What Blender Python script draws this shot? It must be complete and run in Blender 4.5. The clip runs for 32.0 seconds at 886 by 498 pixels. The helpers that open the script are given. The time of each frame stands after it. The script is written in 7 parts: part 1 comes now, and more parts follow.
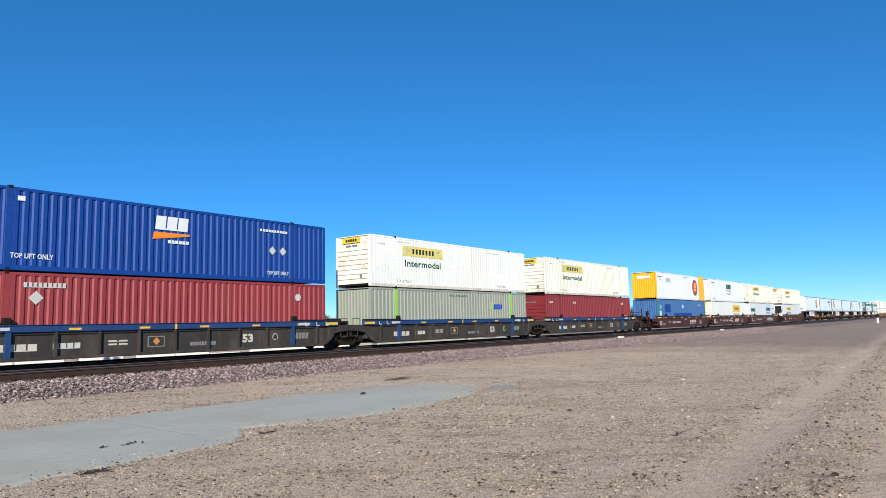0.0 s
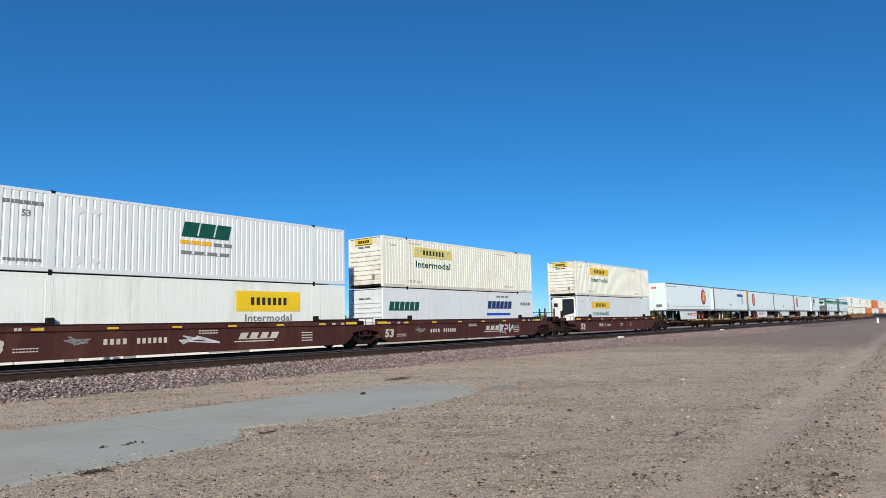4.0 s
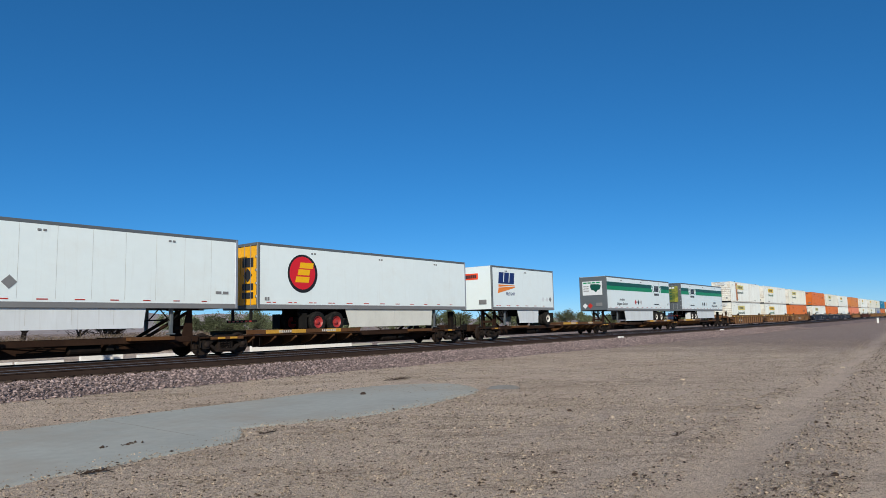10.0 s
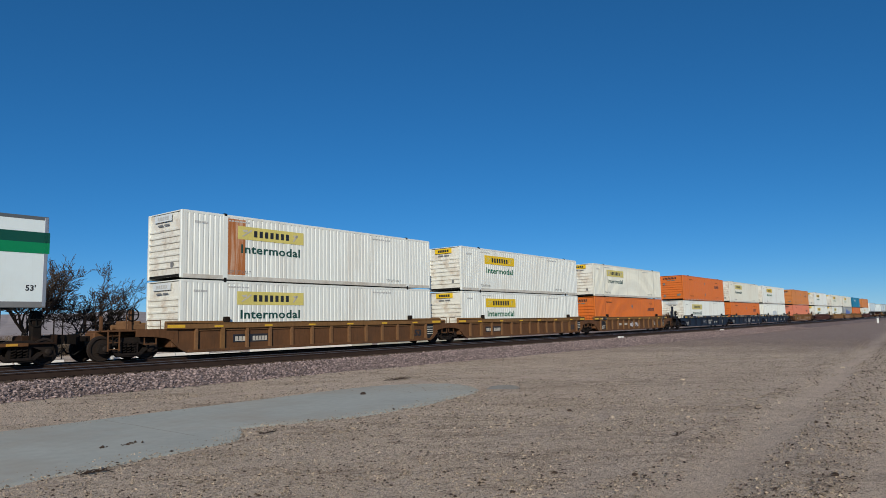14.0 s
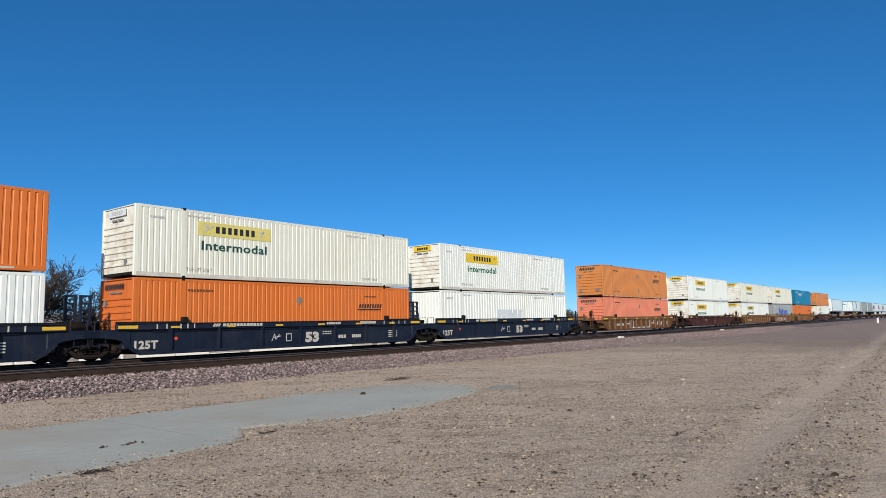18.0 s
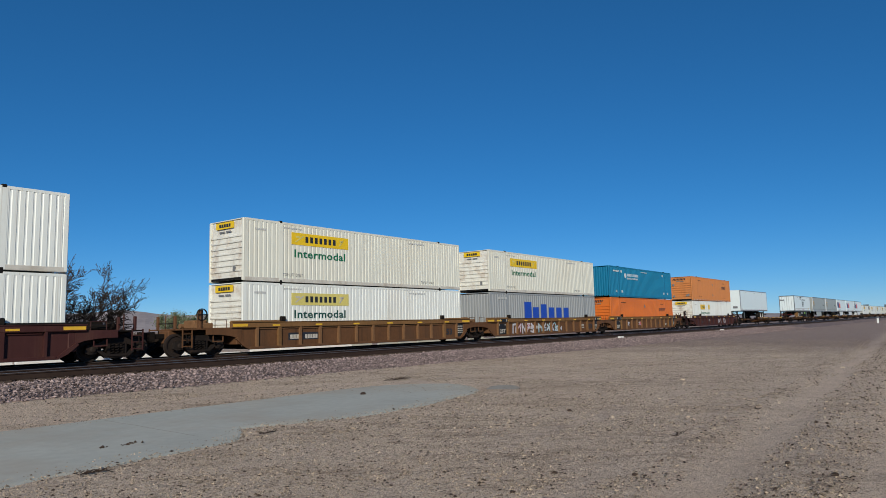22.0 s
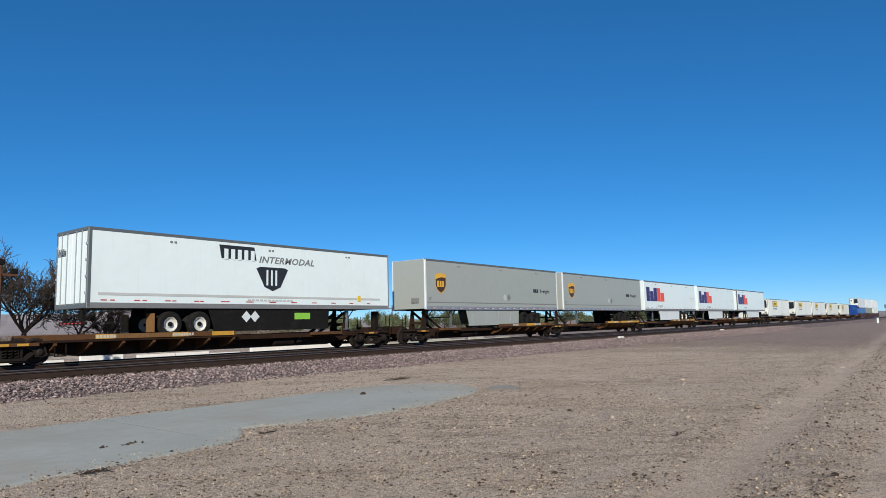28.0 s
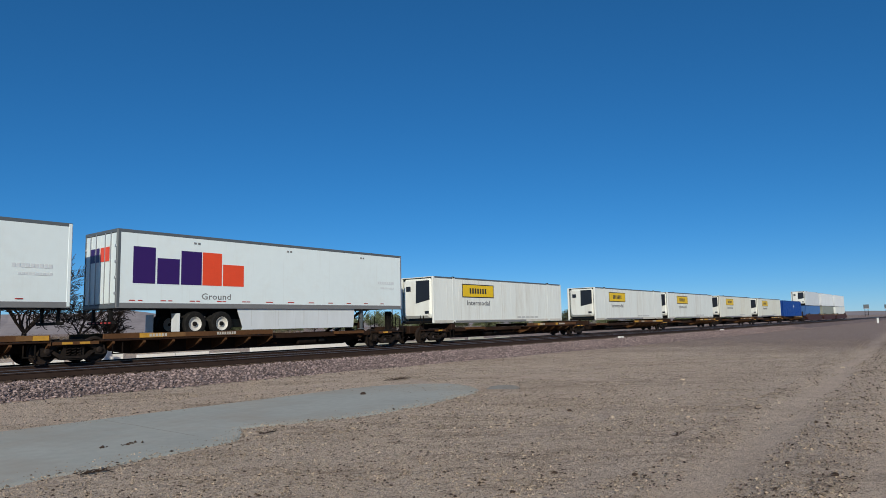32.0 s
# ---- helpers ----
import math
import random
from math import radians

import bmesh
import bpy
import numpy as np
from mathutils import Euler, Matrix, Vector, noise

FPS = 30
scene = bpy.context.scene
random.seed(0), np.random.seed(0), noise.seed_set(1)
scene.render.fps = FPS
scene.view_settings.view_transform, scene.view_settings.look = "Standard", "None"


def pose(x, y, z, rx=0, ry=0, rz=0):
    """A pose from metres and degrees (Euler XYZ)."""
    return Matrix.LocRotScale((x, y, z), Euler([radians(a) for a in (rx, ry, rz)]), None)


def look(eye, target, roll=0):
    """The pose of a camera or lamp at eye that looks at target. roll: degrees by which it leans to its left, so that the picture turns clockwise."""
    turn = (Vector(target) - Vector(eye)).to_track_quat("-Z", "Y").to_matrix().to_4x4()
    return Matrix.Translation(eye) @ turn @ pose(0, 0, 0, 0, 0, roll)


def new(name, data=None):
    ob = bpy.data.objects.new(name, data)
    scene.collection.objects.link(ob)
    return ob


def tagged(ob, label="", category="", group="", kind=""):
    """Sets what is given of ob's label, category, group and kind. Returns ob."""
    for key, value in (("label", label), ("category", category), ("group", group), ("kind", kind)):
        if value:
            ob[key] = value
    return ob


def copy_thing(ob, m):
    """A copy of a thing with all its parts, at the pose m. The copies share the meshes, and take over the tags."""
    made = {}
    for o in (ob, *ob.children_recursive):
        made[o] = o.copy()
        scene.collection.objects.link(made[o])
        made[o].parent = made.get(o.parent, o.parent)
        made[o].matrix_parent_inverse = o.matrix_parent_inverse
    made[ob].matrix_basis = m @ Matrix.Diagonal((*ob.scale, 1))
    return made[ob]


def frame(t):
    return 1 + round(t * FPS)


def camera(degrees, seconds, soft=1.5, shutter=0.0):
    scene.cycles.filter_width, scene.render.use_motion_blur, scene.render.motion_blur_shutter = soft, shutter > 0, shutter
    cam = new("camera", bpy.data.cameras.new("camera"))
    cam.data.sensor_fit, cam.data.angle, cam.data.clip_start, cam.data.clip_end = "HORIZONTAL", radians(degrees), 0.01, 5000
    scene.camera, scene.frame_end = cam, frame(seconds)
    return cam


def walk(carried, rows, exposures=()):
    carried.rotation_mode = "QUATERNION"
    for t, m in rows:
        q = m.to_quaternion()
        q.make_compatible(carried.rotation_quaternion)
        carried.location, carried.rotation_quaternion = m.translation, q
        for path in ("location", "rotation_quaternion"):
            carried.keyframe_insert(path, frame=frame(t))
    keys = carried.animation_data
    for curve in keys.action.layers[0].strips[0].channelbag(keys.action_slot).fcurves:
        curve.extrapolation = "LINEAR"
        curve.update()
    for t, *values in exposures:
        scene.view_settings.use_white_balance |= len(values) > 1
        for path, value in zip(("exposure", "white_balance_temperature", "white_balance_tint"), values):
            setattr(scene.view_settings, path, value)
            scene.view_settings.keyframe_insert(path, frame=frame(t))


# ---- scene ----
# The camera stands still beside a double-track line; a long freight train passes on the far track.
EYE = 1.65                      # eye height over the gravel
YC, RAIL = 26.24, 0.58           # middle of the train's track, top of its rails
NEAR = 22.1                     # middle of the nearer, empty track
cam = camera(66.87, 32.0, soft=0.7)
VIEW = Matrix.Translation((0, 0, EYE)) @ pose(0, 0, 0, 90 + 6.416, 0, -52.445) @ pose(0, 0, 0, 0, 0, -1.3595)
# the film camera's own slow brightening and darkening
BRIGHT = [(0, 0.6), (0.5, 0.55), (1, 0.15), (2, 0.3), (3, 0.38), (6, 0), (7, 0.1), (8, 0.27), (9, 0.0), (10, 0.07), (11, 0.12), (12, 0.08), (13, 0.18), (14, -0.2), (17, 0.12), (18, 0.2), (19, -0.2), (20, 0.55), (21, -0.08), (22, -0.18), (23, 0.13), (24, 0.55), (25, 0.18), (28, 0.2), (29, 0.55), (30, 0.32), (31, -0.07), (32, -0.15)]
walk(cam, [(0, VIEW), (32, VIEW)], [(t, e, 6500, 6) for t, e in BRIGHT])

# ---------------------------------------------------------------- light
SUN_TO = Vector((0.79, 0.61, -math.tan(radians(24)))).normalized()   # the way in which the sunlight goes
world = bpy.data.worlds.new("sky")
scene.world = world
world.use_nodes = True
wn = world.node_tree
sky = wn.nodes.new("ShaderNodeTexSky")
sky.sky_type, sky.sun_disc = "NISHITA", False
sky.sun_elevation = radians(24)
sky.sun_rotation = math.atan2(-SUN_TO.x, -SUN_TO.y)
sky.altitude, sky.air_density, sky.dust_density, sky.ozone_density = 3500, 1.0, 0.25, 10.0
deep = wn.nodes.new("ShaderNodeHueSaturation")
deep.inputs["Saturation"].default_value, deep.inputs["Value"].default_value = 1.14, 0.94
deep.inputs["Hue"].default_value = 0.498
even = wn.nodes.new("ShaderNodeGamma")
even.inputs["Gamma"].default_value = 0.8
wn.links.new(sky.outputs[0], even.inputs["Color"])
wn.links.new(even.outputs[0], deep.inputs["Color"])
wn.links.new(deep.outputs[0], wn.nodes["Background"].inputs[0])
wn.nodes["Background"].inputs[1].default_value = 0.15
sun = new("sun", bpy.data.lights.new("sun", "SUN"))
sun.data.energy, sun.data.angle, sun.data.color = 4.2, radians(0.53), (1.0, 0.92, 0.80)
sun.matrix_world = look((-60, -50, 50), Vector((-60, -50, 50)) + SUN_TO)


# ---------------------------------------------------------------- materials
def mat(name, color, rough=0.55, metal=0.0, var=0.12, scale=1.2, dirt=None, dirt_amount=0.3, dirt_scale=0.8, bump=0.0, bump_scale=30.0, spread=0.0, stretch=(1, 1, 1), gloss=0.5, streak=None):
    """Paint, metal, stone: a base colour with fine and coarse variation, an optional dirt colour in patches, and fine relief."""
    m = bpy.data.materials.new(name)
    m.use_nodes = True
    nt = m.node_tree
    n, l = nt.nodes, nt.links
    bsdf = n["Principled BSDF"]
    tc = n.new("ShaderNodeTexCoord")
    mp = n.new("ShaderNodeMapping")
    mp.inputs["Scale"].default_value = stretch
    l.new(tc.outputs["Object"], mp.inputs[0])
    info = n.new("ShaderNodeObjectInfo")
    shift = n.new("ShaderNodeVectorMath")
    shift.operation = "ADD"
    l.new(mp.outputs[0], shift.inputs[0])
    l.new(info.outputs["Random"], shift.inputs[1])
    fine = n.new("ShaderNodeTexNoise")
    fine.inputs["Scale"].default_value, fine.inputs["Detail"].default_value = scale * 9, 5
    coarse = n.new("ShaderNodeTexNoise")
    coarse.inputs["Scale"].default_value, coarse.inputs["Detail"].default_value = scale, 6
    for t in (fine, coarse):
        l.new(shift.outputs[0], t.inputs["Vector"])
    add = n.new("ShaderNodeMath")
    add.operation = "ADD"
    l.new(fine.outputs["Fac"], add.inputs[0])
    l.new(coarse.outputs["Fac"], add.inputs[1])
    rng = n.new("ShaderNodeMapRange")
    rng.inputs[1].default_value, rng.inputs[2].default_value = 0.6, 1.4
    rng.inputs[3].default_value, rng.inputs[4].default_value = 1 - var, 1 + var
    l.new(add.outputs[0], rng.inputs[0])
    hsv = n.new("ShaderNodeHueSaturation")
    hsv.inputs["Color"].default_value = (*color, 1)
    if spread:
        sp = n.new("ShaderNodeMapRange")
        sp.inputs[3].default_value, sp.inputs[4].default_value = 1 - spread, 1 + spread
        l.new(info.outputs["Random"], sp.inputs[0])
        mul = n.new("ShaderNodeMath")
        mul.operation = "MULTIPLY"
        l.new(rng.outputs[0], mul.inputs[0])
        l.new(sp.outputs[0], mul.inputs[1])
        l.new(mul.outputs[0], hsv.inputs["Value"])
    else:
        l.new(rng.outputs[0], hsv.inputs["Value"])
    out = hsv.outputs[0]
    if dirt:
        d = n.new("ShaderNodeTexNoise")
        d.inputs["Scale"].default_value, d.inputs["Detail"].default_value, d.inputs["Roughness"].default_value = dirt_scale, 8, 0.7
        l.new(shift.outputs[0], d.inputs["Vector"])
        dr = n.new("ShaderNodeMapRange")
        dr.inputs[1].default_value, dr.inputs[2].default_value = 0.48, 0.75
        dr.inputs[4].default_value = dirt_amount
        l.new(d.outputs["Fac"], dr.inputs[0])
        mix = n.new("ShaderNodeMix")
        mix.data_type = "RGBA"
        sock = [s for s in mix.inputs if s.type == "RGBA"]
        sock[1].default_value = (*dirt, 1)
        l.new(dr.outputs[0], mix.inputs[0])
        l.new(out, sock[0])
        out = [s for s in mix.outputs if s.type == "RGBA"][0]
    if streak:
        sm = n.new("ShaderNodeMapping")
        sm.inputs["Scale"].default_value = (7.0, 1.0, 0.35)
        l.new(shift.outputs[0], sm.inputs[0])
        st = n.new("ShaderNodeTexNoise")
        st.inputs["Scale"].default_value, st.inputs["Detail"].default_value, st.inputs["Roughness"].default_value = 1.0, 6, 0.7
        l.new(sm.outputs[0], st.inputs["Vector"])
        sr = n.new("ShaderNodeMapRange")
        sr.inputs[1].default_value, sr.inputs[2].default_value, sr.inputs[4].default_value = 0.56, 0.74, streak[1]
        l.new(st.outputs["Fac"], sr.inputs[0])
        smix = n.new("ShaderNodeMix")
        smix.data_type = "RGBA"
        ins = [s for s in smix.inputs if s.type == "RGBA"]
        ins[1].default_value = (*streak[0], 1)
        l.new(sr.outputs[0], smix.inputs[0])
        l.new(out, ins[0])
        out = [s for s in smix.outputs if s.type == "RGBA"][0]
    l.new(out, bsdf.inputs["Base Color"])
    rr = n.new("ShaderNodeMapRange")
    rr.inputs[3].default_value, rr.inputs[4].default_value = max(rough - 0.1, 0.05), min(rough + 0.12, 1)
    l.new(coarse.outputs["Fac"], rr.inputs[0])
    l.new(rr.outputs[0], bsdf.inputs["Roughness"])
    bsdf.inputs["Metallic"].default_value = metal
    bsdf.inputs["Specular IOR Level"].default_value = gloss
    if bump:
        b = n.new("ShaderNodeTexNoise")
        b.inputs["Scale"].default_value, b.inputs["Detail"].default_value = bump_scale, 4
        l.new(shift.outputs[0], b.inputs["Vector"])
        bn = n.new("ShaderNodeBump")
        bn.inputs["Strength"].default_value, bn.inputs["Distance"].default_value = bump, 0.01
        l.new(b.outputs["Fac"], bn.inputs["Height"])
        l.new(bn.outputs[0], bsdf.inputs["Normal"])
    return m


RUSTC = (0.16, 0.07, 0.035)
GRIME = (0.22, 0.19, 0.15)
M = {
    "white": mat("white_paint", (0.77, 0.79, 0.74), 0.45, var=0.05, scale=0.5, dirt=(0.46, 0.40, 0.31), dirt_amount=0.4, dirt_scale=0.6, stretch=(1.6, 1, 0.3), spread=0.04, streak=((0.34, 0.24, 0.15), 0.45)),
    "cream": mat("cream_paint", (0.74, 0.735, 0.635), 0.5, var=0.06, scale=0.5, dirt=(0.48, 0.40, 0.28), dirt_amount=0.35, dirt_scale=0.5, stretch=(1, 1, 0.3), spread=0.05, streak=((0.32, 0.22, 0.13), 0.5)),
    "stained": mat("rust_stained_white_paint", (0.74, 0.725, 0.65), 0.55, var=0.08, scale=0.8, dirt=(0.38, 0.24, 0.13), dirt_amount=0.75, dirt_scale=1.3, streak=((0.27, 0.15, 0.08), 0.6)),
    "greywhite": mat("grey_white_paint", (0.66, 0.69, 0.70), 0.45, var=0.05, scale=0.5, dirt=(0.45, 0.45, 0.42), dirt_amount=0.25, stretch=(1, 1, 0.35), streak=((0.33, 0.28, 0.22), 0.35)),
    "trailer": mat("white_trailer_skin", (0.755, 0.83, 0.825), 0.32, var=0.03, scale=0.3, dirt=(0.62, 0.59, 0.52), dirt_amount=0.3, dirt_scale=0.35, spread=0.03, streak=((0.5, 0.47, 0.40), 0.15)),
    "trailergrey": mat("pale_grey_trailer_skin", (0.335, 0.355, 0.33), 0.4, var=0.04, scale=0.3, dirt=(0.3, 0.28, 0.25), dirt_amount=0.2, dirt_scale=0.4),
    "orange": mat("orange_paint", (0.64, 0.155, 0.02), 0.5, var=0.08, scale=0.5, dirt=(0.42, 0.13, 0.04), dirt_amount=0.4, dirt_scale=0.5, stretch=(1, 1, 0.3), streak=((0.30, 0.08, 0.025), 0.6)),
    "dullorange": mat("faded_orange_paint", (0.58, 0.21, 0.055), 0.6, var=0.08, scale=0.5, dirt=(0.36, 0.16, 0.07), dirt_amount=0.4, dirt_scale=0.5, stretch=(1, 1, 0.3), streak=((0.27, 0.10, 0.035), 0.65)),
    "salmon": mat("faded_salmon_paint", (0.68, 0.21, 0.12), 0.65, var=0.07, scale=0.5, dirt=(0.5, 0.2, 0.12), dirt_amount=0.3, stretch=(1, 1, 0.3), streak=((0.36, 0.12, 0.07), 0.6)),
    "blue": mat("royal_blue_paint", (0.005, 0.045, 0.235), 0.5, var=0.1, scale=0.5, dirt=(0.015, 0.04, 0.19), dirt_amount=0.3, gloss=0.3),
    "midblue": mat("weathered_blue_paint", (0.045, 0.13, 0.33), 0.55, var=0.12, scale=0.5, dirt=(0.09, 0.12, 0.2), dirt_amount=0.5, streak=((0.02, 0.04, 0.10), 0.5)),
    "red": mat("faded_red_paint", (0.24, 0.03, 0.035), 0.55, var=0.1, scale=0.5, dirt=(0.28, 0.07, 0.065), dirt_amount=0.35, stretch=(1, 1, 0.3), streak=((0.10, 0.015, 0.015), 0.6)),
    "darkred": mat("dark_red_paint", (0.20, 0.022, 0.025), 0.5, var=0.1, scale=0.5, dirt=(0.15, 0.04, 0.03), dirt_amount=0.3),
    "teal": mat("teal_blue_paint", (0.005, 0.165, 0.30), 0.45, var=0.07, scale=0.5, dirt=(0.02, 0.14, 0.25), dirt_amount=0.3),
    "grey": mat("silver_grey_paint", (0.29, 0.305, 0.31), 0.5, var=0.08, scale=0.5, dirt=(0.28, 0.28, 0.26), dirt_amount=0.4, stretch=(1, 1, 0.25), streak=((0.2, 0.17, 0.14), 0.5)),
    "greengrey": mat("worn_grey_green_paint", (0.26, 0.28, 0.235), 0.55, var=0.1, scale=0.5, dirt=(0.27, 0.28, 0.24), dirt_amount=0.5, stretch=(1, 1, 0.2), streak=((0.18, 0.15, 0.11), 0.5)),
    "yellow": mat("yellow_paint", (0.80, 0.52, 0.01), 0.45, var=0.06),
    "amber": mat("amber_yellow_paint", (0.80, 0.40, 0.012), 0.45, var=0.06),
    "palegold": mat("faded_yellow_plate", (0.66, 0.56, 0.16), 0.5, var=0.1),
    "lime": mat("lime_green_paint", (0.25, 0.55, 0.06), 0.5),
    "green": mat("green_paint", (0.004, 0.22, 0.08), 0.4, var=0.05),
    "darkgreen": mat("dark_green_paint", (0.004, 0.07, 0.045), 0.4, var=0.05),
    "lettergreen": mat("green_lettering", (0.004, 0.13, 0.06), 0.5, var=0.1),
    "fadedgreen": mat("faded_green_lettering", (0.007, 0.06, 0.048), 0.5, var=0.3, scale=3),
    "black": mat("black_paint", (0.012, 0.012, 0.012), 0.5, var=0.2),
    "dark": mat("dark_lettering", (0.02, 0.022, 0.028), 0.5, var=0.2),
    "grille": mat("black_grille_and_recess_shade", (0.015, 0.018, 0.025), 0.35, var=0.2),
    "purple": mat("purple_vinyl", (0.035, 0.008, 0.11), 0.35, var=0.05),
    "redorange": mat("red_orange_vinyl", (0.80, 0.075, 0.02), 0.35, var=0.05),
    "logored": mat("red_vinyl", (0.62, 0.012, 0.02), 0.35, var=0.05),
    "logoyellow": mat("golden_vinyl", (0.85, 0.45, 0.0), 0.35, var=0.05),
    "brown": mat("dark_brown_vinyl", (0.06, 0.025, 0.008), 0.35, var=0.05),
    "gold": mat("gold_vinyl", (0.70, 0.38, 0.04), 0.35, var=0.05),
    "navyvinyl": mat("navy_vinyl", (0.008, 0.02, 0.12), 0.35, var=0.05),
    "bluevinyl": mat("bright_blue_vinyl", (0.01, 0.06, 0.42), 0.35, var=0.05),
    "orangevinyl": mat("orange_vinyl", (0.80, 0.22, 0.02), 0.35, var=0.05),
    "palegrey": mat("pale_grey_marking", (0.5, 0.5, 0.48), 0.5, var=0.1),
    "midgrey": mat("grey_marking", (0.19, 0.19, 0.19), 0.5, var=0.1),
    "redmark": mat("red_marker", (0.45, 0.03, 0.02), 0.4, var=0.1),
    "alu": mat("dull_aluminium", (0.42, 0.43, 0.45), 0.38, 0.6, var=0.08, dirt=GRIME, dirt_amount=0.3),
    "darkgrey": mat("dark_grey_paint", (0.10, 0.115, 0.125), 0.45, var=0.08, dirt=(0.16, 0.14, 0.12), dirt_amount=0.3),
    "steel": mat("rusted_dark_steel", (0.011, 0.0085, 0.007), 0.75, var=0.3, scale=2, dirt=(0.045, 0.022, 0.012), dirt_amount=0.6, dirt_scale=2, bump=0.3, gloss=0.12),
    "wheelsteel": mat("worn_wheel_steel", (0.026, 0.018, 0.014), 0.65, 0.1, var=0.2, dirt=(0.035, 0.021, 0.014), dirt_amount=0.7, gloss=0.25),
    "rustbrown": mat("rust_brown_carbody", (0.125, 0.058, 0.026), 0.7, var=0.22, scale=1.0, dirt=(0.075, 0.045, 0.028), dirt_amount=0.8, dirt_scale=0.6, stretch=(1, 1, 0.5), bump=0.15, gloss=0.2, streak=((0.045, 0.022, 0.012), 0.75)),
    "maroon": mat("maroon_carbody", (0.055, 0.018, 0.016), 0.65, var=0.15, scale=0.8, dirt=(0.12, 0.06, 0.04), dirt_amount=0.45, dirt_scale=0.8, stretch=(1, 1, 0.5), bump=0.1, gloss=0.25, streak=((0.10, 0.055, 0.035), 0.5)),
    "boxmaroon": mat("brown_red_carbody", (0.058, 0.018, 0.0135), 0.6, var=0.12, scale=0.8, dirt=(0.14, 0.06, 0.04), dirt_amount=0.4, dirt_scale=0.8, stretch=(1, 1, 0.5), bump=0.1, gloss=0.3, streak=((0.12, 0.06, 0.035), 0.5)),
    "navy": mat("navy_carbody", (0.0075, 0.012, 0.026), 0.5, var=0.15, scale=0.8, dirt=(0.05, 0.05, 0.055), dirt_amount=0.4, dirt_scale=0.8, gloss=0.35, streak=((0.06, 0.045, 0.04), 0.4)),
    "chordblue": mat("blue_chord_paint", (0.012, 0.045, 0.15), 0.5, var=0.15, scale=0.8, dirt=(0.05, 0.06, 0.09), dirt_amount=0.45),
    "charcoal": mat("grimy_charcoal_carbody", (0.04, 0.036, 0.034), 0.7, var=0.2, scale=1, dirt=(0.13, 0.10, 0.08), dirt_amount=0.55, dirt_scale=0.9, stretch=(1, 1, 0.5), gloss=0.2, streak=((0.12, 0.07, 0.04), 0.5)),
    "spinebrown": mat("brown_spine_steel", (0.028, 0.0145, 0.009), 0.75, var=0.25, scale=1.2, dirt=(0.06, 0.032, 0.018), dirt_amount=0.7, dirt_scale=0.7, bump=0.2, gloss=0.12),
    "deckedge": mat("brown_deck_edge", (0.11, 0.05, 0.02), 0.7, var=0.25, scale=1.0, dirt=(0.08, 0.04, 0.02), dirt_amount=0.8, dirt_scale=0.9, gloss=0.2),
    "deckyellow": mat("worn_yellow_deck_edge", (0.55, 0.29, 0.035), 0.65, var=0.2, scale=1.2, dirt=(0.22, 0.10, 0.04), dirt_amount=0.8, dirt_scale=0.9, stretch=(1, 1, 1)),
    "rustchord": mat("dusty_ochre_chord", (0.20, 0.105, 0.042), 0.75, var=0.2, scale=1.0, dirt=(0.12, 0.055, 0.025), dirt_amount=0.8, dirt_scale=0.7, gloss=0.15, streak=((0.07, 0.035, 0.02), 0.6)),
    "ruststreak": mat("rust_streaked_panel", (0.42, 0.15, 0.05), 0.75, var=0.25, scale=2.0, dirt=(0.62, 0.52, 0.42), dirt_amount=0.9, dirt_scale=2.0, stretch=(3, 1, 0.25), gloss=0.2),
    "dirtywhite": mat("scuffed_white_rail", (0.60, 0.57, 0.50), 0.55, var=0.12, scale=1.0, dirt=(0.32, 0.25, 0.18), dirt_amount=0.7, dirt_scale=1.2),
    "rustrib": mat("dusty_brown_rib", (0.20, 0.105, 0.05), 0.75, var=0.25, scale=1.2, dirt=(0.09, 0.045, 0.022), dirt_amount=0.8, dirt_scale=1.2, gloss=0.15),
    "trucksteel": mat("dusty_truck_casting", (0.017, 0.013, 0.011), 0.75, var=0.3, scale=2, dirt=(0.05, 0.03, 0.021), dirt_amount=0.6, dirt_scale=3, bump=0.3, gloss=0.15),
    "stripyellow": mat("yellow_reflective_strip", (0.72, 0.42, 0.03), 0.4, var=0.12, dirt=GRIME, dirt_amount=0.3),
    "stencil": mat("white_stencil_paint", (0.53, 0.49, 0.42), 0.6, var=0.15, dirt=GRIME, dirt_amount=0.4, dirt_scale=3),
    "graffiti": mat("pale_graffiti_paint", (0.55, 0.53, 0.55), 0.6, var=0.2, dirt=(0.25, 0.2, 0.2), dirt_amount=0.5, dirt_scale=3),
    "pink": mat("pink_graffiti_paint", (0.5, 0.12, 0.16), 0.6, var=0.2),
    "aqua": mat("aqua_graffiti_paint", (0.12, 0.38, 0.42), 0.6, var=0.2),
    "rubber": mat("black_rubber", (0.012, 0.0115, 0.011), 0.85, var=0.2, dirt=(0.07, 0.06, 0.05), dirt_amount=0.4, dirt_scale=4, gloss=0.15),
    "rim": mat("white_painted_rim", (0.62, 0.60, 0.55), 0.4, var=0.1, dirt=GRIME, dirt_amount=0.5, dirt_scale=5),
    "redrim": mat("red_painted_rim", (0.36, 0.03, 0.03), 0.45, var=0.1, dirt=GRIME, dirt_amount=0.4, dirt_scale=5),
    "skirtcream": mat("pale_fairing_panel", (0.66, 0.65, 0.58), 0.45, var=0.05, dirt=(0.45, 0.42, 0.36), dirt_amount=0.35),
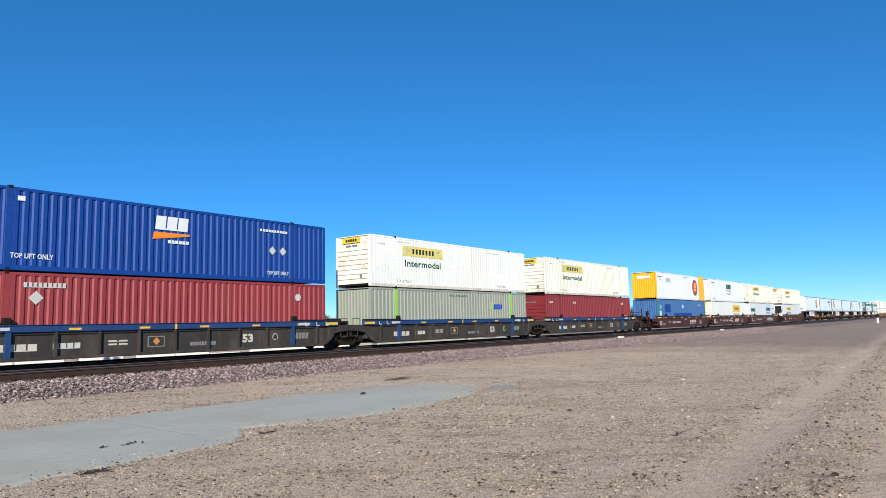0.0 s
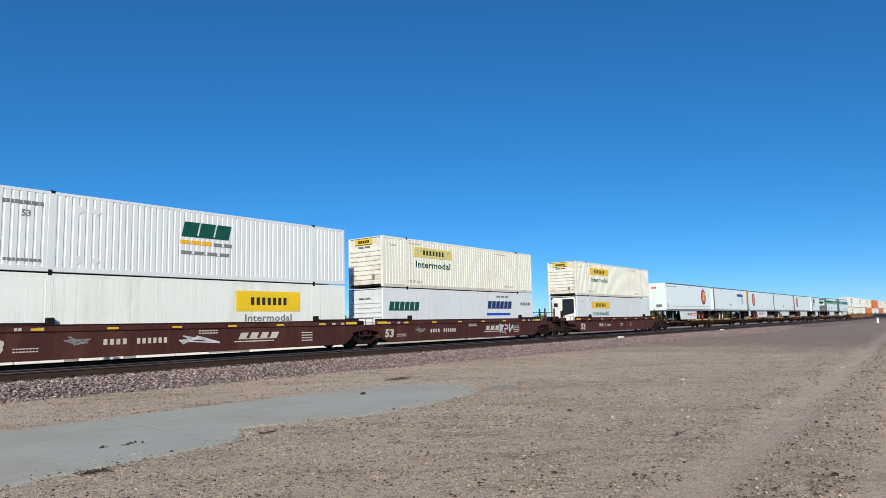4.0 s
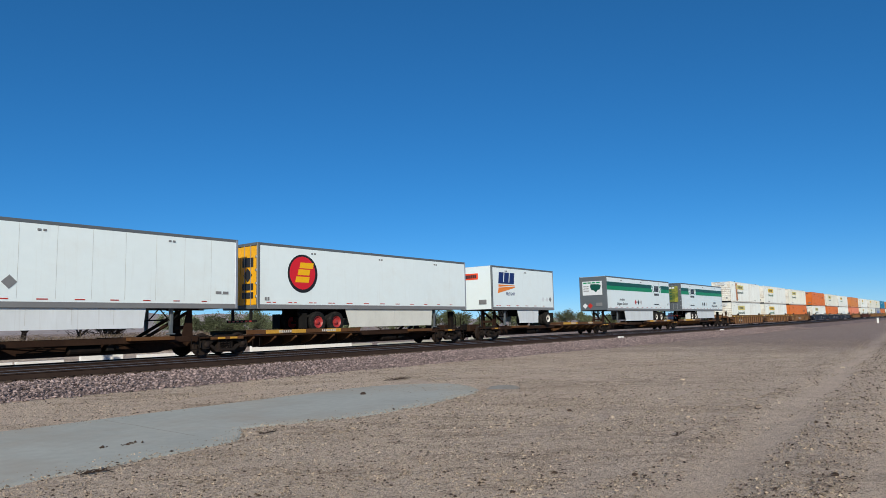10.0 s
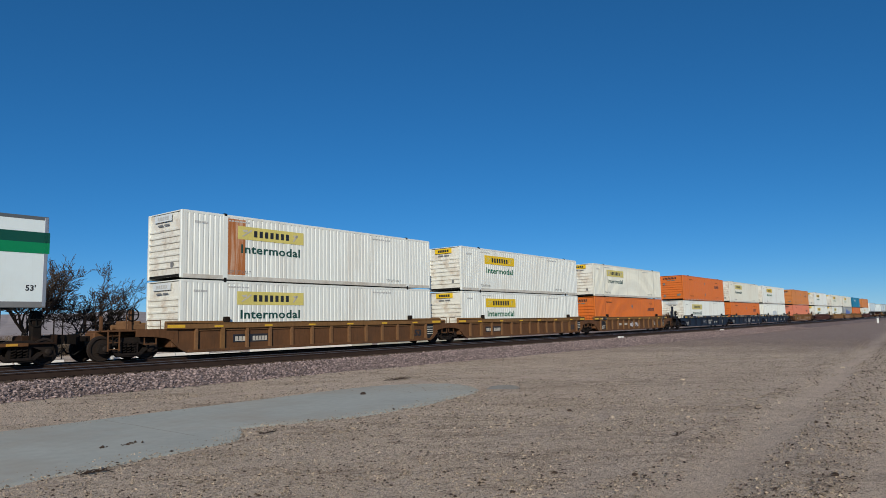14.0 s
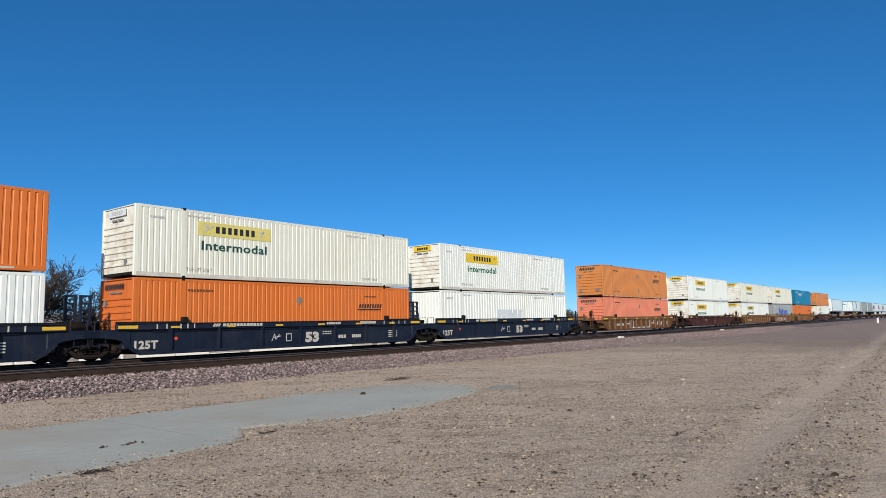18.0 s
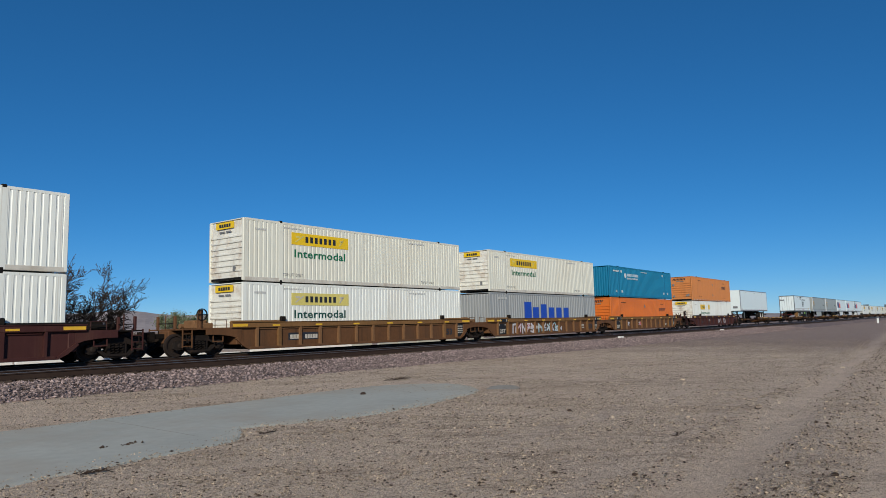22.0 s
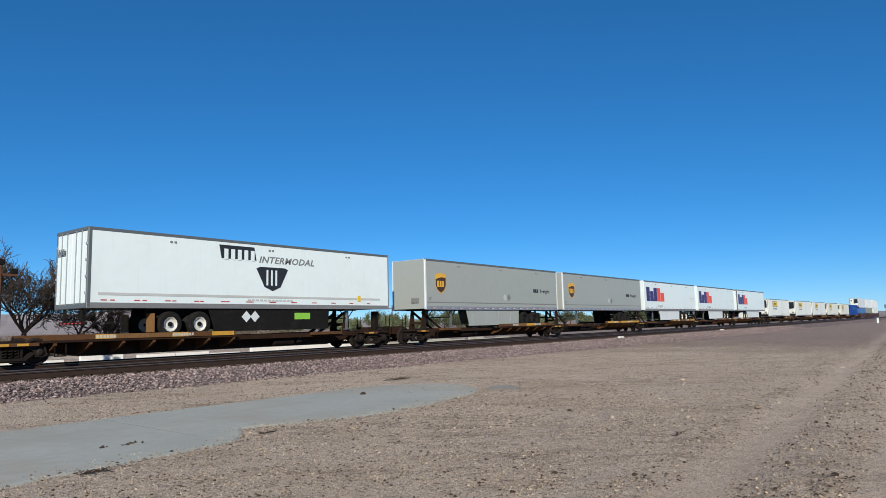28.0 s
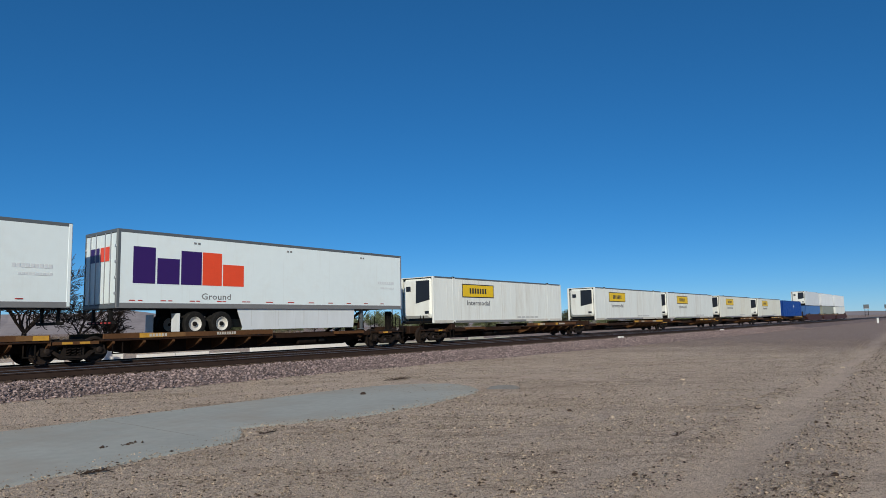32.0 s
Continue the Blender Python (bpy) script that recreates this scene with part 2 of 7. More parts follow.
    "underblack": mat("grimy_black_frame", (0.011, 0.0105, 0.010), 0.7, var=0.2, dirt=(0.035, 0.027, 0.02), dirt_amount=0.5, dirt_scale=2, gloss=0.12),
    "posterlime": mat("green_yellow_poster", (0.10, 0.14, 0.03), 0.4, var=0.35, scale=1.5, dirt=(0.5, 0.42, 0.05), dirt_amount=0.8, dirt_scale=1.5),
    "rail": mat("rail_steel_brown", (0.04, 0.025, 0.019), 0.7, 0.0, var=0.2, scale=1, dirt=(0.05, 0.032, 0.025), dirt_amount=0.6, gloss=0.15),
    "railhead": mat("polished_rail_head", (0.30, 0.29, 0.28), 0.35, 0.8, var=0.1),
    "tie": mat("creosoted_timber", (0.07, 0.05, 0.038), 0.9, var=0.3, scale=3, bump=0.4, gloss=0.1),
    "concrete_wall": mat("whitewashed_concrete", (0.78, 0.77, 0.74), 0.8, var=0.08, scale=0.6, dirt=(0.5, 0.45, 0.38), dirt_amount=0.3, gloss=0.2),
    "bark": mat("dry_grey_bark", (0.06, 0.046, 0.037), 0.9, var=0.3, scale=2, gloss=0.1),
    "brush": mat("dry_brush", (0.15, 0.115, 0.085), 0.9, var=0.3, scale=2, gloss=0.1),
    "leaf": mat("dusty_green_leaves", (0.15, 0.175, 0.095), 0.8, var=0.4, scale=0.4, gloss=0.2),
    "timber": mat("weathered_red_brown_timber", (0.12, 0.055, 0.03), 0.85, var=0.25, scale=3, bump=0.3, gloss=0.15),
    # rock colour paled to hold the haze of distance
    "hill": mat("hazy_desert_rock", (0.36, 0.315, 0.31), 0.95, var=0.18, scale=0.004, dirt=(0.38, 0.32, 0.29), dirt_amount=0.7, dirt_scale=0.01, gloss=0),
    "stone": mat("ballast_stone", (0.275, 0.21, 0.198), 0.9, var=0.1, scale=1.2, gloss=0.15),
    "pebble": mat("gravel_stone", (0.32, 0.255, 0.19), 0.9, var=0.2, scale=1.5, gloss=0.1),
    "drift": mat("tan_grey_stone", (0.32, 0.255, 0.19), 0.9, var=0.2, scale=1.5, gloss=0.1),
    "darkstone": mat("dark_clod", (0.06, 0.042, 0.033), 0.95, var=0.3, scale=3, gloss=0.05),
}


def by_island(m, spread):
    """Each loose stone of the joined stones takes a tone of its own."""
    nt = m.node_tree
    hsv = [x for x in nt.nodes if x.type == "HUE_SAT"][0]
    old = hsv.inputs["Value"].links[0].from_socket
    geo = nt.nodes.new("ShaderNodeNewGeometry")
    r = nt.nodes.new("ShaderNodeMapRange")
    r.inputs[3].default_value, r.inputs[4].default_value = 1 - spread, 1 + spread
    nt.links.new(geo.outputs["Random Per Island"], r.inputs[0])
    mul = nt.nodes.new("ShaderNodeMath")
    mul.operation = "MULTIPLY"
    nt.links.new(old, mul.inputs[0])
    nt.links.new(r.outputs[0], mul.inputs[1])
    nt.links.new(mul.outputs[0], hsv.inputs["Value"])


by_island(M["stone"], 0.68)
by_island(M["drift"], 0.55)
by_island(M["pebble"], 0.6)
by_island(M["leaf"], 0.45)


# ---------------------------------------------------------------- mesh building
class Mesh:
    """Collects vertices and faces of one mesh."""

    def __init__(self):
        self.v, self.f = [], []

    def add(self, v, f):
        k = len(self.v)
        self.v += [tuple(p) for p in v]
        self.f += [[i + k for i in q] for q in f]
        return self

    def box(self, x0, x1, y0, y1, z0, z1, c=0.0):
        if c <= 0:
            return self.add([(x, y, z) for x in (x0, x1) for y in (y0, y1) for z in (z0, z1)],
                            [(0, 1, 3, 2), (4, 6, 7, 5), (0, 4, 5, 1), (2, 3, 7, 6), (0, 2, 6, 4), (1, 5, 7, 3)])
        prof = [(y0 + c, z0), (y1 - c, z0), (y1, z0 + c), (y1, z1 - c), (y1 - c, z1), (y0 + c, z1), (y0, z1 - c), (y0, z0 + c)]
        ym, zm = (y0 + y1) / 2, (z0 + z1) / 2
        sy, sz = max((y1 - y0 - 2 * c) / (y1 - y0), 0.05), max((z1 - z0 - 2 * c) / (z1 - z0), 0.05)
        small = [(ym + (y - ym) * sy, zm + (z - zm) * sz) for y, z in prof]
        v, f = [], []
        for x, pr in ((x0, small), (x0 + c, prof), (x1 - c, prof), (x1, small)):
            v += [(x, y, z) for y, z in pr]
        for k in range(3):
            f += [(8 * k + i, 8 * k + 8 + i, 8 * k + 8 + (i + 1) % 8, 8 * k + (i + 1) % 8) for i in range(8)]
        f += [tuple(range(8)), tuple(range(31, 23, -1))]
        return self.add(v, f)

    def slab(self, pts, y0, y1):
        """A plate whose outline pts is given in x and z, between y0 and y1."""
        k = len(pts)
        v = [(x, y0, z) for x, z in pts] + [(x, y1, z) for x, z in pts]
        f = [tuple(range(k)), tuple(range(2 * k - 1, k - 1, -1))]
        f += [(i, k + i, k + (i + 1) % k, (i + 1) % k) for i in range(k)]
        return self.add(v, f)

    def run(self, pts, x0, x1):
        """A bar of profile pts, in y and z, along x."""
        k = len(pts)
        v = [(x0, y, z) for y, z in pts] + [(x1, y, z) for y, z in pts]
        f = [tuple(range(k)), tuple(range(2 * k - 1, k - 1, -1))]
        f += [(i, k + i, k + (i + 1) % k, (i + 1) % k) for i in range(k)]
        return self.add(v, f)

    def tube(self, a, b, r0, r1=None, n=6):
        a, b = Vector(a), Vector(b)
        r1 = r0 if r1 is None else r1
        d = (b - a).normalized()
        u = d.orthogonal().normalized()
        w = d.cross(u)
        v, f = [], []
        for p, r in ((a, r0), (b, r1)):
            v += [p + (u * math.cos(2 * math.pi * i / n) + w * math.sin(2 * math.pi * i / n)) * r for i in range(n)]
        f += [(i, (i + 1) % n, n + (i + 1) % n, n + i) for i in range(n)]
        f += [tuple(range(n - 1, -1, -1)), tuple(range(n, 2 * n))]
        return self.add(v, f)

    def turned(self, prof, n=20, x=0.0, z=0.0, caps=True):
        """A shape turned about the y axis; prof is a list of (radius, y)."""
        v, f = [], []
        for r, y in prof:
            v += [(x + r * math.cos(2 * math.pi * i / n), y, z + r * math.sin(2 * math.pi * i / n)) for i in range(n)]
        for k in range(len(prof) - 1):
            f += [(k * n + i, k * n + n + i, k * n + n + (i + 1) % n, k * n + (i + 1) % n) for i in range(n)]
        if caps:
            f += [tuple(range(n)), tuple(range(len(v) - 1, len(v) - n - 1, -1))]
        return self.add(v, f)

    def data(self, name):
        me = bpy.data.meshes.new(name)
        me.from_pydata(self.v, [], self.f)
        me.validate()
        bm = bmesh.new()
        bm.from_mesh(me)
        bmesh.ops.recalc_face_normals(bm, faces=bm.faces)
        bm.to_mesh(me)
        bm.free()
        return me


STORE = {}


def kept(key, make):
    """A mesh made once under this key and shared by alike parts."""
    if key not in STORE:
        STORE[key] = make().data(str(key[0]))
    return STORE[key]


def part(name, me, material, parent, at=(0, 0, 0), label="", turn=None):
    """One mesh object under a thing or a part."""
    if isinstance(me, Mesh):
        me = me.data(name)
    if not me.materials:
        me.materials.append(M[material])
    elif me.materials[0] != M[material]:
        me = me.copy()
        me.materials[0] = M[material]
    ob = new(name, me)
    ob.parent = parent
    ob.location = at
    if turn:
        ob.rotation_euler = [radians(a) for a in turn]
    if label:
        ob["label"] = label
    return ob


COLOURED = {}


def shared(name, key, make, material, parent, at=(0, 0, 0), label="", turn=None):
    """A part on shared mesh data, one copy for each material."""
    k = (key, material)
    if k not in COLOURED:
        me = kept(key, make)
        if me.materials:
            me = me.copy()
            me.materials.clear()
        me.materials.append(M[material])
        COLOURED[k] = me
    return part(name, COLOURED[k], material, parent, at, label, turn)


def thing(name, label, category, group="", kind=""):
    return tagged(new(name), label, category, group, kind)


def lone(name, mesh, material, label, category="", kind="", group=""):
    ob = new(name, mesh.data(name))
    ob.data.materials.append(M[material])
    return tagged(ob, label, category, group, kind)


LETTERS = {}


def lettering(text, height, bold=0.012, lean=0.0, wide=1.0):
    key = (text, height, bold, lean, wide)
    if key not in LETTERS:
        cu = bpy.data.curves.new("lettering", "FONT")
        cu.body, cu.size, cu.offset, cu.shear, cu.extrude = text, height / 0.72, bold * height / 0.3, lean, 0.0012
        cu.resolution_u, cu.space_character = 2, 1.06
        ob = bpy.data.objects.new("lettering", cu)
        scene.collection.objects.link(ob)
        bpy.context.view_layer.update()
        me = bpy.data.meshes.new_from_object(ob.evaluated_get(bpy.context.evaluated_depsgraph_get()))
        bpy.data.objects.remove(ob)
        xs = [v.co.x for v in me.vertices]
        x0, w = min(xs), max(xs) - min(xs)
        for v in me.vertices:
            v.co = ((v.co.x - x0) * wide, -v.co.z, v.co.y)
        me.materials.clear()
        me["width"] = w * wide
        LETTERS[key] = me
    return LETTERS[key]


def words(parent, text, x, z, height, material, y, width=None, bold=0.012, lean=0.0, name="lettering"):
    """Words on the near side of a thing; x and z give their lower start, width their true length."""
    me = lettering(text, height, bold, lean)
    wide = width / me["width"] if width else 1.0
    me = lettering(text, height, bold, lean, round(wide, 3))
    if me.materials and me.materials[0] != M[material]:
        me = me.copy()
        me.materials.clear()
    return part(name, me, material, parent, (x, y, z), text.lower() + " in " + material.replace("letter", "") + " letters" if len(text) > 3 else "")


def plate(parent, name, x0, z0, w, h, material, y, label="", thick=0.006, lean=0.0):
    pts = [(0, 0), (w, 0), (w + lean, h), (lean, h)]
    return shared(name, (name, round(w, 3), round(h, 3), lean, thick), lambda: Mesh().slab(pts, -thick, 0), material, parent, (x0, y, z0), label)


def bars(parent, x0, z0, w, h, count, material, y, name="marking", gap=0.22, lean=0.0):
    """Writing that stays plain bars."""
    step = w / count
    m = Mesh()
    loose = gap > 0.4 and count > 1
    low = h * 0.12
    line = [(0, 0), (w - gap * step, 0)]
    for k in range(count - 1, -1, -1):
        a, b = k * step, (k + 1 - gap) * step
        if loose:
            m.slab([(a, 0), (b, 0), (b + lean, h), (a + lean, h)], -0.004, 0)
        else:
            line += [(b + lean * 0.12, low), (b + lean, h), (a + lean, h), (a + lean * 0.12, low)]
    if not loose:
        m.slab(line, -0.004, 0)
    key = (name, round(w, 3), round(h, 3), count, gap, lean)
    ob = shared(name, key, lambda: m, material, parent, (x0, y, z0))
    if loose:
        ob["kind"] = "stuff"
    return ob


def disc(r, n=28):
    return [(r * math.cos(2 * math.pi * k / n), r * math.sin(2 * math.pi * k / n)) for k in range(n)]


def diamond(parent, x, z, r, material, y, name="placard"):
    return shared(name, (name, r), lambda: Mesh().slab([(-r, 0), (0, -r), (r, 0), (0, r)], -0.006, 0), material, parent, (x, y, z))


# ---------------------------------------------------------------- ground, track and distance
RUT = Vector((15.82, 0.75, 0)).normalized()      # the way in which the wheel tracks run
RUT_AT = 7.11 * RUT[1] - 2.23 * RUT[0]


def ground_material():
    m = mat("dusty_gravel_ground", (0.65, 0.502, 0.385), 0.95, var=0.10, scale=0.25, dirt=(0.13, 0.09, 0.065), dirt_amount=0.0, gloss=0.05)
    nt = m.node_tree
    n, l = nt.nodes, nt.links
    bsdf = n["Principled BSDF"]
    old = bsdf.inputs["Base Color"].links[0].from_socket
    tc = n.new("ShaderNodeTexCoord")

    def noise_at(scale, detail=6, stretch=(1, 1, 1), rough=0.6, turn=0.0):
        mp = n.new("ShaderNodeMapping")
        mp.inputs["Scale"].default_value = stretch
        rot = n.new("ShaderNodeMapping")
        rot.inputs["Rotation"].default_value = (0, 0, turn)
        l.new(tc.outputs["Object"], rot.inputs[0])
        l.new(rot.outputs[0], mp.inputs[0])
        t = n.new("ShaderNodeTexNoise")
        t.inputs["Scale"].default_value, t.inputs["Detail"].default_value, t.inputs["Roughness"].default_value = scale, detail, rough
        l.new(mp.outputs[0], t.inputs["Vector"])
        return t.outputs["Fac"]

    def layer(base, fac, low, high, colour, amount):
        r = n.new("ShaderNodeMapRange")
        r.inputs[1].default_value, r.inputs[2].default_value, r.inputs[4].default_value = low, high, amount
        l.new(fac, r.inputs[0])
        mix = n.new("ShaderNodeMix")
        mix.data_type = "RGBA"
        ins = [s for s in mix.inputs if s.type == "RGBA"]
        ins[1].default_value = (*colour, 1)
        l.new(r.outputs[0], mix.inputs[0])
        l.new(base, ins[0])
        return [s for s in mix.outputs if s.type == "RGBA"][0]

    def both(p, q, low, high):
        """Marks q only where the broad patches p allow them."""
        r = n.new("ShaderNodeMapRange")
        r.inputs[1].default_value, r.inputs[2].default_value = low, high
        l.new(p, r.inputs[0])
        k = n.new("ShaderNodeMath")
        k.operation = "MULTIPLY"
        l.new(r.outputs[0], k.inputs[0])
        l.new(q, k.inputs[1])
        return k.outputs[0]

    broad = noise_at(0.13, 3, (0.6, 1.2, 1), 0.5, 0.915)
    c = layer(old, noise_at(0.11, 4, (1, 1, 1), 0.5), 0.42, 0.62, (0.715, 0.565, 0.437), 0.7)                    # pale dust
    c = layer(c, noise_at(0.3, 6, (0.5, 1.5, 1), 0.65, 0.915), 0.52, 0.64, (0.348, 0.241, 0.163), 0.5)         # damp brown patches
    c = layer(c, both(broad, noise_at(2.0, 9, (0.42, 1.4, 1), 0.8, 0.99), 0.45, 0.55), 0.50, 0.56, (0.18, 0.12, 0.08), 0.5)  # drag marks
    c = layer(c, noise_at(1.3, 9, (0.4, 1.5, 1), 0.8, 0.85), 0.54, 0.60, (0.19, 0.125, 0.085), 0.42)           # longer drag marks
    sep = n.new("ShaderNodeSeparateXYZ")
    l.new(tc.outputs["Object"], sep.inputs[0])
    wob = n.new("ShaderNodeMath")
    wob.operation = "MULTIPLY_ADD"
    wob.inputs[1].default_value = 26.0
    l.new(noise_at(0.12, 5, (1, 1, 1), 0.65), wob.inputs[0])
    l.new(sep.outputs[0], wob.inputs[2])
    c = layer(c, wob.outputs[0], 44.0, 58.0, (0.26, 0.185, 0.165), 0.9)                                        # ballast spilt over the far gravel
    c = layer(c, noise_at(3.6, 7, (1, 1, 1), 0.8, 0.915), 0.54, 0.66, (0.277, 0.196, 0.147), 0.65)          # mottling
    c = layer(c, noise_at(9, 5, (1, 1, 1), 0.75), 0.56, 0.65, (0.205, 0.146, 0.115), 0.75)                      # coarse grit
    c = layer(c, noise_at(11, 5, (1, 1.1, 1), 0.75), 0.54, 0.64, (0.825, 0.70, 0.56), 0.65)                     # pale grit
    c = layer(c, noise_at(38, 3, (1, 1, 1), 0.7), 0.54, 0.62, (0.815, 0.675, 0.527), 0.6)                        # light sand
    c = layer(c, noise_at(30, 3, (1, 1.1, 1), 0.7), 0.55, 0.64, (0.113, 0.081, 0.063), 0.8)                      # dark sand
    rut = n.new("ShaderNodeVectorMath")
    rut.operation = "DOT_PRODUCT"
    rut.inputs[1].default_value = (RUT[1], -RUT[0], 0)
    l.new(tc.outputs["Object"], rut.inputs[0])
    for off, amount in ((0.0, 0.4), (-1.6, 0.3)):
        sub = n.new("ShaderNodeMath")
        sub.operation = "SUBTRACT"
        sub.inputs[1].default_value = RUT_AT - off
        l.new(rut.outputs["Value"], sub.inputs[0])
        ab = n.new("ShaderNodeMath")
        ab.operation = "ABSOLUTE"
        l.new(sub.outputs[0], ab.inputs[0])
        inv = n.new("ShaderNodeMath")
        inv.operation = "SUBTRACT"
        inv.inputs[0].default_value = 1.0
        l.new(ab.outputs[0], inv.inputs[1])
        c = layer(c, inv.outputs[0], 0.35, 0.9, (0.70, 0.54, 0.41), amount)                                 # wheel tracks rolled smooth
    l.new(c, bsdf.inputs["Base Color"])
    b1 = n.new("ShaderNodeBump")
    b1.inputs["Strength"].default_value, b1.inputs["Distance"].default_value = 1.0, 0.05
    l.new(noise_at(18, 6, (1, 1, 1), 0.75), b1.inputs["Height"])
    b2 = n.new("ShaderNodeBump")
    b2.inputs["Strength"].default_value, b2.inputs["Distance"].default_value = 0.6, 0.08
    l.new(noise_at(3.0, 7, (1, 1, 1), 0.7, 0.5), b2.inputs["Height"])
    l.new(b1.outputs[0], b2.inputs["Normal"])
    l.new(b2.outputs[0], bsdf.inputs["Normal"])
    return m


def ballast_material():
    m = mat("crushed_stone_ballast", (0.25, 0.19, 0.175), 0.95, var=0.1, scale=0.6, gloss=0.1)
    nt = m.node_tree
    n, l = nt.nodes, nt.links
    bsdf = n["Principled BSDF"]
    old = bsdf.inputs["Base Color"].links[0].from_socket
    tc = n.new("ShaderNodeTexCoord")
    vo = n.new("ShaderNodeTexVoronoi")
    vo.inputs["Scale"].default_value = 16
    l.new(tc.outputs["Object"], vo.inputs["Vector"])
    sep = n.new("ShaderNodeSeparateColor")
    l.new(vo.outputs["Color"], sep.inputs[0])
    r = n.new("ShaderNodeMapRange")
    r.inputs[3].default_value, r.inputs[4].default_value = 0.55, 1.4
    l.new(sep.outputs[0], r.inputs[0])
    hs = n.new("ShaderNodeHueSaturation")
    l.new(r.outputs[0], hs.inputs["Value"])
    l.new(old, hs.inputs["Color"])
    l.new(hs.outputs[0], bsdf.inputs["Base Color"])
    b = n.new("ShaderNodeBump")
    b.inputs["Strength"].default_value, b.inputs["Distance"].default_value = 1.0, 0.06
    b.invert = True
    l.new(vo.outputs["Distance"], b.inputs["Height"])
    l.new(b.outputs[0], bsdf.inputs["Normal"])
    return m


M["ground"] = ground_material()
M["ballast"] = ballast_material()
M["slab"] = mat("trowelled_concrete", (0.44, 0.435, 0.375), 0.85, var=0.12, scale=0.7, dirt=(0.40, 0.335, 0.26), dirt_amount=0.85, dirt_scale=0.4, bump=0.3, bump_scale=40)

M["wornslab"] = mat("gravelly_worn_concrete", (0.36, 0.335, 0.29), 0.9, var=0.15, scale=1.5, dirt=(0.33, 0.26, 0.2), dirt_amount=0.8, dirt_scale=2.5, bump=0.4, bump_scale=30, gloss=0.1)


def swell(x, y):
    """The gravel's gentle unevenness, with two shallow wheel ruts to the east."""
    if not (-25 < x < 120 and -20 < y < 19):
        return 0.0
    edge = min(1, (19 - y) / 3, (x + 25) / 6, (120 - x) / 15, (y + 20) / 6)
    h = 0.05 * noise.noise((x * 0.25, y * 0.25, 0)) + 0.025 * noise.noise((x * 0.9, y * 0.9, 3))
    for k in (0.0, -1.6):
        d = x * RUT[1] - y * RUT[0] - RUT_AT + k
        h -= 0.05 * math.exp(-(d / 0.35) ** 2) - 0.03 * math.exp(-((abs(d) - 0.6) / 0.25) ** 2)
    if x < 18 and 5 < y < 15:
        h = min(h, 0.0) * 0.3 - 0.01
    return h * edge


def ground_sheet():
    xs = [-1500, -600, -200, -80, -40] + [-25 + 0.5 * k for k in range(291)] + [140, 180, 260, 400, 700, 1200, 2000, 3000]
    ys = [-600, -200, -60] + [-20 + 0.5 * k for k in range(79)] + [22, 32, 45, 70, 120, 250, 600, 1500, 3000]
    m = Mesh()
    m.v = [(x, y, swell(x, y)) for x in xs for y in ys]
    k = len(ys)
    m.f = [(i * k + j, (i + 1) * k + j, (i + 1) * k + j + 1, i * k + j + 1) for i in range(len(xs) - 1) for j in range(k - 1)]
    ob = lone("ground", m, "ground", "bare tan gravel and dust with tyre ruts", "ground", "structure")
    for p in ob.data.polygons:
        p.use_smooth = True


ground_sheet()


def toe(x):
    """Where the near foot of the ballast lies."""
    return 19.1 - 0.055 * max(min(x, 40), -10) + 0.25 * noise.noise((x * 0.15, 0, 7))


def ballast_bed():
    m = Mesh()
    xs = [-120 + 4 * k for k in range(25)] + [-20 + 1.0 * k for k in range(140)] + [120 + 20 * k for k in range(40)] + [920, 1500, 2500]
    for x in xs:
        z = 0.33
        m.v += [(x, toe(x), -0.02), (x, toe(x) + 0.35, 0.05), (x, 20.25, 0.31), (x, 20.9, z), (x, 28.1, z), (x, 28.7, 0.31), (x, 30.2, -0.02)]
    m.f = [(i * 7 + j, i * 7 + 7 + j, i * 7 + 8 + j, i * 7 + j + 1) for i in range(len(xs) - 1) for j in range(6)]
    lone("ballast_bed", m, "ballast", "pinkish grey crushed stone ballast under two tracks", "ballast", "structure")


ballast_bed()


def stones(name, count, place, low, high, material, label, seed, flat=0.75):
    """Many loose stones in one mesh, each an uneven lump of eight corners."""
    rnd = random.Random(seed)
    m = Mesh()
    faces = [(0, 2, 4), (2, 1, 4), (1, 3, 4), (3, 0, 4), (2, 0, 5), (1, 2, 5), (3, 1, 5), (0, 3, 5)]
    for _ in range(count):
        x, y, z = place(rnd)
        r = low + (high - low) * rnd.random() ** 2.2
        a = rnd.random() * 6.28
        ca, sa = math.cos(a), math.sin(a)
        pts = [(1, 0, 0), (-1, 0, 0), (0, 1, 0), (0, -1, 0), (0.2, 0.1, 1), (0, 0, -1)]
        v = []
        for px, py, pz in pts:
            k = r * (0.65 + 0.6 * rnd.random())
            px, py, pz = px + rnd.uniform(-.4, .4), py + rnd.uniform(-.4, .4), pz + rnd.uniform(-.3, .3)
            v.append((x + k * (px * ca - py * sa), y + k * (px * sa + py * ca), z + k * pz * flat))
        q = len(m.v)
        m.v += v
        m.f += [(i + q, j + q, k + q) for i, j, k in faces]
    me = bpy.data.meshes.new(name)
    me.from_pydata(m.v, [], m.f)
    me.materials.append(M[material])
    return tagged(new(name, me), label, "stones", "", "stuff")


def slab_edge(x):
    return 9.08 + max(x - 11, 0) * 0.18 if x > 9 else (9.08 + (9 - x) * 0.36 if x > 7 else (8.85 + (x - 6.3) * 1.35 if x > 6.3 else 8.85 - (6.3 - x) * 0.1))


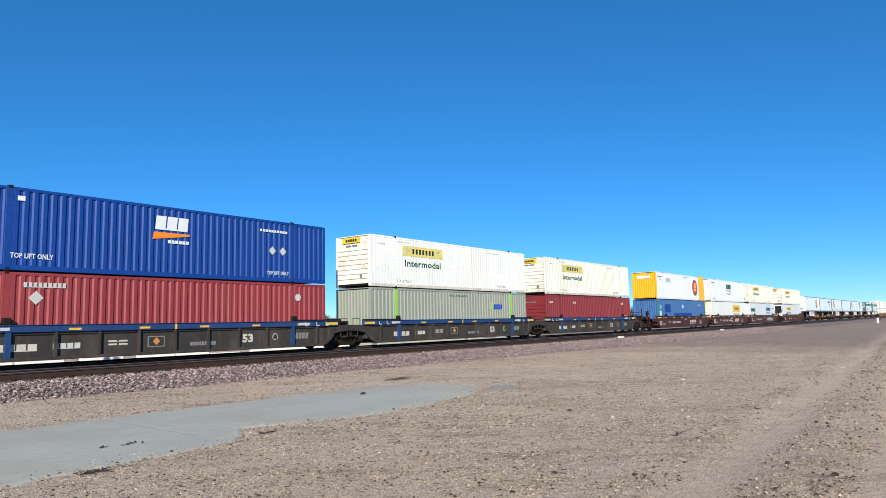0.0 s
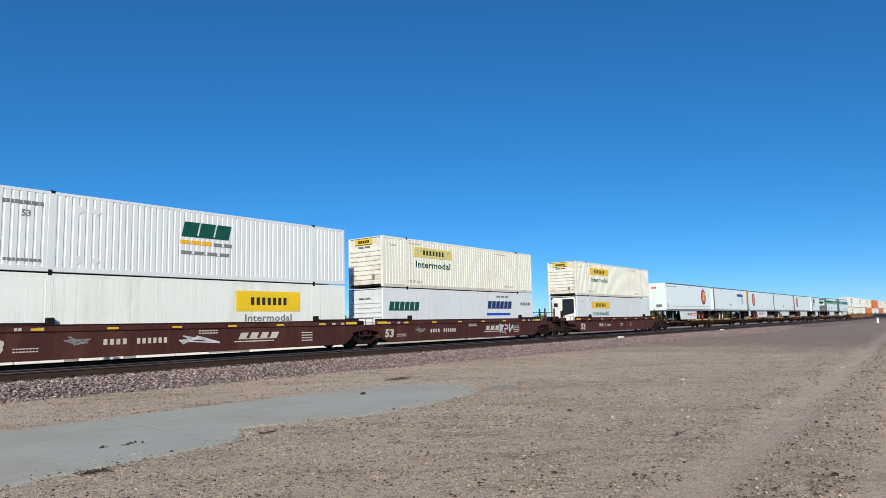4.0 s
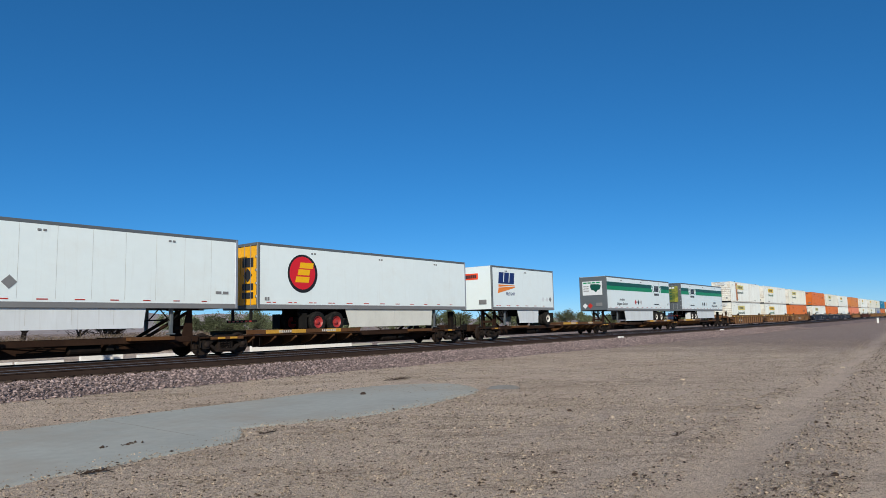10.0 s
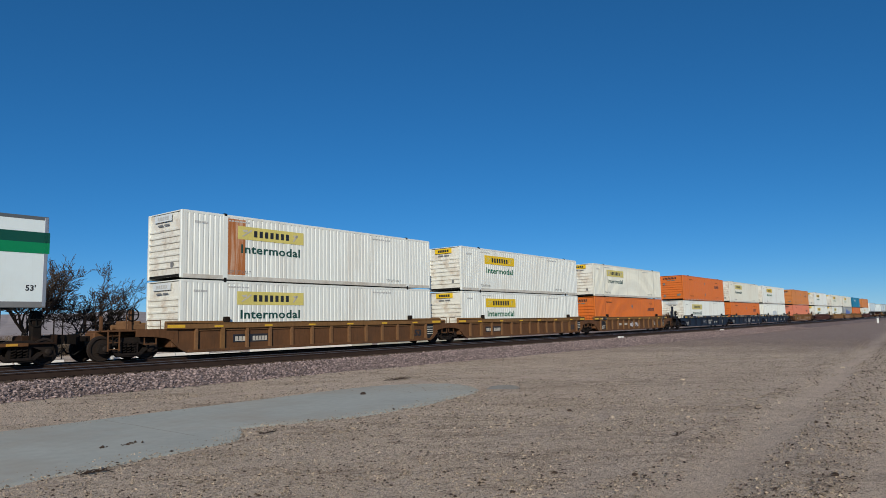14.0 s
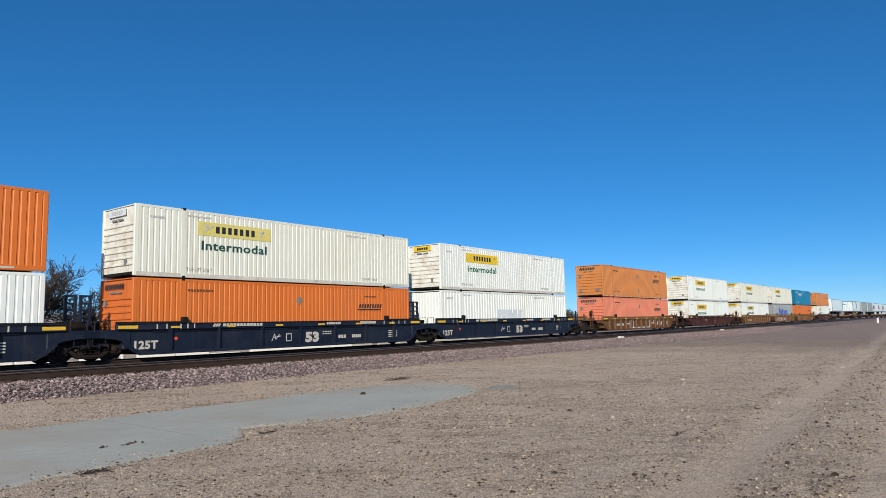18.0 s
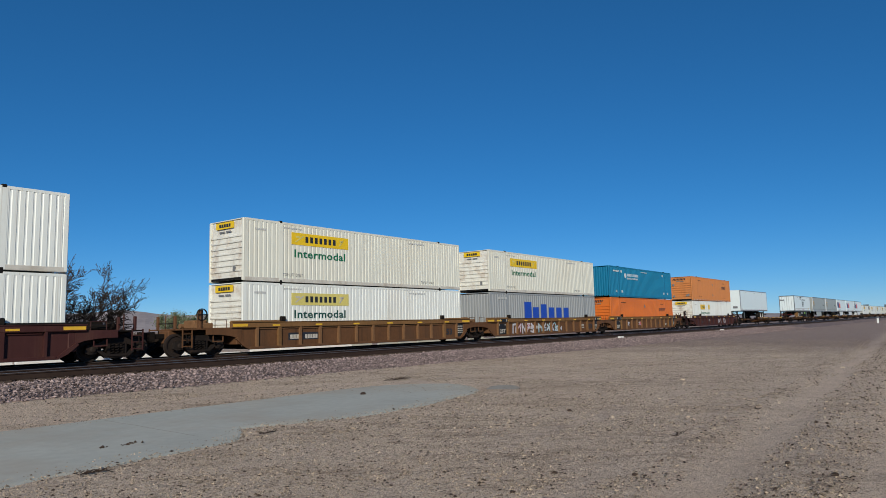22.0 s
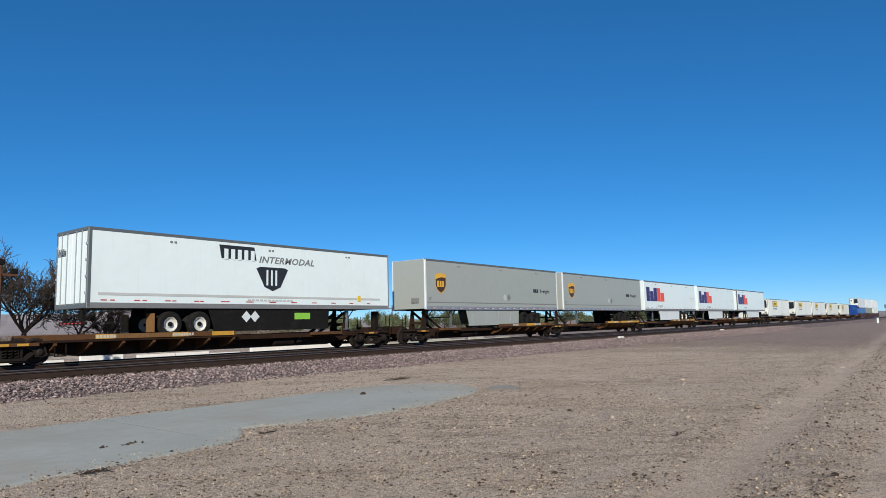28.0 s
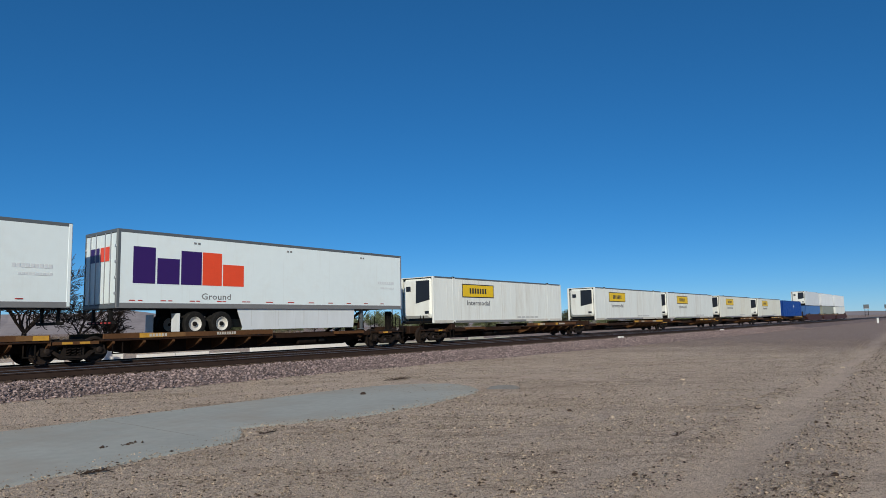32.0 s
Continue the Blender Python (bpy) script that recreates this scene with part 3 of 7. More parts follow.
def on_shoulder(rnd):
    x = -2 + 105 * rnd.random() ** 1.6
    t = toe(x) - 0.35 + rnd.random() ** 0.8 * (21.3 - toe(x) + 0.35)
    f = (t - toe(x)) / (20.25 - toe(x))
    return x, t, (0.03 + 0.29 * min(max(f, 0), 1)) + rnd.uniform(-0.01, 0.03)


def on_gravel(rnd):
    if rnd.random() < 0.12:
        x, y = rnd.uniform(-20, 30), rnd.uniform(-14, 8.4)
        return x, y, swell(x, y) + 0.002
    d = 4.5 + 50 * rnd.random() ** 2.6
    a = radians(rnd.uniform(12, 94))
    x, y = d * math.sin(a), d * math.cos(a)
    if y > 18.5:
        y = rnd.uniform(3, 18.5)
    if x < 15.3 and slab_edge(x) < y < 13.3 and rnd.random() < 0.985:
        y = rnd.uniform(13.4, 18.5) if rnd.random() < 0.4 else rnd.uniform(3.5, 8.6)
    return x, y, swell(x, y) + 0.002


stones("ballast_stones", 44000, on_shoulder, 0.016, 0.060, "stone", "loose angular pinkish grey ballast stones", 3)
stones("gravel_stones", 90000, on_gravel, 0.004, 0.017, "pebble", "scattered small tan gravel stones", 5)
stones("dark_clods", 7000, on_gravel, 0.005, 0.028, "darkstone", "scattered dark clods and stones", 8, 0.6)


def on_rough(rnd):
    """Stonier ground beside the wheel tracks."""
    d, a = 5.5 + 30 * rnd.random() ** 1.8, radians(rnd.gauss(80, 9))
    x, y = d * math.sin(a), d * math.cos(a)
    return x, y, swell(x, y) + 0.002


DRIFTS = random.Random(77)
SPOTS = []
while len(SPOTS) < 130:
    d, a = 7 + 43 * DRIFTS.random() ** 1.1, radians(DRIFTS.uniform(24, 90))
    x, y = d * math.sin(a), d * math.cos(a)
    if y < 18 and not (x < 16 and slab_edge(min(x, 14)) - 0.6 < y < 13.8):
        SPOTS.append((x, y, DRIFTS.uniform(0.3, 0.9) * (1 + d / 18), DRIFTS.gauss(-0.95, 0.25)))


def on_drift(rnd):
    """Stones gathered into long ragged drifts by grading and tyres."""
    cx, cy, n, turn = SPOTS[int(rnd.random() * len(SPOTS))]
    u, v = rnd.gauss(0, n), rnd.gauss(0, n * 0.28)
    x, y = cx + u * math.cos(turn) - v * math.sin(turn), cy + u * math.sin(turn) + v * math.cos(turn)
    if x < 15.3 and slab_edge(min(x, 14)) < y < 13.3:
        y = slab_edge(min(x, 14)) - rnd.random()
    return x, y, swell(x, y) + 0.003


stones("drift_stones", 14000, on_drift, 0.005, 0.022, "drift", "grey and pinkish stones gathered in drifts on the gravel", 41)
stones("drift_clods", 14000, on_drift, 0.005, 0.020, "darkstone", "dark clods gathered in drifts on the gravel", 42, 0.6)
stones("drift_pebbles", 4000, on_drift, 0.005, 0.022, "pebble", "pale pebbles gathered in drifts on the gravel", 43)


def on_field(rnd):
    """Larger single stones all over the open gravel."""
    d, a = 11 + 45 * rnd.random() ** 1.1, radians(rnd.uniform(22, 93))
    x, y = d * math.sin(a), d * math.cos(a)
    if y > 18 or (x < 15.3 and slab_edge(min(x, 14)) < y < 13.3):
        x, y = rnd.uniform(16, 50), rnd.uniform(0, 17.5)
    return x, y, swell(x, y) + 0.004


stones("field_stones", 15000, on_field, 0.008, 0.034, "drift", "single grey and tan stones all over the gravel", 51)
stones("field_clods", 9000, on_field, 0.007, 0.032, "darkstone", "single dark clods all over the gravel", 52, 0.65)
stones("rough_gravel", 4500, on_rough, 0.003, 0.009, "darkstone", "darker stones strewn beside the wheel tracks", 31)
stones("pale_gravel", 4000, on_rough, 0.003, 0.010, "stone", "paler stones strewn beside the wheel tracks", 32)


def concrete_slab():
    """A flat old slab whose near side is ragged where the gravel has crept over it."""
    edge = []
    for x in np.arange(-9, 12.6, 0.3):
        edge.append((x, 13.22 + 0.05 * noise.noise((x * 0.8, 1, 0))))
    edge += [(13.5, 13.1), (14.3, 12.75), (14.85, 12.2), (15.15, 11.6), (15.0, 11.0), (14.7, 10.5), (14.1, 9.9), (13.4, 9.5)]
    for x in np.arange(13.0, -9, -0.25):
        if x > 9:
            y = 9.08 + max(x - 11, 0) * 0.18
        elif x > 7:
            y = 9.08 + (9 - x) * 0.36
        elif x > 6.3:
            y = 8.85 + (x - 6.3) * 1.35
        else:
            y = 8.85 - (6.3 - x) * 0.1
        edge.append((x, y + 0.10 * noise.noise((x * 1.3, 5, 0)) + 0.05 * noise.noise((x * 5, 9, 0))))
    m = Mesh()
    k = len(edge)
    m.v = [(x, y, 0.006) for x, y in edge] + [(x + 0.03, y - 0.3, -0.05) for x, y in edge]
    m.f = [tuple(range(k))] + [(i, k + i, k + (i + 1) % k, (i + 1) % k) for i in range(k)]
    slab = lone("concrete_slab", m, "slab", "flat pale grey concrete slab with a ragged edge half covered by gravel", "concrete slab", "structure")
    for x in (-3.0, 1.5, 6.1):
        j = Mesh()
        v = []
        for i in range(12):
            y = 9.6 + i * 0.31
            v.append((x + 0.05 * (y - 9) + 0.04 * noise.noise((y * 2, x, 0)), y))
        for (ax, ay), (bx, by) in zip(v, v[1:]):
            q = len(j.v)
            j.v += [(ax - .012, ay, 0.008), (ax + .012, ay, 0.008), (bx + .012, by, 0.008), (bx - .012, by, 0.008)]
            j.f.append((q, q + 1, q + 2, q + 3))
        part("joint", j, "wornslab", slab)
    d = Mesh()
    pts = [(14.95 + 0.5 * math.cos(t) * (1 + 0.2 * math.sin(3 * t)), 9.6 + 0.42 * math.sin(t) * (1 + 0.25 * math.sin(2 * t))) for t in np.arange(0, 6.28, 0.3)]
    k = len(pts)
    d.v = [(x, y, -0.002) for x, y in pts] + [(14.95 + (x - 14.95) * 1.4, 9.6 + (y - 9.6) * 1.4, -0.04) for x, y in pts]
    d.f = [tuple(range(k))] + [(i, k + i, k + (i + 1) % k, (i + 1) % k) for i in range(k)]
    part("slab_piece", d, "wornslab", slab)


concrete_slab()

# gravel crept over the slab's near edge, and a few marks on it
stones("slab_edge_gravel", 2600, lambda r: (lambda x: (x, slab_edge(x) - r.gauss(0, 0.22), 0.006))(r.uniform(1, 14)), 0.004, 0.018, "pebble", "gravel crept over the slab's edge", 21)
stones("slab_edge_clods", 60, lambda r: (lambda x: (x, slab_edge(x) - abs(r.gauss(0, 0.25)) + 0.1, 0.006))(r.uniform(2, 14)), 0.008, 0.035, "darkstone", "dark clods along the slab's edge", 22)
stones("slab_clods", 16, lambda r: (5.0 + r.uniform(-0.3, 0.35), 9.9 + r.uniform(-0.07, 0.07), 0.012), 0.012, 0.035, "darkstone", "a few clods lying on the concrete", 23)


stones("slab_end_gravel", 1500, lambda r: (14.9 - abs(r.gauss(0, 1.1)), r.uniform(9.9, 12.7), 0.008), 0.003, 0.014, "pebble", "gravel strewn over the slab's worn end", 24)
stones("slab_back_gravel", 900, lambda r: (r.uniform(0, 14), 13.15 + r.gauss(0, 0.18), 0.006), 0.003, 0.016, "pebble", "gravel along the slab's far edge", 25)


def rock(name, x, y, r, material, seed, label):
    rnd = random.Random(seed)
    bm = bmesh.new()
    bmesh.ops.create_icosphere(bm, subdivisions=2, radius=r)
    for v in bm.verts:
        v.co *= 1 + 0.35 * noise.noise(v.co * (2.5 / r) + Vector((seed, 0, 0)))
        v.co.z = v.co.z * 0.6 + r * 0.3
    me = bpy.data.meshes.new(name)
    bm.to_mesh(me)
    bm.free()
    me.materials.append(M[material])
    ob = tagged(new(name, me), label, "rock")
    ob.location = (x, y, swell(x, y) + (0.0 if name == "slab_rock" else -0.01))


rock("slab_rock", 11.95, 11.75, 0.08, "darkstone", 2, "small dark rock lying on the concrete slab")
for k, (rx, ry, rr, rm) in enumerate(((6.8, 3.74, 0.034, "darkstone"), (7.07, 2.93, 0.030, "darkstone"), (5.94, 4.16, 0.026, "darkstone"), (7.04, 4.82, 0.030, "darkstone"), (11.51, 5.97, 0.055, "darkstone"), (5.82, 3.68, 0.030, "darkstone"), (8.38, 1.69, 0.030, "darkstone"), (8.02, 1.18, 0.034, "darkstone"), (7.03, 5.86, 0.026, "darkstone"), (18.72, 6.24, 0.065, "pebble"), (9.1, 2.24, 0.026, "darkstone"), (24.91, 3.22, 0.07, "pebble"), (14.1, 5.2, 0.045, "pebble"))):
    rock("rock", rx, ry, rr, rm, 3 + k, ("small dark rock" if rm == "darkstone" else "pale rock") + " lying loose on the tan gravel")


def dry_weed(x, y, seed, size, count=40):
    rnd = random.Random(seed)
    m = Mesh()
    for _ in range(count):
        a = rnd.uniform(0, 6.28)
        s = Vector((rnd.uniform(-.5, .5) * size, rnd.uniform(-.12, .12) * size, 0.01))
        e = s + Vector((math.cos(a) * size * 0.35, math.sin(a) * size * 0.2, rnd.uniform(0.01, 0.14) * size))
        m.tube(s, e, 0.008, 0.003, 3)
    ob = lone("dry_weed", m, "darkstone", "flattened dry brown weed on the gravel", "weed", "stuff")
    ob.location = (x, y, 0)


dry_weed(15.6, 13.9, 1, 1.0)
dry_weed(3.9, 8.3, 2, 0.32, 22)
dry_weed(6.9, 8.9, 3, 0.25, 20)
dry_weed(9.79, 3.34, 4, 0.35, 26)


def track(y, name, label):
    t = thing(name, label, "railway track", "tracks", "structure")
    h = RAIL - 0.186
    for s, side in ((-0.76, -1), (0.76, 1)):
        web = [(-0.075, 0), (0.075, 0), (0.07, 0.012), (0.012, 0.03), (0.009, 0.13), (0.034, 0.142), (0.034, 0.176), (-0.034, 0.176), (-0.034, 0.142), (-0.009, 0.13), (-0.012, 0.03), (-0.07, 0.012)]
        r = part("rail", Mesh().run([(y + s + a, h + b) for a, b in web], -200, 2500), "rail", t)
        part("rail_head", Mesh().run([(y + s + a, h + b) for a, b in [(-0.034, 0.176), (0.034, 0.176), (0.028, 0.186), (-0.028, 0.186)]], -200, 2500), "railhead", r, label="polished running surface")
    m = Mesh()
    for k in range(420):
        x = -30 + 0.52 * k
        m.box(x - 0.115, x + 0.115, y - 1.3, y + 1.3, 0.24, 0.385)
    ob = part("ties", m, "tie", t, label="dark timber ties half sunk in the ballast")
    ob["kind"] = "stuff"
    for k in range(40):
        x = 4 + 0.52 * k
        shared("spike_plate", ("spike_plate",), lambda: Mesh().box(-0.09, 0.09, -0.17, 0.17, 0, 0.012).box(-0.015, 0.015, -0.1, -0.075, 0.012, 0.04).box(-0.015, 0.015, 0.075, 0.1, 0.012, 0.04), "rail", t, (x, y - 0.76, 0.385))


track(NEAR, "track_1", "empty nearer track with brown rails on timber ties")
track(YC, "track_2", "main track with brown rails carrying the train")


def barrier():
    """Whitewashed low concrete wall beyond the tracks, in short lengths; the western ones are knocked out of line."""
    rnd = random.Random(6)
    w = thing("low_wall", "low whitewashed concrete wall in lengths beyond the tracks", "wall", "", "structure")
    x = 12.0
    while x < 62:
        n = 2.45
        solid = 28.0 < x < 38.0
        top = 0.72 if solid or 16 < x < 18.5 else rnd.choice((0.2, 0.3, 0.26, 0.12))
        part("wall_block", Mesh().slab([(0.01, -0.02), (n - 0.01, -0.02), (n - 0.03, top), (0.03, top)], -0.13, 0.13), "concrete_wall" if x < 38 else "slab", w, (x, 40 + rnd.uniform(-.06, .06) * (not solid), 0))
        x += n if solid else n + rnd.choice((0.0, 0.1, 0.9))


barrier()


def limb(m, rnd, a, d, r, length, depth, leaf=None, thin=0.017):
    """One limb in short bent pieces, with side limbs that end in twigs."""
    n = 5 if depth > 1 else 3
    for k in range(n):
        b = a + d * (length / n * rnd.uniform(0.8, 1.2))
        r1 = max(r * 0.82, thin)
        m.tube(a, b, max(r, thin), r1, 5 if depth > 2 else 3)
        if leaf is not None and depth <= 2:
            leaf.append(b)
        r, a = r1, b
        d = (d + Vector((rnd.gauss(0, .2), rnd.gauss(0, .2), rnd.gauss(0.0, .16)))).normalized()
        if depth > 0 and (k > 0 or rnd.random() < 0.3):
            for _ in range(2 if rnd.random() < 0.3 else 1):
                side = (d + Vector((rnd.gauss(0, .5), rnd.gauss(0, .5), rnd.gauss(0.18, .38)))).normalized()
                limb(m, rnd, a, side, r * rnd.uniform(0.5, 0.75), length * rnd.uniform(0.42, 0.66), depth - 1, leaf, thin)


def bare_tree(x, y, height, seed, lean=(0, 0), limbs=6, spread=0.75):
    rnd = random.Random(seed)
    t = thing("bare_tree", "leafless winter tree with fine spreading twigs", "tree", "bare trees")
    base = Vector((0, 0, -0.1))
    top = Vector((lean[0], lean[1], height * 0.26))
    r = height * 0.03
    part("trunk", Mesh().tube(base, top, r * 1.35, r, 8), "bark", t)
    for k in range(limbs):
        a = 6.28 * k / limbs + rnd.uniform(-.5, .5)
        d = Vector((math.cos(a) * spread + lean[0] * 0.6, math.sin(a) * spread, rnd.uniform(0.6, 1.3))).normalized()
        m = Mesh()
        limb(m, rnd, top, d, r * rnd.uniform(0.5, 0.7), height * rnd.uniform(0.5, 0.72), 4)
        me = bpy.data.meshes.new("branch")
        me.from_pydata(m.v, [], m.f)
        part("branch", me, "bark", t)
    t.location = (x, y, 0)


bare_tree(22.9, 62, 6.7, 11, (0.3, 0), 8)
bare_tree(17.6, 60, 6.6, 12)
bare_tree(27.6, 64, 5.2, 14, (0.9, 0), 6, 0.8)
bare_tree(31.4, 66, 3.2, 15, (0.5, 0), 7, 1.0)


def brush_clump(x, y, seed, wide, high):
    rnd = random.Random(seed)
    m = Mesh()
    for _ in range(300):
        a = Vector((rnd.gauss(0, wide / 3), rnd.gauss(0, wide / 4), 0))
        b = a + Vector((rnd.gauss(0, .7), rnd.gauss(0, .7), high * rnd.uniform(0.25, 1)))
        c = b + Vector((rnd.gauss(0, .5), rnd.gauss(0, .5), rnd.uniform(-.5, .3)))
        m.tube(a, b, 0.025, 0.014, 3)
        m.tube(b, c, 0.014, 0.005, 3)
    me = bpy.data.meshes.new("dry_brush")
    me.from_pydata(m.v, [], m.f)
    me.materials.append(M["brush"])
    ob = tagged(new("dry_brush", me), "tangled dry brown brush", "brush", "brush beyond the tracks", "stuff")
    ob.location = (x, y, 0)


for k in range(12):
    brush_clump(16 + 2.6 * k, 55 + 4 * noise.noise((k, 3, 0)), 40 + k, 3.5, 1.5 + 0.8 * noise.noise((k, 8, 0)))


def green_tree(x, y, high, seed):
    """A trunk, limbs, and a crown of many small leaf clumps with gaps."""
    rnd = random.Random(seed)
    t = thing("green_tree", "dusty green desert tree with an uneven crown", "tree", "green trees beyond the tracks")
    wood, ends = Mesh(), []
    wood.tube((0, 0, -0.1), (0.1, 0, high * 0.2), high * 0.03, high * 0.022, 6)
    for k in range(5):
        a = 6.28 * k / 5 + rnd.uniform(-.5, .5)
        limb(wood, rnd, Vector((0.1, 0, high * 0.2)), Vector((math.cos(a) * .8, math.sin(a) * .8, rnd.uniform(.5, 1.1))).normalized(), high * 0.014, high * 0.45, 3, ends)
    part("trunk", wood, "bark", t)
    m = Mesh()
    for e in ends:
        for _ in range(3):
            c = e + Vector((rnd.gauss(0, .22), rnd.gauss(0, .22), rnd.gauss(0, .18)))
            s = rnd.uniform(0.06, 0.15)
            u = Vector((rnd.gauss(0, 1), rnd.gauss(0, 1), rnd.gauss(0, 1))).normalized()
            w = u.orthogonal().normalized() * s
            u = u * s
            q = len(m.v)
            m.v += [tuple(c - u), tuple(c + w * 0.6), tuple(c + u), tuple(c - w * 0.6)]
            m.f.append((q, q + 1, q + 2, q + 3))
    me = bpy.data.meshes.new("crown")
    me.from_pydata(m.v, [], m.f)
    me.materials.append(M["leaf"])
    part("crown", me, "leaf", t)
    t.location = (x, y, 0)
    return t


grown = [green_tree(0, 0, h, 70 + k) for k, h in enumerate((5.0, 4.2, 3.4))]
spots = random.Random(9)
first = True
for k in range(26):
    az = radians(31 + 1.75 * k + spots.uniform(-.6, .6))
    d = 110 + spots.uniform(-15, 25) + 2 * k
    place_at = pose(d * math.sin(az), d * math.cos(az), 0, 0, 0, spots.uniform(0, 360))
    src = grown[k % 3]
    if k < 3:
        src.matrix_basis = place_at
    else:
        copy_thing(src, place_at)


def hills():
    m = Mesh()
    n = 200
    for i in range(n + 1):
        az = radians(-10 + 100 * i / n)
        deg = math.degrees(az)
        el = float(np.interp(deg, (-10, 5, 15, 21, 24.3, 26.8, 28.5, 31, 34, 38, 45, 60, 90), (0.6, 1.2, 1.5, 1.55, 1.55, 1.8, 1.55, 1.25, 1.38, 1.15, 0.65, 0.4, 0.3))) + 0.05 * noise.noise((deg * 0.8, 0, 0)) + 0.04 * noise.noise((deg * 2.4, 4, 0))
        for d, f in ((2300, 0), (2500, 0.35), (2750, 0.7), (3000, 1.0), (3300, 0)):
            z = d * math.tan(radians(el)) * f * (1 + 0.12 * noise.noise((deg * 0.9, f * 4, 2)) * (f < 1))
            m.v.append((d * math.sin(az), d * math.cos(az), z - 2))
    m.f = [(i * 5 + j, i * 5 + 5 + j, i * 5 + 6 + j, i * 5 + j + 1) for i in range(n) for j in range(4)]
    lone("hills", m, "hill", "low hazy grey desert hills on the horizon", "hills", "structure")


hills()


def old_mast():
    t = thing("signal_mast", "rusty timber and steel mast with crossarms and a cable drum", "mast")
    part("post", Mesh().box(-0.09, 0.09, -0.09, 0.09, -0.1, 4.75, 0.015), "timber", t)
    part("post", Mesh().box(-0.06, 0.06, -0.06, 0.06, -0.1, 4.3, 0.012), "timber", t, (-0.42, 0.1, 0))
    part("crossarm", Mesh().box(-0.55, 0.75, -0.05, 0.05, 4.28, 4.38), "timber", t)
    part("brace", Mesh().tube((0.05, 0, 3.75), (0.62, 0, 4.28), 0.025), "steel", t)
    part("lamp_box", Mesh().box(-0.3, 0.2, -0.12, 0.14, 4.75, 5.02, 0.03), "underblack", t)
    part("bracket", Mesh().box(0.45, 0.75, -0.08, 0.08, 4.38, 4.6, 0.02), "underblack", t)
    part("cable", Mesh().tube((0.11, -0.1, 0.3), (0.11, -0.1, 4.3), 0.02), "steel", t)
    t.location = (11.5, 33.8, 0)


old_mast()


def utility_pole(x, y, h):
    t = thing("utility_pole", "slim weathered wooden utility pole", "utility pole", "utility poles")
    part("pole", Mesh().tube((0, 0, -0.2), (0, 0, h), 0.14, 0.1, 8), "timber", t)
    part("crossarm", Mesh().box(-1.1, 1.1, -0.06, 0.06, h - 0.8, h - 0.68), "timber", t)
    for k in (-1, -0.4, 0.4, 1):
        part("insulator", Mesh().tube((k, 0, h - 0.68), (k, 0, h - 0.5), 0.035), "midgrey", t)
    t.location = (x, y, 0)
    t.rotation_euler = (0, 0, radians(-40))


for az, d in ((48, 150), (57, 180), (63, 230), (70, 290)):
    utility_pole(d * math.sin(radians(az)), d * math.cos(radians(az)), 6.2)


def marker_post():
    t = thing("marker_post", "short white marker post beside the ballast", "marker post")
    part("post", Mesh().box(-0.16, 0.16, -0.16, 0.16, -0.1, 0.93, 0.03), "white", t)
    part("cap", Mesh().box(-0.19, 0.19, -0.19, 0.19, 0.93, 1.0, 0.02), "palegrey", t)
    t.location = (149, 12.8, 0)


marker_post()


def far_signal(x, y, h):
    t = thing("signal_tower", "distant steel signal tower with boxes on top", "signal tower", "signal towers")
    for a in (-1.2, 1.2):
        part("leg", Mesh().tube((a, 0, -0.1), (a * 0.8, 0, h - 3), 0.18, 0.14), "steel", t)
    part("platform", Mesh().box(-2.0, 2.0, -1, 1, h - 3.1, h - 2.8), "alu", t)
    part("signal_box", Mesh().box(-1.7, 1.7, -0.7, 0.7, h - 2.8, h, 0.1), "darkgrey", t)
    for z in (0.25, 0.5, 0.75):
        part("brace", Mesh().box(-1.2, 1.2, -0.08, 0.08, h * z * 0.7, h * z * 0.7 + 0.16), "steel", t)
    t.location = (x, y, 0)
    t.rotation_euler = (0, 0, radians(-80))


far_signal(588, 57, 9)
far_signal(590, 44, 8.6)

for sx, sy in ((48.5, 21.0), (75, 20.9)):
    mk = lone("track_plate", Mesh().box(-0.32, 0.32, -0.12, 0.12, 0, 0.12, 0.02), "concrete_wall", "small white concrete plate on the ballast shoulder", "plate", "", "plates on the ballast")
    mk.location = (sx, sy - 0.4, 0.33)


# ---------------------------------------------------------------- the train: containers
L53, WID, HIGH = 16.15, 1.30, 2.87
LOW, UP, ON_SPINE, DECK = 0.88, 3.76, 1.70, 1.40    # heights at which loads stand
ALONG = 0.99                                        # scale of the places along the train
MOVING = []                                         # (thing, place along the train, height)


def put(ob, s, z):
    MOVING.append((ob, s * ALONG, z))
    ob.location = (s * ALONG, YC, z)


def ribbed(length, z0, z1, pitch, depth, fill=0.55, along="x"):
    """A sheet pressed into ribs; it stands in the x-z plane, ribs upright, with its crests at y = 0."""
    m = Mesh()
    count = max(int(round(length / pitch)), 1)
    p = length / count
    line = []
    for k in range(count):
        a = -length / 2 + k * p
        line += [(a, 0), (a + p * fill, 0), (a + p * (fill + (1 - fill) * 0.3), depth), (a + p * (1 - (1 - fill) * 0.3), depth)]
    line.append((length / 2, 0))
    m.v = [(x, y, z) for x, y in line for z in (z0, z1)]
    m.f = [(2 * i, 2 * i + 2, 2 * i + 3, 2 * i + 1) for i in range(len(line) - 1)]
    return m


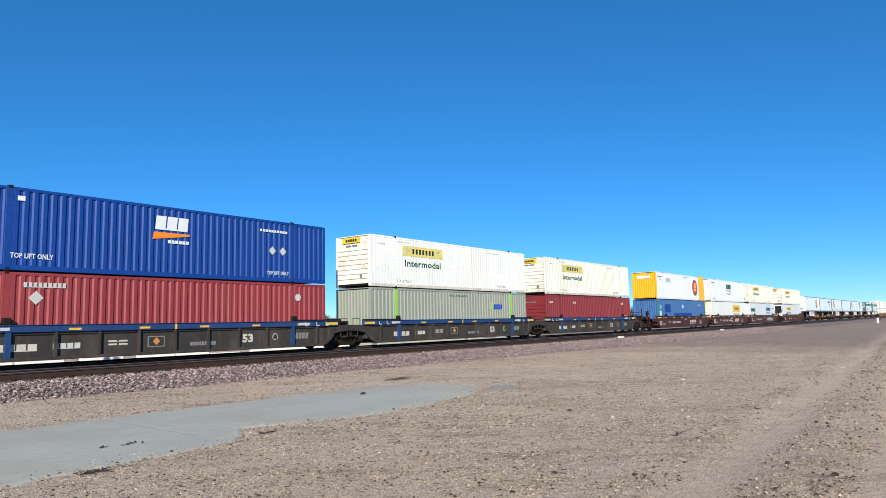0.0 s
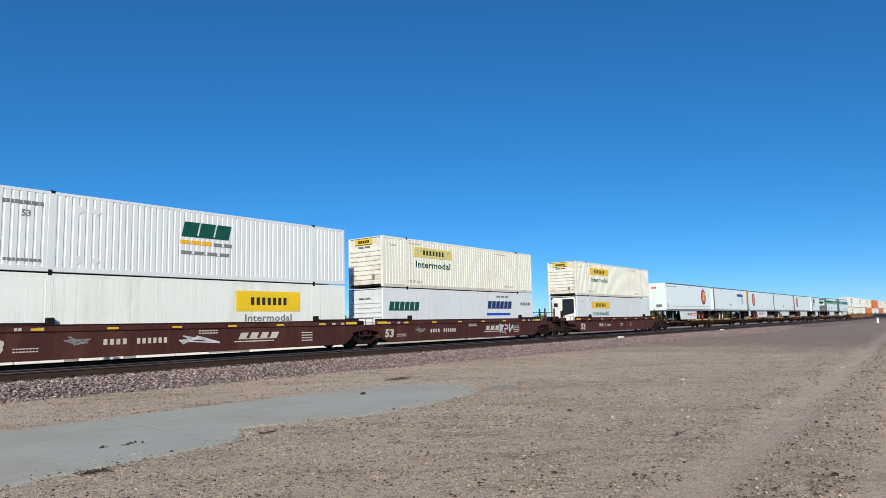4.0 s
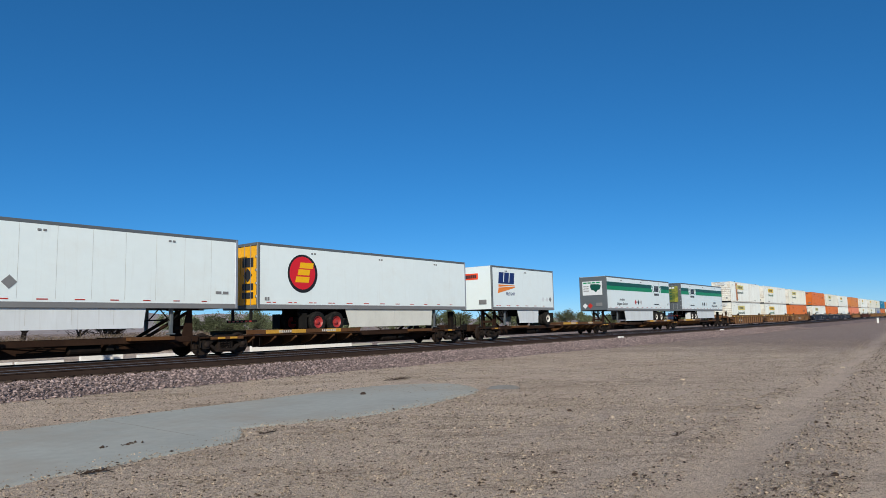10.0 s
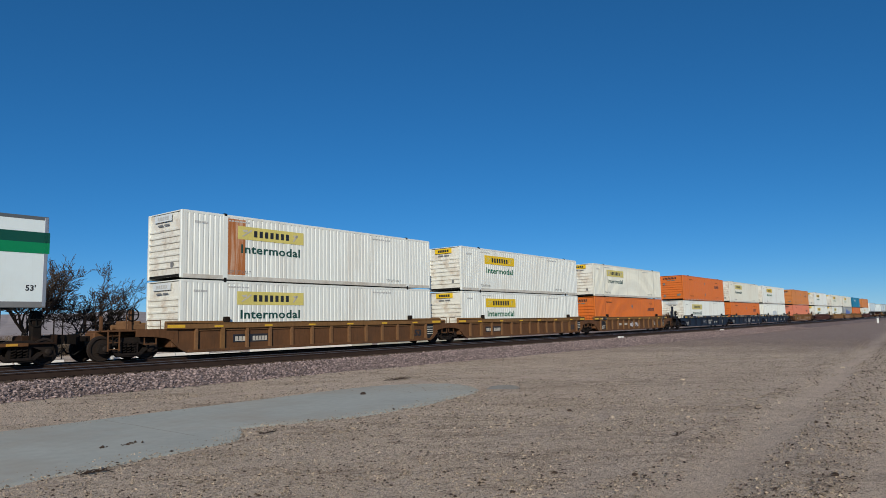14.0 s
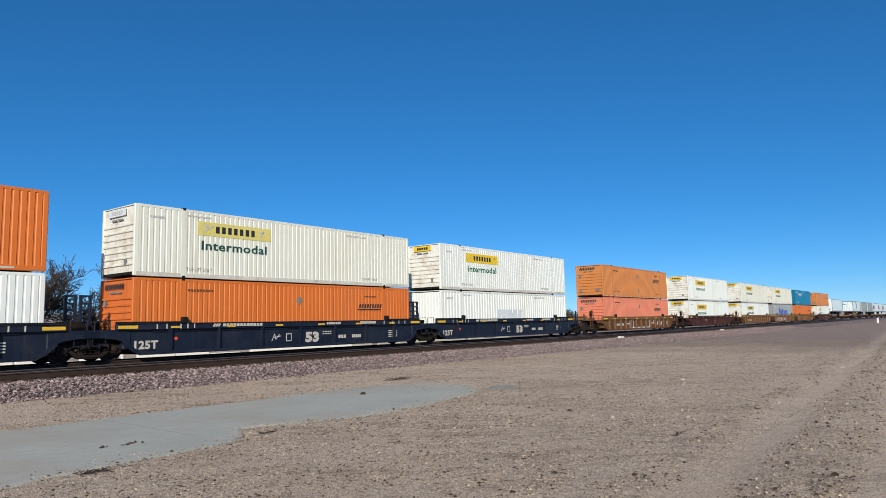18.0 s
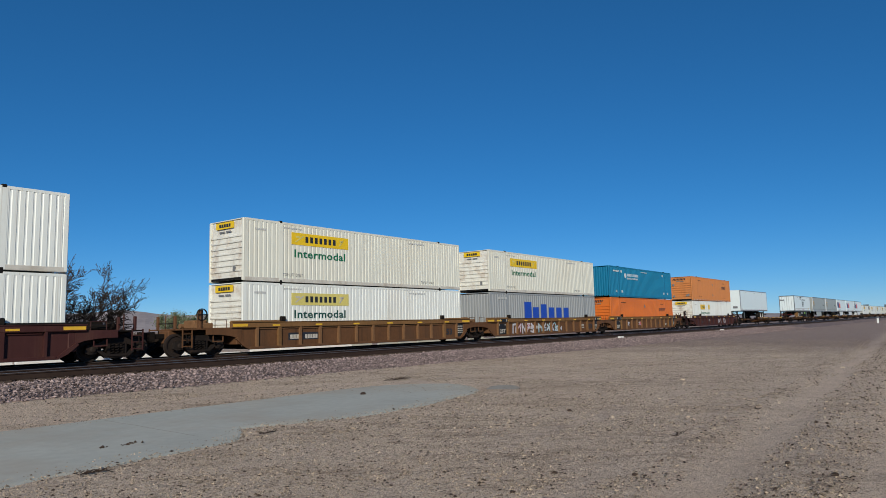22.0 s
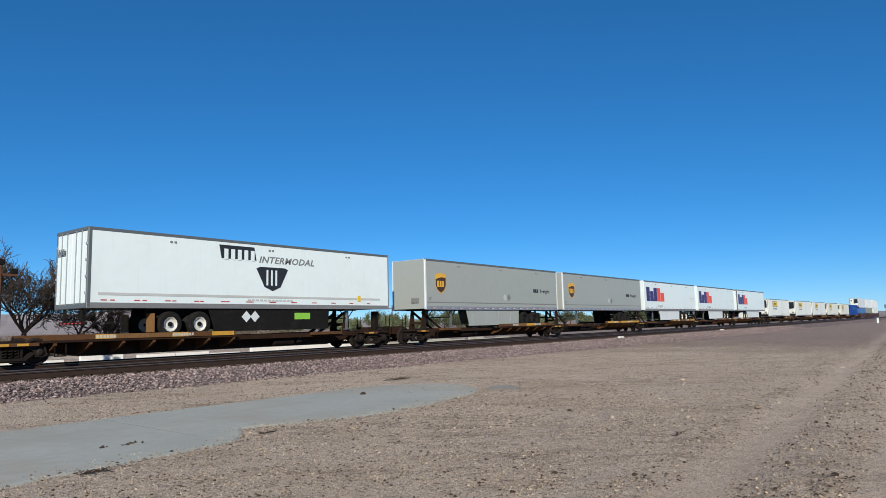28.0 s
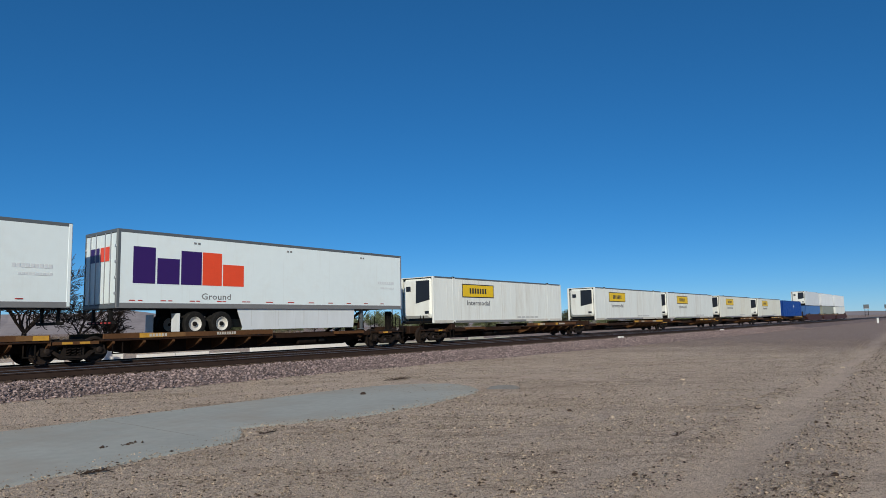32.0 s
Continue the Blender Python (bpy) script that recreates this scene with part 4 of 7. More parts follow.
def lying(width, z0, z1, count, depth):
    """An end wall with lying ridges, in the y-z plane, crests at x = 0."""
    m = Mesh()
    p = (z1 - z0) / count
    line = []
    for k in range(count):
        a = z0 + k * p
        line += [(a, depth), (a + p * 0.55, depth), (a + p * 0.65, 0), (a + p * 0.9, 0)]
    line.append((z1, depth))
    m.v = [(d, y, z) for z, d in line for y in (-width, width)]
    m.f = [(2 * i, 2 * i + 1, 2 * i + 3, 2 * i + 2) for i in range(len(line) - 1)]
    return m


FACE = -WID - 0.006     # marks stand on this plane


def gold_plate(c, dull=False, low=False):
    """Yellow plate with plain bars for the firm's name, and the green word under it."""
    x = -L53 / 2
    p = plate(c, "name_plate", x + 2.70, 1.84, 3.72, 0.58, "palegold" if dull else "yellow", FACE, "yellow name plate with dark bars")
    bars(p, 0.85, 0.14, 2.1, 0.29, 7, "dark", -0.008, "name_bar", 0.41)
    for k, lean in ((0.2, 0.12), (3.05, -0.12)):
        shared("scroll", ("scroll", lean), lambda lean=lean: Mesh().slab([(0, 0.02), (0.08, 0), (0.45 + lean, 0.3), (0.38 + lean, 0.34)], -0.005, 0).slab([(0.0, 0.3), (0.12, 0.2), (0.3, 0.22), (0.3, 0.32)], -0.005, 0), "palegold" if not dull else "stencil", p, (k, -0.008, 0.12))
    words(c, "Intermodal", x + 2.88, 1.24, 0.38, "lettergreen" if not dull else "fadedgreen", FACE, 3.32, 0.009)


def small_marks(c, colour="midgrey"):
    x = -L53 / 2
    words(c, "TOP LIFT ONLY", x + 2.2, 0.31, 0.15, colour, FACE, 1.2, 0.0)
    words(c, "TOP LIFT ONLY", x + 12.3, 0.31, 0.13, colour, FACE, 1.2, 0.0)
    bars(c, x + 11.2, 2.54, 1.5, 0.07, 9, "palegrey", FACE, "code_marking", 0.25)
    bars(c, x + 2.25, 2.57, 1.1, 0.06, 8, "palegrey", FACE, "code_marking", 0.25)
    bars(c, x + 0.6, 2.35, 0.65, 0.09, 6, "palegrey", FACE, "code_marking", 0.25)


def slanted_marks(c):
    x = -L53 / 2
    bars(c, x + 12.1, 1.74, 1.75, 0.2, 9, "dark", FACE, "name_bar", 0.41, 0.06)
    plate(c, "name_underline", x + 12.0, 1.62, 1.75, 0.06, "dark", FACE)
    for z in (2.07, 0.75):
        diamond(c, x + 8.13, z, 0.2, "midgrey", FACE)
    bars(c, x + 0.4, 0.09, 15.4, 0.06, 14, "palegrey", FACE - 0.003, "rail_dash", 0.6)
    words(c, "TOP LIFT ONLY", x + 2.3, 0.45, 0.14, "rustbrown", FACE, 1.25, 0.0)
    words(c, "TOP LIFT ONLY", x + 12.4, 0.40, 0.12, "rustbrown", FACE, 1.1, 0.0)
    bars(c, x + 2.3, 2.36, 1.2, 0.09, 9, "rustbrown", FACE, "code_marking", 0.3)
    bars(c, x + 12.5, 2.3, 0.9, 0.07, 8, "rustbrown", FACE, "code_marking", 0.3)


def round_badge(parent, x, z, r, y):
    """A round emblem: black ring, red disc and a slanting golden bar shape."""
    ring = shared("emblem", ("emblem", r), lambda: Mesh().slab(disc(r), -0.006, 0), "black", parent, (x, y, z), "round red and black emblem with a golden sign")
    shared("emblem_disc", ("emblem_disc", r), lambda: Mesh().slab([(a * 0.86 - 0.02, b * 0.86 + 0.03) for a, b in disc(r)], -0.005, 0), "logored", ring, (0, -0.007, 0))
    k = r
    for a, zz, wide in ((-0.24, 0.28, 0.9), (-0.36, -0.08, 0.78), (-0.52, -0.46, 0.9)):
        shared("emblem_stripe", ("emblem_stripe", r, wide), lambda wide=wide: Mesh().slab([(0, 0), (wide * k, 0), ((wide + 0.07) * k, 0.3 * k), (0.07 * k, 0.3 * k)], -0.005, 0), "logoyellow", ring, (a * k, -0.013, zz * k))


def container(s, z, colour, style="fine", end="ridged", end_colour=None, decals=(), label="", posts=None, top=None, group="containers"):
    """A 53-foot container: ribbed sides, end walls, posts with lifting castings at the 40-foot marks."""
    c = thing("container", label, "container", group)
    h, W = HIGH, WID
    end_colour = end_colour or ("stained" if colour in ("white", "cream") and end == "ridged" else colour)
    posts = posts or colour
    shared("roof", ("roof",), lambda: Mesh().box(-L53 / 2 + 0.05, L53 / 2 - 0.05, -W + 0.06, W - 0.06, h - 0.07, h - 0.02, 0.015), colour, c)
    shared("floor", ("floor",), lambda: Mesh().box(-L53 / 2 + 0.05, L53 / 2 - 0.05, -W + 0.08, W - 0.08, 0.10, 0.2), "underblack", c)
    for sy in (-1, 1):
        turn = None if sy < 0 else (0, 0, 180)
        if style == "smooth":
            shared("side_wall", ("side_smooth",), lambda: ribbed(L53 - 0.24, 0.2, h - 0.12, 1.23, 0.003, 0.985), colour, c, (0, sy * W, 0), turn=turn)
        else:
            pitch, depth, fill = {"fine": (0.245, 0.020, 0.62), "deep": (0.30, 0.04, 0.42), "wide": (0.42, 0.03, 0.7)}[style]
            shared("side_wall", ("side", style), lambda: ribbed(L53 - 0.24, 0.2, h - 0.12, pitch, depth, fill), colour, c, (0, sy * W, 0), turn=turn)
        shared("top_rail", ("top_rail",), lambda: Mesh().box(-L53 / 2 + 0.1, L53 / 2 - 0.1, -0.004, 0.09, h - 0.13, h - 0.02, 0.012), top or colour, c, (0, sy * W if sy < 0 else W - 0.09, 0))
        shared("bottom_rail", ("bottom_rail",), lambda: Mesh().box(-L53 / 2 + 0.1, L53 / 2 - 0.1, -0.006, 0.1, 0.03, 0.21, 0.012), "dirtywhite" if colour in ("white", "cream") else colour, c, (0, sy * W if sy < 0 else W - 0.1, 0))
        for x in (-5.99, 5.99):
            shared("lift_post", ("lift_post",), lambda: Mesh().box(-0.13, 0.13, -0.007, 0.1, 0.05, h - 0.03, 0.012), posts, c, (x, sy * W if sy < 0 else W - 0.1, 0))
            for zz in (0.0, h - 0.1):
                shared("casting", ("casting",), lambda: Mesh().box(-0.085, 0.085, -0.012, 0.14, 0, 0.125, 0.02), "underblack", c, (x, sy * W if sy < 0 else W - 0.13, zz))
        for x in (-1, 1):
            shared("corner_post", ("corner_post",), lambda: Mesh().box(-0.09, 0.09, -0.005, 0.12, 0.04, h - 0.03, 0.02), (end_colour if end_colour != "stained" else colour) if x < 0 else colour, c, (x * (L53 / 2 - 0.09), sy * W if sy < 0 else W - 0.12, 0))
    ex = -L53 / 2
    if end == "reefer":
        part_end = shared("cooling_unit", ("cooling_unit",), lambda: Mesh().box(-0.02, 0.55, -1.12, 1.12, 0.35, h - 0.12, 0.16), "white", c, (ex + 0.03, 0, 0), "white cooling unit with a black grille")
        shared("grille", ("grille",), lambda: Mesh().slab([(-0.05, 1.25), (1.02, 1.45), (1.02, 2.62), (0.0, 2.62)], -0.02, 0), "grille", part_end, (-0.022, 0, 0), turn=(0, 0, -90))
        shared("vent", ("vent_small",), lambda: Mesh().box(-0.03, 0, 0.45, 0.8, 2.0, 2.3), "grille", part_end, (-0.02, 0, 0))
        shared("hatch", ("hatch_small",), lambda: Mesh().box(-0.03, 0, -0.95, -0.65, 0.62, 0.78), "grille", part_end, (-0.02, 0, 0))
        # wall behind the unit, black so that its colour holds the recess's shade
        shared("end_frame", ("reef_wall",), lambda: Mesh().box(0, 0.08, -W + 0.1, W - 0.1, 0.05, h - 0.05), "grille", c, (ex + 0.62, 0, 0))
    elif end == "ridged":
        e = shared("end_wall", ("end_ridged",), lambda: lying(W - 0.1, 0.3, h - 0.75, 7, 0.05).box(0.055, 0.09, -W + 0.1, W - 0.1, 0.1, h - 0.1), end_colour, c, (ex + 0.01, 0, 0), "end wall with lying ridges")
        bars(e, 0, 0, 1.0, 0.07, 2, "midgrey", 0, "end_marking").matrix_basis = Matrix.Translation((-0.004, 0.5, h - 0.6)) @ pose(0, 0, 0, 0, 0, -90)
        shared("end_handle", ("end_handle",), lambda: Mesh().box(-0.03, 0, -0.08, 0.08, 0, 0.2), "midgrey", e, (-0.0, -0.65, 0.5))
    elif end == "door":
        for y in (-0.6, 0.6):
            e = shared("door", ("cdoor",), lambda: Mesh().box(0.0, 0.06, -0.58, 0.58, 0.12, h - 0.15, 0.015), end_colour, c, (ex + 0.03, y, 0))
        for y in (-0.85 - 0.6, -0.35 - 0.6, 0.35 - 0.6, 0.85 - 0.6):
            shared("lock_rod", ("lock_rod",), lambda: Mesh().tube((0, 0, 0.1), (0, 0, h - 0.15), 0.02), "palegrey", e, (-0.03, y, 0))
    else:
        shared("end_wall", ("end_upright",), lambda: ribbed(2 * W - 0.24, 0.12, h - 0.12, 0.24, 0.045, 0.45), end_colour, c, (ex + 0.02, 0, 0), turn=(0, 0, -90))
    shared("back_wall", ("back_wall",), lambda: lying(W - 0.1, 0.2, h - 0.2, 8, -0.04), colour, c, (L53 / 2 - 0.02, 0, 0))
    for d in decals:
        d(c)
    put(c, s, z)
    return c


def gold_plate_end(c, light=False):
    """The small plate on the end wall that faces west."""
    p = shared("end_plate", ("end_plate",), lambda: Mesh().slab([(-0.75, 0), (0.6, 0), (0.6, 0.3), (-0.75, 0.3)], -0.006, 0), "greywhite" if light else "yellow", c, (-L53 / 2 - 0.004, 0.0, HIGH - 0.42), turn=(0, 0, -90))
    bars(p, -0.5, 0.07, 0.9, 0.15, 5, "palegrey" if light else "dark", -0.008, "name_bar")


def slanted_end(c):
    e = bars(c, -0.0, HIGH - 0.42, 1.5, 0.2, 9, "dark", 0, "name_bar", 0.41, 0.06)
    e.location = (-L53 / 2 - 0.01, 0.9, HIGH - 0.42)
    e.rotation_euler = (0, 0, radians(-90))
    for y, z in ((0.85, 0.55), (-0.85, 0.65), (0.85, 1.9)):
        diamond(c, 0, 0, 0.17, "midgrey", 0, "end_placard").matrix_basis = Matrix.Translation((-L53 / 2 - 0.012, y, z)) @ pose(0, 0, 0, 0, 0, -90)


def wedge_wall(c):
    x = -L53 / 2
    bars(c, x + 7.2, 1.9, 1.45, 0.55, 3, "greywhite", FACE, "name_bar", 0.12, 0.05)
    shared("wedge", ("wedge_u",), lambda: Mesh().slab([(0, 0), (1.6, 0.22), (1.6, 0.3), (0.05, 0.3)], -0.006, 0), "orangevinyl", c, (x + 7.1, FACE, 1.5), "orange wedge stripe")
    bars(c, x + 7.75, 1.38, 0.95, 0.13, 6, "greywhite", FACE, "marking")
    for xx in (12.9, 13.5):
        diamond(c, x + xx, 1.45, 0.2, "palegrey", FACE)
    words(c, "TOP LIFT ONLY", x + 2.15, 0.45, 0.17, "greywhite", FACE, 1.35, 0.01)
    words(c, "TOP LIFT ONLY", x + 12.6, 0.35, 0.16, "greywhite", FACE, 1.25, 0.01)
    bars(c, x + 12.2, 2.3, 1.6, 0.11, 10, "greywhite", FACE, "code_marking", 0.3)
    bars(c, x + 2.3, 2.4, 0.3, 0.16, 1, "greywhite", FACE, "code_marking")


def red_wall(c):
    x = -L53 / 2
    bars(c, x + 2.6, 2.35, 1.4, 0.17, 9, "palegrey", FACE, "code_marking", 0.3)
    diamond(c, x + 3.0, 2.0, 0.24, "palegrey", FACE)
    shared("spot", ("spot",), lambda: Mesh().slab(disc(0.17), -0.006, 0), "palegrey", c, (x + 14.4, FACE, 2.2))


def lime_swirl(c):
    x = -L53 / 2
    shared("emblem", ("swirl",), lambda: Mesh().slab([(0, .1), (.2, 0), (.36, .25), (.3, .55), (.1, .6), (.22, .35)], -0.006, 0), "lime", c, (x + 11.4, FACE, 1.6))
    bars(c, x + 11.95, 1.72, 1.05, 0.32, 4, "bluevinyl", FACE, "name_bar", 0.22)
    bars(c, x + 7.0, 2.5, 2.0, 0.1, 3, "midgrey", FACE, "code_marking")


def emblem_box(c):
    x = -L53 / 2
    for x0, w in ((13.97, 2.18),):
        shared("end_cladding", ("clad",), lambda: ribbed(2.1, 0.03, HIGH - 0.02, 0.245, 0.018, 0.62), "amber", c, (x + 15.08, -WID - 0.024, 0), "amber yellow end bay")
    round_badge(c, x + 12.68, 1.5, 0.92, FACE)
    plate(c, "pale_patch", x + 3.0, 1.85, 1.3, 0.48, "palegrey", FACE)
    bars(c, x + 8.6, 2.55, 1.9, 0.06, 11, "midgrey", FACE, "code_marking")
    bars(c, x + 0.5, 2.3, 1.3, 0.14, 10, "midgrey", FACE, "code_marking", 0.32)
    words(c, "53", x + 1.1, 1.95, 0.22, "midgrey", FACE)
    plate(c, "end_patch", 0, 0, 1.4, 0.3, "greywhite", 0).matrix_basis = Matrix.Translation((x - 0.012, 0.7, HIGH - 0.7)) @ pose(0, 0, 0, 0, 0, -90)


def blue_box(c):
    x = -L53 / 2
    shared("end_cladding", ("clad_green",), lambda: ribbed(0.34, 0.03, HIGH - 0.02, 0.17, 0.018, 0.62), "green", c, (x + 15.95, -WID - 0.024, 0), "green end bay")
    shared("end_cladding", ("clad_green",), None, "green", c, (x + 0.2, -WID - 0.024, 0), "green end bay")
    words(c, "53", x + 0.65, 1.9, 0.36, "greywhite", FACE)
    plate(c, "white_patch", x + 0.55, 1.15, 0.55, 0.5, "greywhite", FACE)
    plate(c, "repainted_patch", x + 2.25, 1.5, 1.7, 0.85, "blue", FACE)
    plate(c, "repainted_patch", x + 5.0, 0.3, 5.9, 1.12, "blue", FACE)
    plate(c, "white_patch", x + 7.65, 1.95, 0.5, 0.35, "greywhite", FACE)
    bars(c, x + 13.4, 2.3, 1.0, 0.10, 8, "palegrey", FACE, "code_marking")


def green_bars(c):
    x = -L53 / 2
    bars(c, x + 7.0, 1.72, 2.3, 0.62, 3, "darkgreen", FACE, "name_bar", 0.1, 0.14)
    bars(c, x + 6.95, 1.42, 1.5, 0.16, 3, "amber", FACE, "name_underline", 0.1)
    bars(c, x + 8.5, 1.4, 1.0, 0.15, 2, "midgrey", FACE, "marking")
    bars(c, x + 7.0, 1.0, 2.4, 0.14, 4, "midgrey", FACE, "marking")
    bars(c, x + 0.5, 2.3, 1.3, 0.13, 10, "midgrey", FACE, "code_marking")
    words(c, "53", x + 1.1, 1.9, 0.22, "midgrey", FACE)
    for xx, zz in ((3.0, 2.3), (3.6, 2.3), (3.0, 0.5), (3.6, 0.5)):
        diamond(c, x + xx, zz, 0.17, "greywhite", FACE)
    bars(c, x + 0.6, 0.35, 1.2, 0.1, 9, "midgrey", FACE, "lift_marking")


def gold_plate_east(c):
    x = -L53 / 2
    p = plate(c, "name_plate", x + 9.65, 1.55, 3.55, 0.9, "yellow", FACE, "yellow name plate with dark bars")
    plate(p, "plate_field", 0.08, 0.07, 3.39, 0.76, "yellow", -0.008)
    bars(p, 0.75, 0.28, 2.1, 0.34, 7, "dark", -0.016, "name_bar", 0.41)
    words(c, "Intermodal", x + 10.1, 1.12, 0.3, "midgrey", FACE, 2.6)


def navy_bars(c):
    x = -L53 / 2
    bars(c, x + 10.2, 1.75, 3.0, 0.5, 6, "navyvinyl", FACE, "name_bar", 0.14, 0.1)
    plate(c, "name_underline", x + 10.1, 1.3, 2.9, 0.16, "bluevinyl", FACE)
    bars(c, x + 0.5, 1.6, 2.6, 0.5, 6, "darkgreen", FACE, "name_bar", 0.14, 0.1)
    bars(c, x + 11.3, 2.5, 1.6, 0.12, 3, "midgrey", FACE, "code_marking")
    bars(c, x + 14.4, 2.0, 1.4, 0.2, 4, "midgrey", FACE, "code_marking")


def big_blue_bars(c):
    x = -L53 / 2
    for k in range(6):
        a = x + 4.43 + k * 1.19
        h = 1.2 if k == 0 else (1.05 if k == 2 else 0.82)
        plate(c, "name_bar", a, 1.05, 1.0 if k == 0 else 0.85, h, "bluevinyl", FACE, thick=0.005)
    bars(c, x + 1.0, 2.4, 1.2, 0.13, 3, "palegrey", FACE, "code_marking")


def white_bars(c):
    x = -L53 / 2
    shared("emblem", ("hexes",), lambda: Mesh().slab(disc(0.26, 6), -0.006, 0), "greywhite", c, (x + 3.65, FACE, 2.05))
    bars(c, x + 4.05, 2.0, 2.9, 0.26, 10, "greywhite", FACE, "name_bar", 0.41)
    bars(c, x + 4.05, 1.72, 2.7, 0.16, 12, "greywhite", FACE, "marking", 0.41)
    bars(c, x + 0.9, 2.35, 1.4, 0.14, 10, "greywhite", FACE, "code_marking", 0.3)
    bars(c, x + 7.6, 2.5, 1.6, 0.07, 10, "greywhite", FACE, "code_marking", 0.15)
    for xx, zz in ((1.3, 0.45), (2.6, 0.45), (13.6, 0.45), (14.7, 0.45), (2.6, 2.3), (13.4, 2.3)):
        bars(c, x + xx, zz, 0.35, 0.22, 2, "greywhite", FACE, "digit_marking", 0.3)


def faint_bars(c):
    x = -L53 / 2
    bars(c, x + 6.0, 0.95, 3.3, 0.75, 5, "greywhite", FACE, "name_bar", 0.12, 0.2)


def rust_panel(c):
    plate(c, "rust_panel", -L53 / 2 + 2.15, 0.25, 0.95, HIGH - 0.42, "ruststreak", FACE + 0.003, "rust-streaked side panel", 0.003)


def red_marks(c):
    x = -L53 / 2
    bars(c, x + 14.5, 0.9, 0.8, 0.3, 4, "stencil", FACE, "code_marking")
    for xx in (0.5, 4.4, 14.0):
        bars(c, x + xx, 2.2, 0.6, 0.16, 2, "palegrey", FACE, "code_marking")
    diamond(c, x + 2.2, 1.0, 0.17, "palegrey", FACE)


def patched(c):
    """One plate with a missing middle."""
    x = -L53 / 2
    p = plate(c, "name_plate", x + 2.70, 1.84, 1.75, 0.58, "yellow", FACE, "broken yellow name plate")
    bars(p, 0.85, 0.17, 0.8, 0.25, 2, "dark", -0.008, "name_bar", 0.25)
    plate(c, "name_plate", x + 5.8, 1.84, 0.62, 0.58, "yellow", FACE)
    words(c, "Intermodal", x + 2.88, 1.26, 0.36, "lettergreen", FACE, 3.32, 0.009)


PLATED = "white ribbed container with a yellow name plate and green lettering"
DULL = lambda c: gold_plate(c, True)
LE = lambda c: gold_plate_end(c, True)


def stack(s, low, up):
    container(s, LOW, *low[0], **low[1])
    container(s, UP, *up[0], **up[1])


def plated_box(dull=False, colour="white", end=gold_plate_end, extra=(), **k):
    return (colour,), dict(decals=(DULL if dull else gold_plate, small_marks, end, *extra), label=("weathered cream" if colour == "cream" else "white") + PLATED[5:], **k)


def orange_box(colour="orange", word="orange", **k):
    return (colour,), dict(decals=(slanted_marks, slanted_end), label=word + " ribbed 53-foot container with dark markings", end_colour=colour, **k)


stack(-312.68, (("red",), dict(style="deep", end="upright", decals=(red_wall,), label="faded red ribbed container in a well car")),
      (("blue",), dict(style="deep", end="door", decals=(wedge_wall,), label="royal blue ribbed container with white and orange marks")))
stack(-293.17, (("greengrey",), dict(style="deep", end="upright", posts="lime", decals=(lime_swirl,), label="worn grey-green ribbed container with lime green posts")), plated_box(True))
stack(-273.83, (("darkred",), dict(style="deep", end="ridged", decals=(red_marks,), label="dark red ribbed container with small white marks")), plated_box(True, "cream"))
stack(-250.23, (("midblue",), dict(style="fine", end="upright", end_colour="midblue", decals=(blue_box,), label="weathered blue container with green ends and repainted patches")),
      (("greywhite",), dict(style="fine", end="upright", end_colour="amber", decals=(emblem_box,), label="pale grey container with amber ends and a round emblem")))
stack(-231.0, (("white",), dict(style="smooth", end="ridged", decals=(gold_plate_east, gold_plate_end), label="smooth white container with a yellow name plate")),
      (("greywhite",), dict(style="fine", end="upright", decals=(green_bars,), label="pale grey ribbed container with dark green name bars")))
stack(-211.85, (("greywhite",), dict(style="smooth", end="ridged", decals=(navy_bars,), label="smooth pale container with dark blue name bars")), plated_box(True, "cream"))
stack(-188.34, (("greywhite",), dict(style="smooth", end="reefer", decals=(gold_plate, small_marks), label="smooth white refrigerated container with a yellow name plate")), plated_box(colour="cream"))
stack(-18.6, plated_box(True, end=LE), plated_box(True, end=LE, extra=(rust_panel,)))
stack(0.87, plated_box(), plated_box())
stack(20.45, orange_box(), plated_box(True, "cream"))
stack(44.03, plated_box(True, end=LE), orange_box())
stack(63.46, orange_box(), plated_box(True, "cream", end=LE))
stack(82.75, (("white",), dict(style="deep", end="upright", decals=(faint_bars, small_marks), label="plain white ribbed container with faint raised bars")), plated_box())
stack(106.33, orange_box("salmon", "faded salmon"), orange_box("dullorange", "faded orange"))
stack(129.9, plated_box(), plated_box())
stack(153.62, plated_box(True), plated_box(colour="cream"))
stack(173.3, (("grey",), dict(style="deep", end="upright", decals=(big_blue_bars,), label="silver grey ribbed container with large blue bars")), plated_box(colour="cream"))
stack(192.9, orange_box(), (("teal",), dict(style="deep", end="upright", decals=(white_bars,), label="teal blue ribbed container with white marks")))
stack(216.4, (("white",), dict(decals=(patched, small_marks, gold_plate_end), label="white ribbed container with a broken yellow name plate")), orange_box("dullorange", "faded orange"))


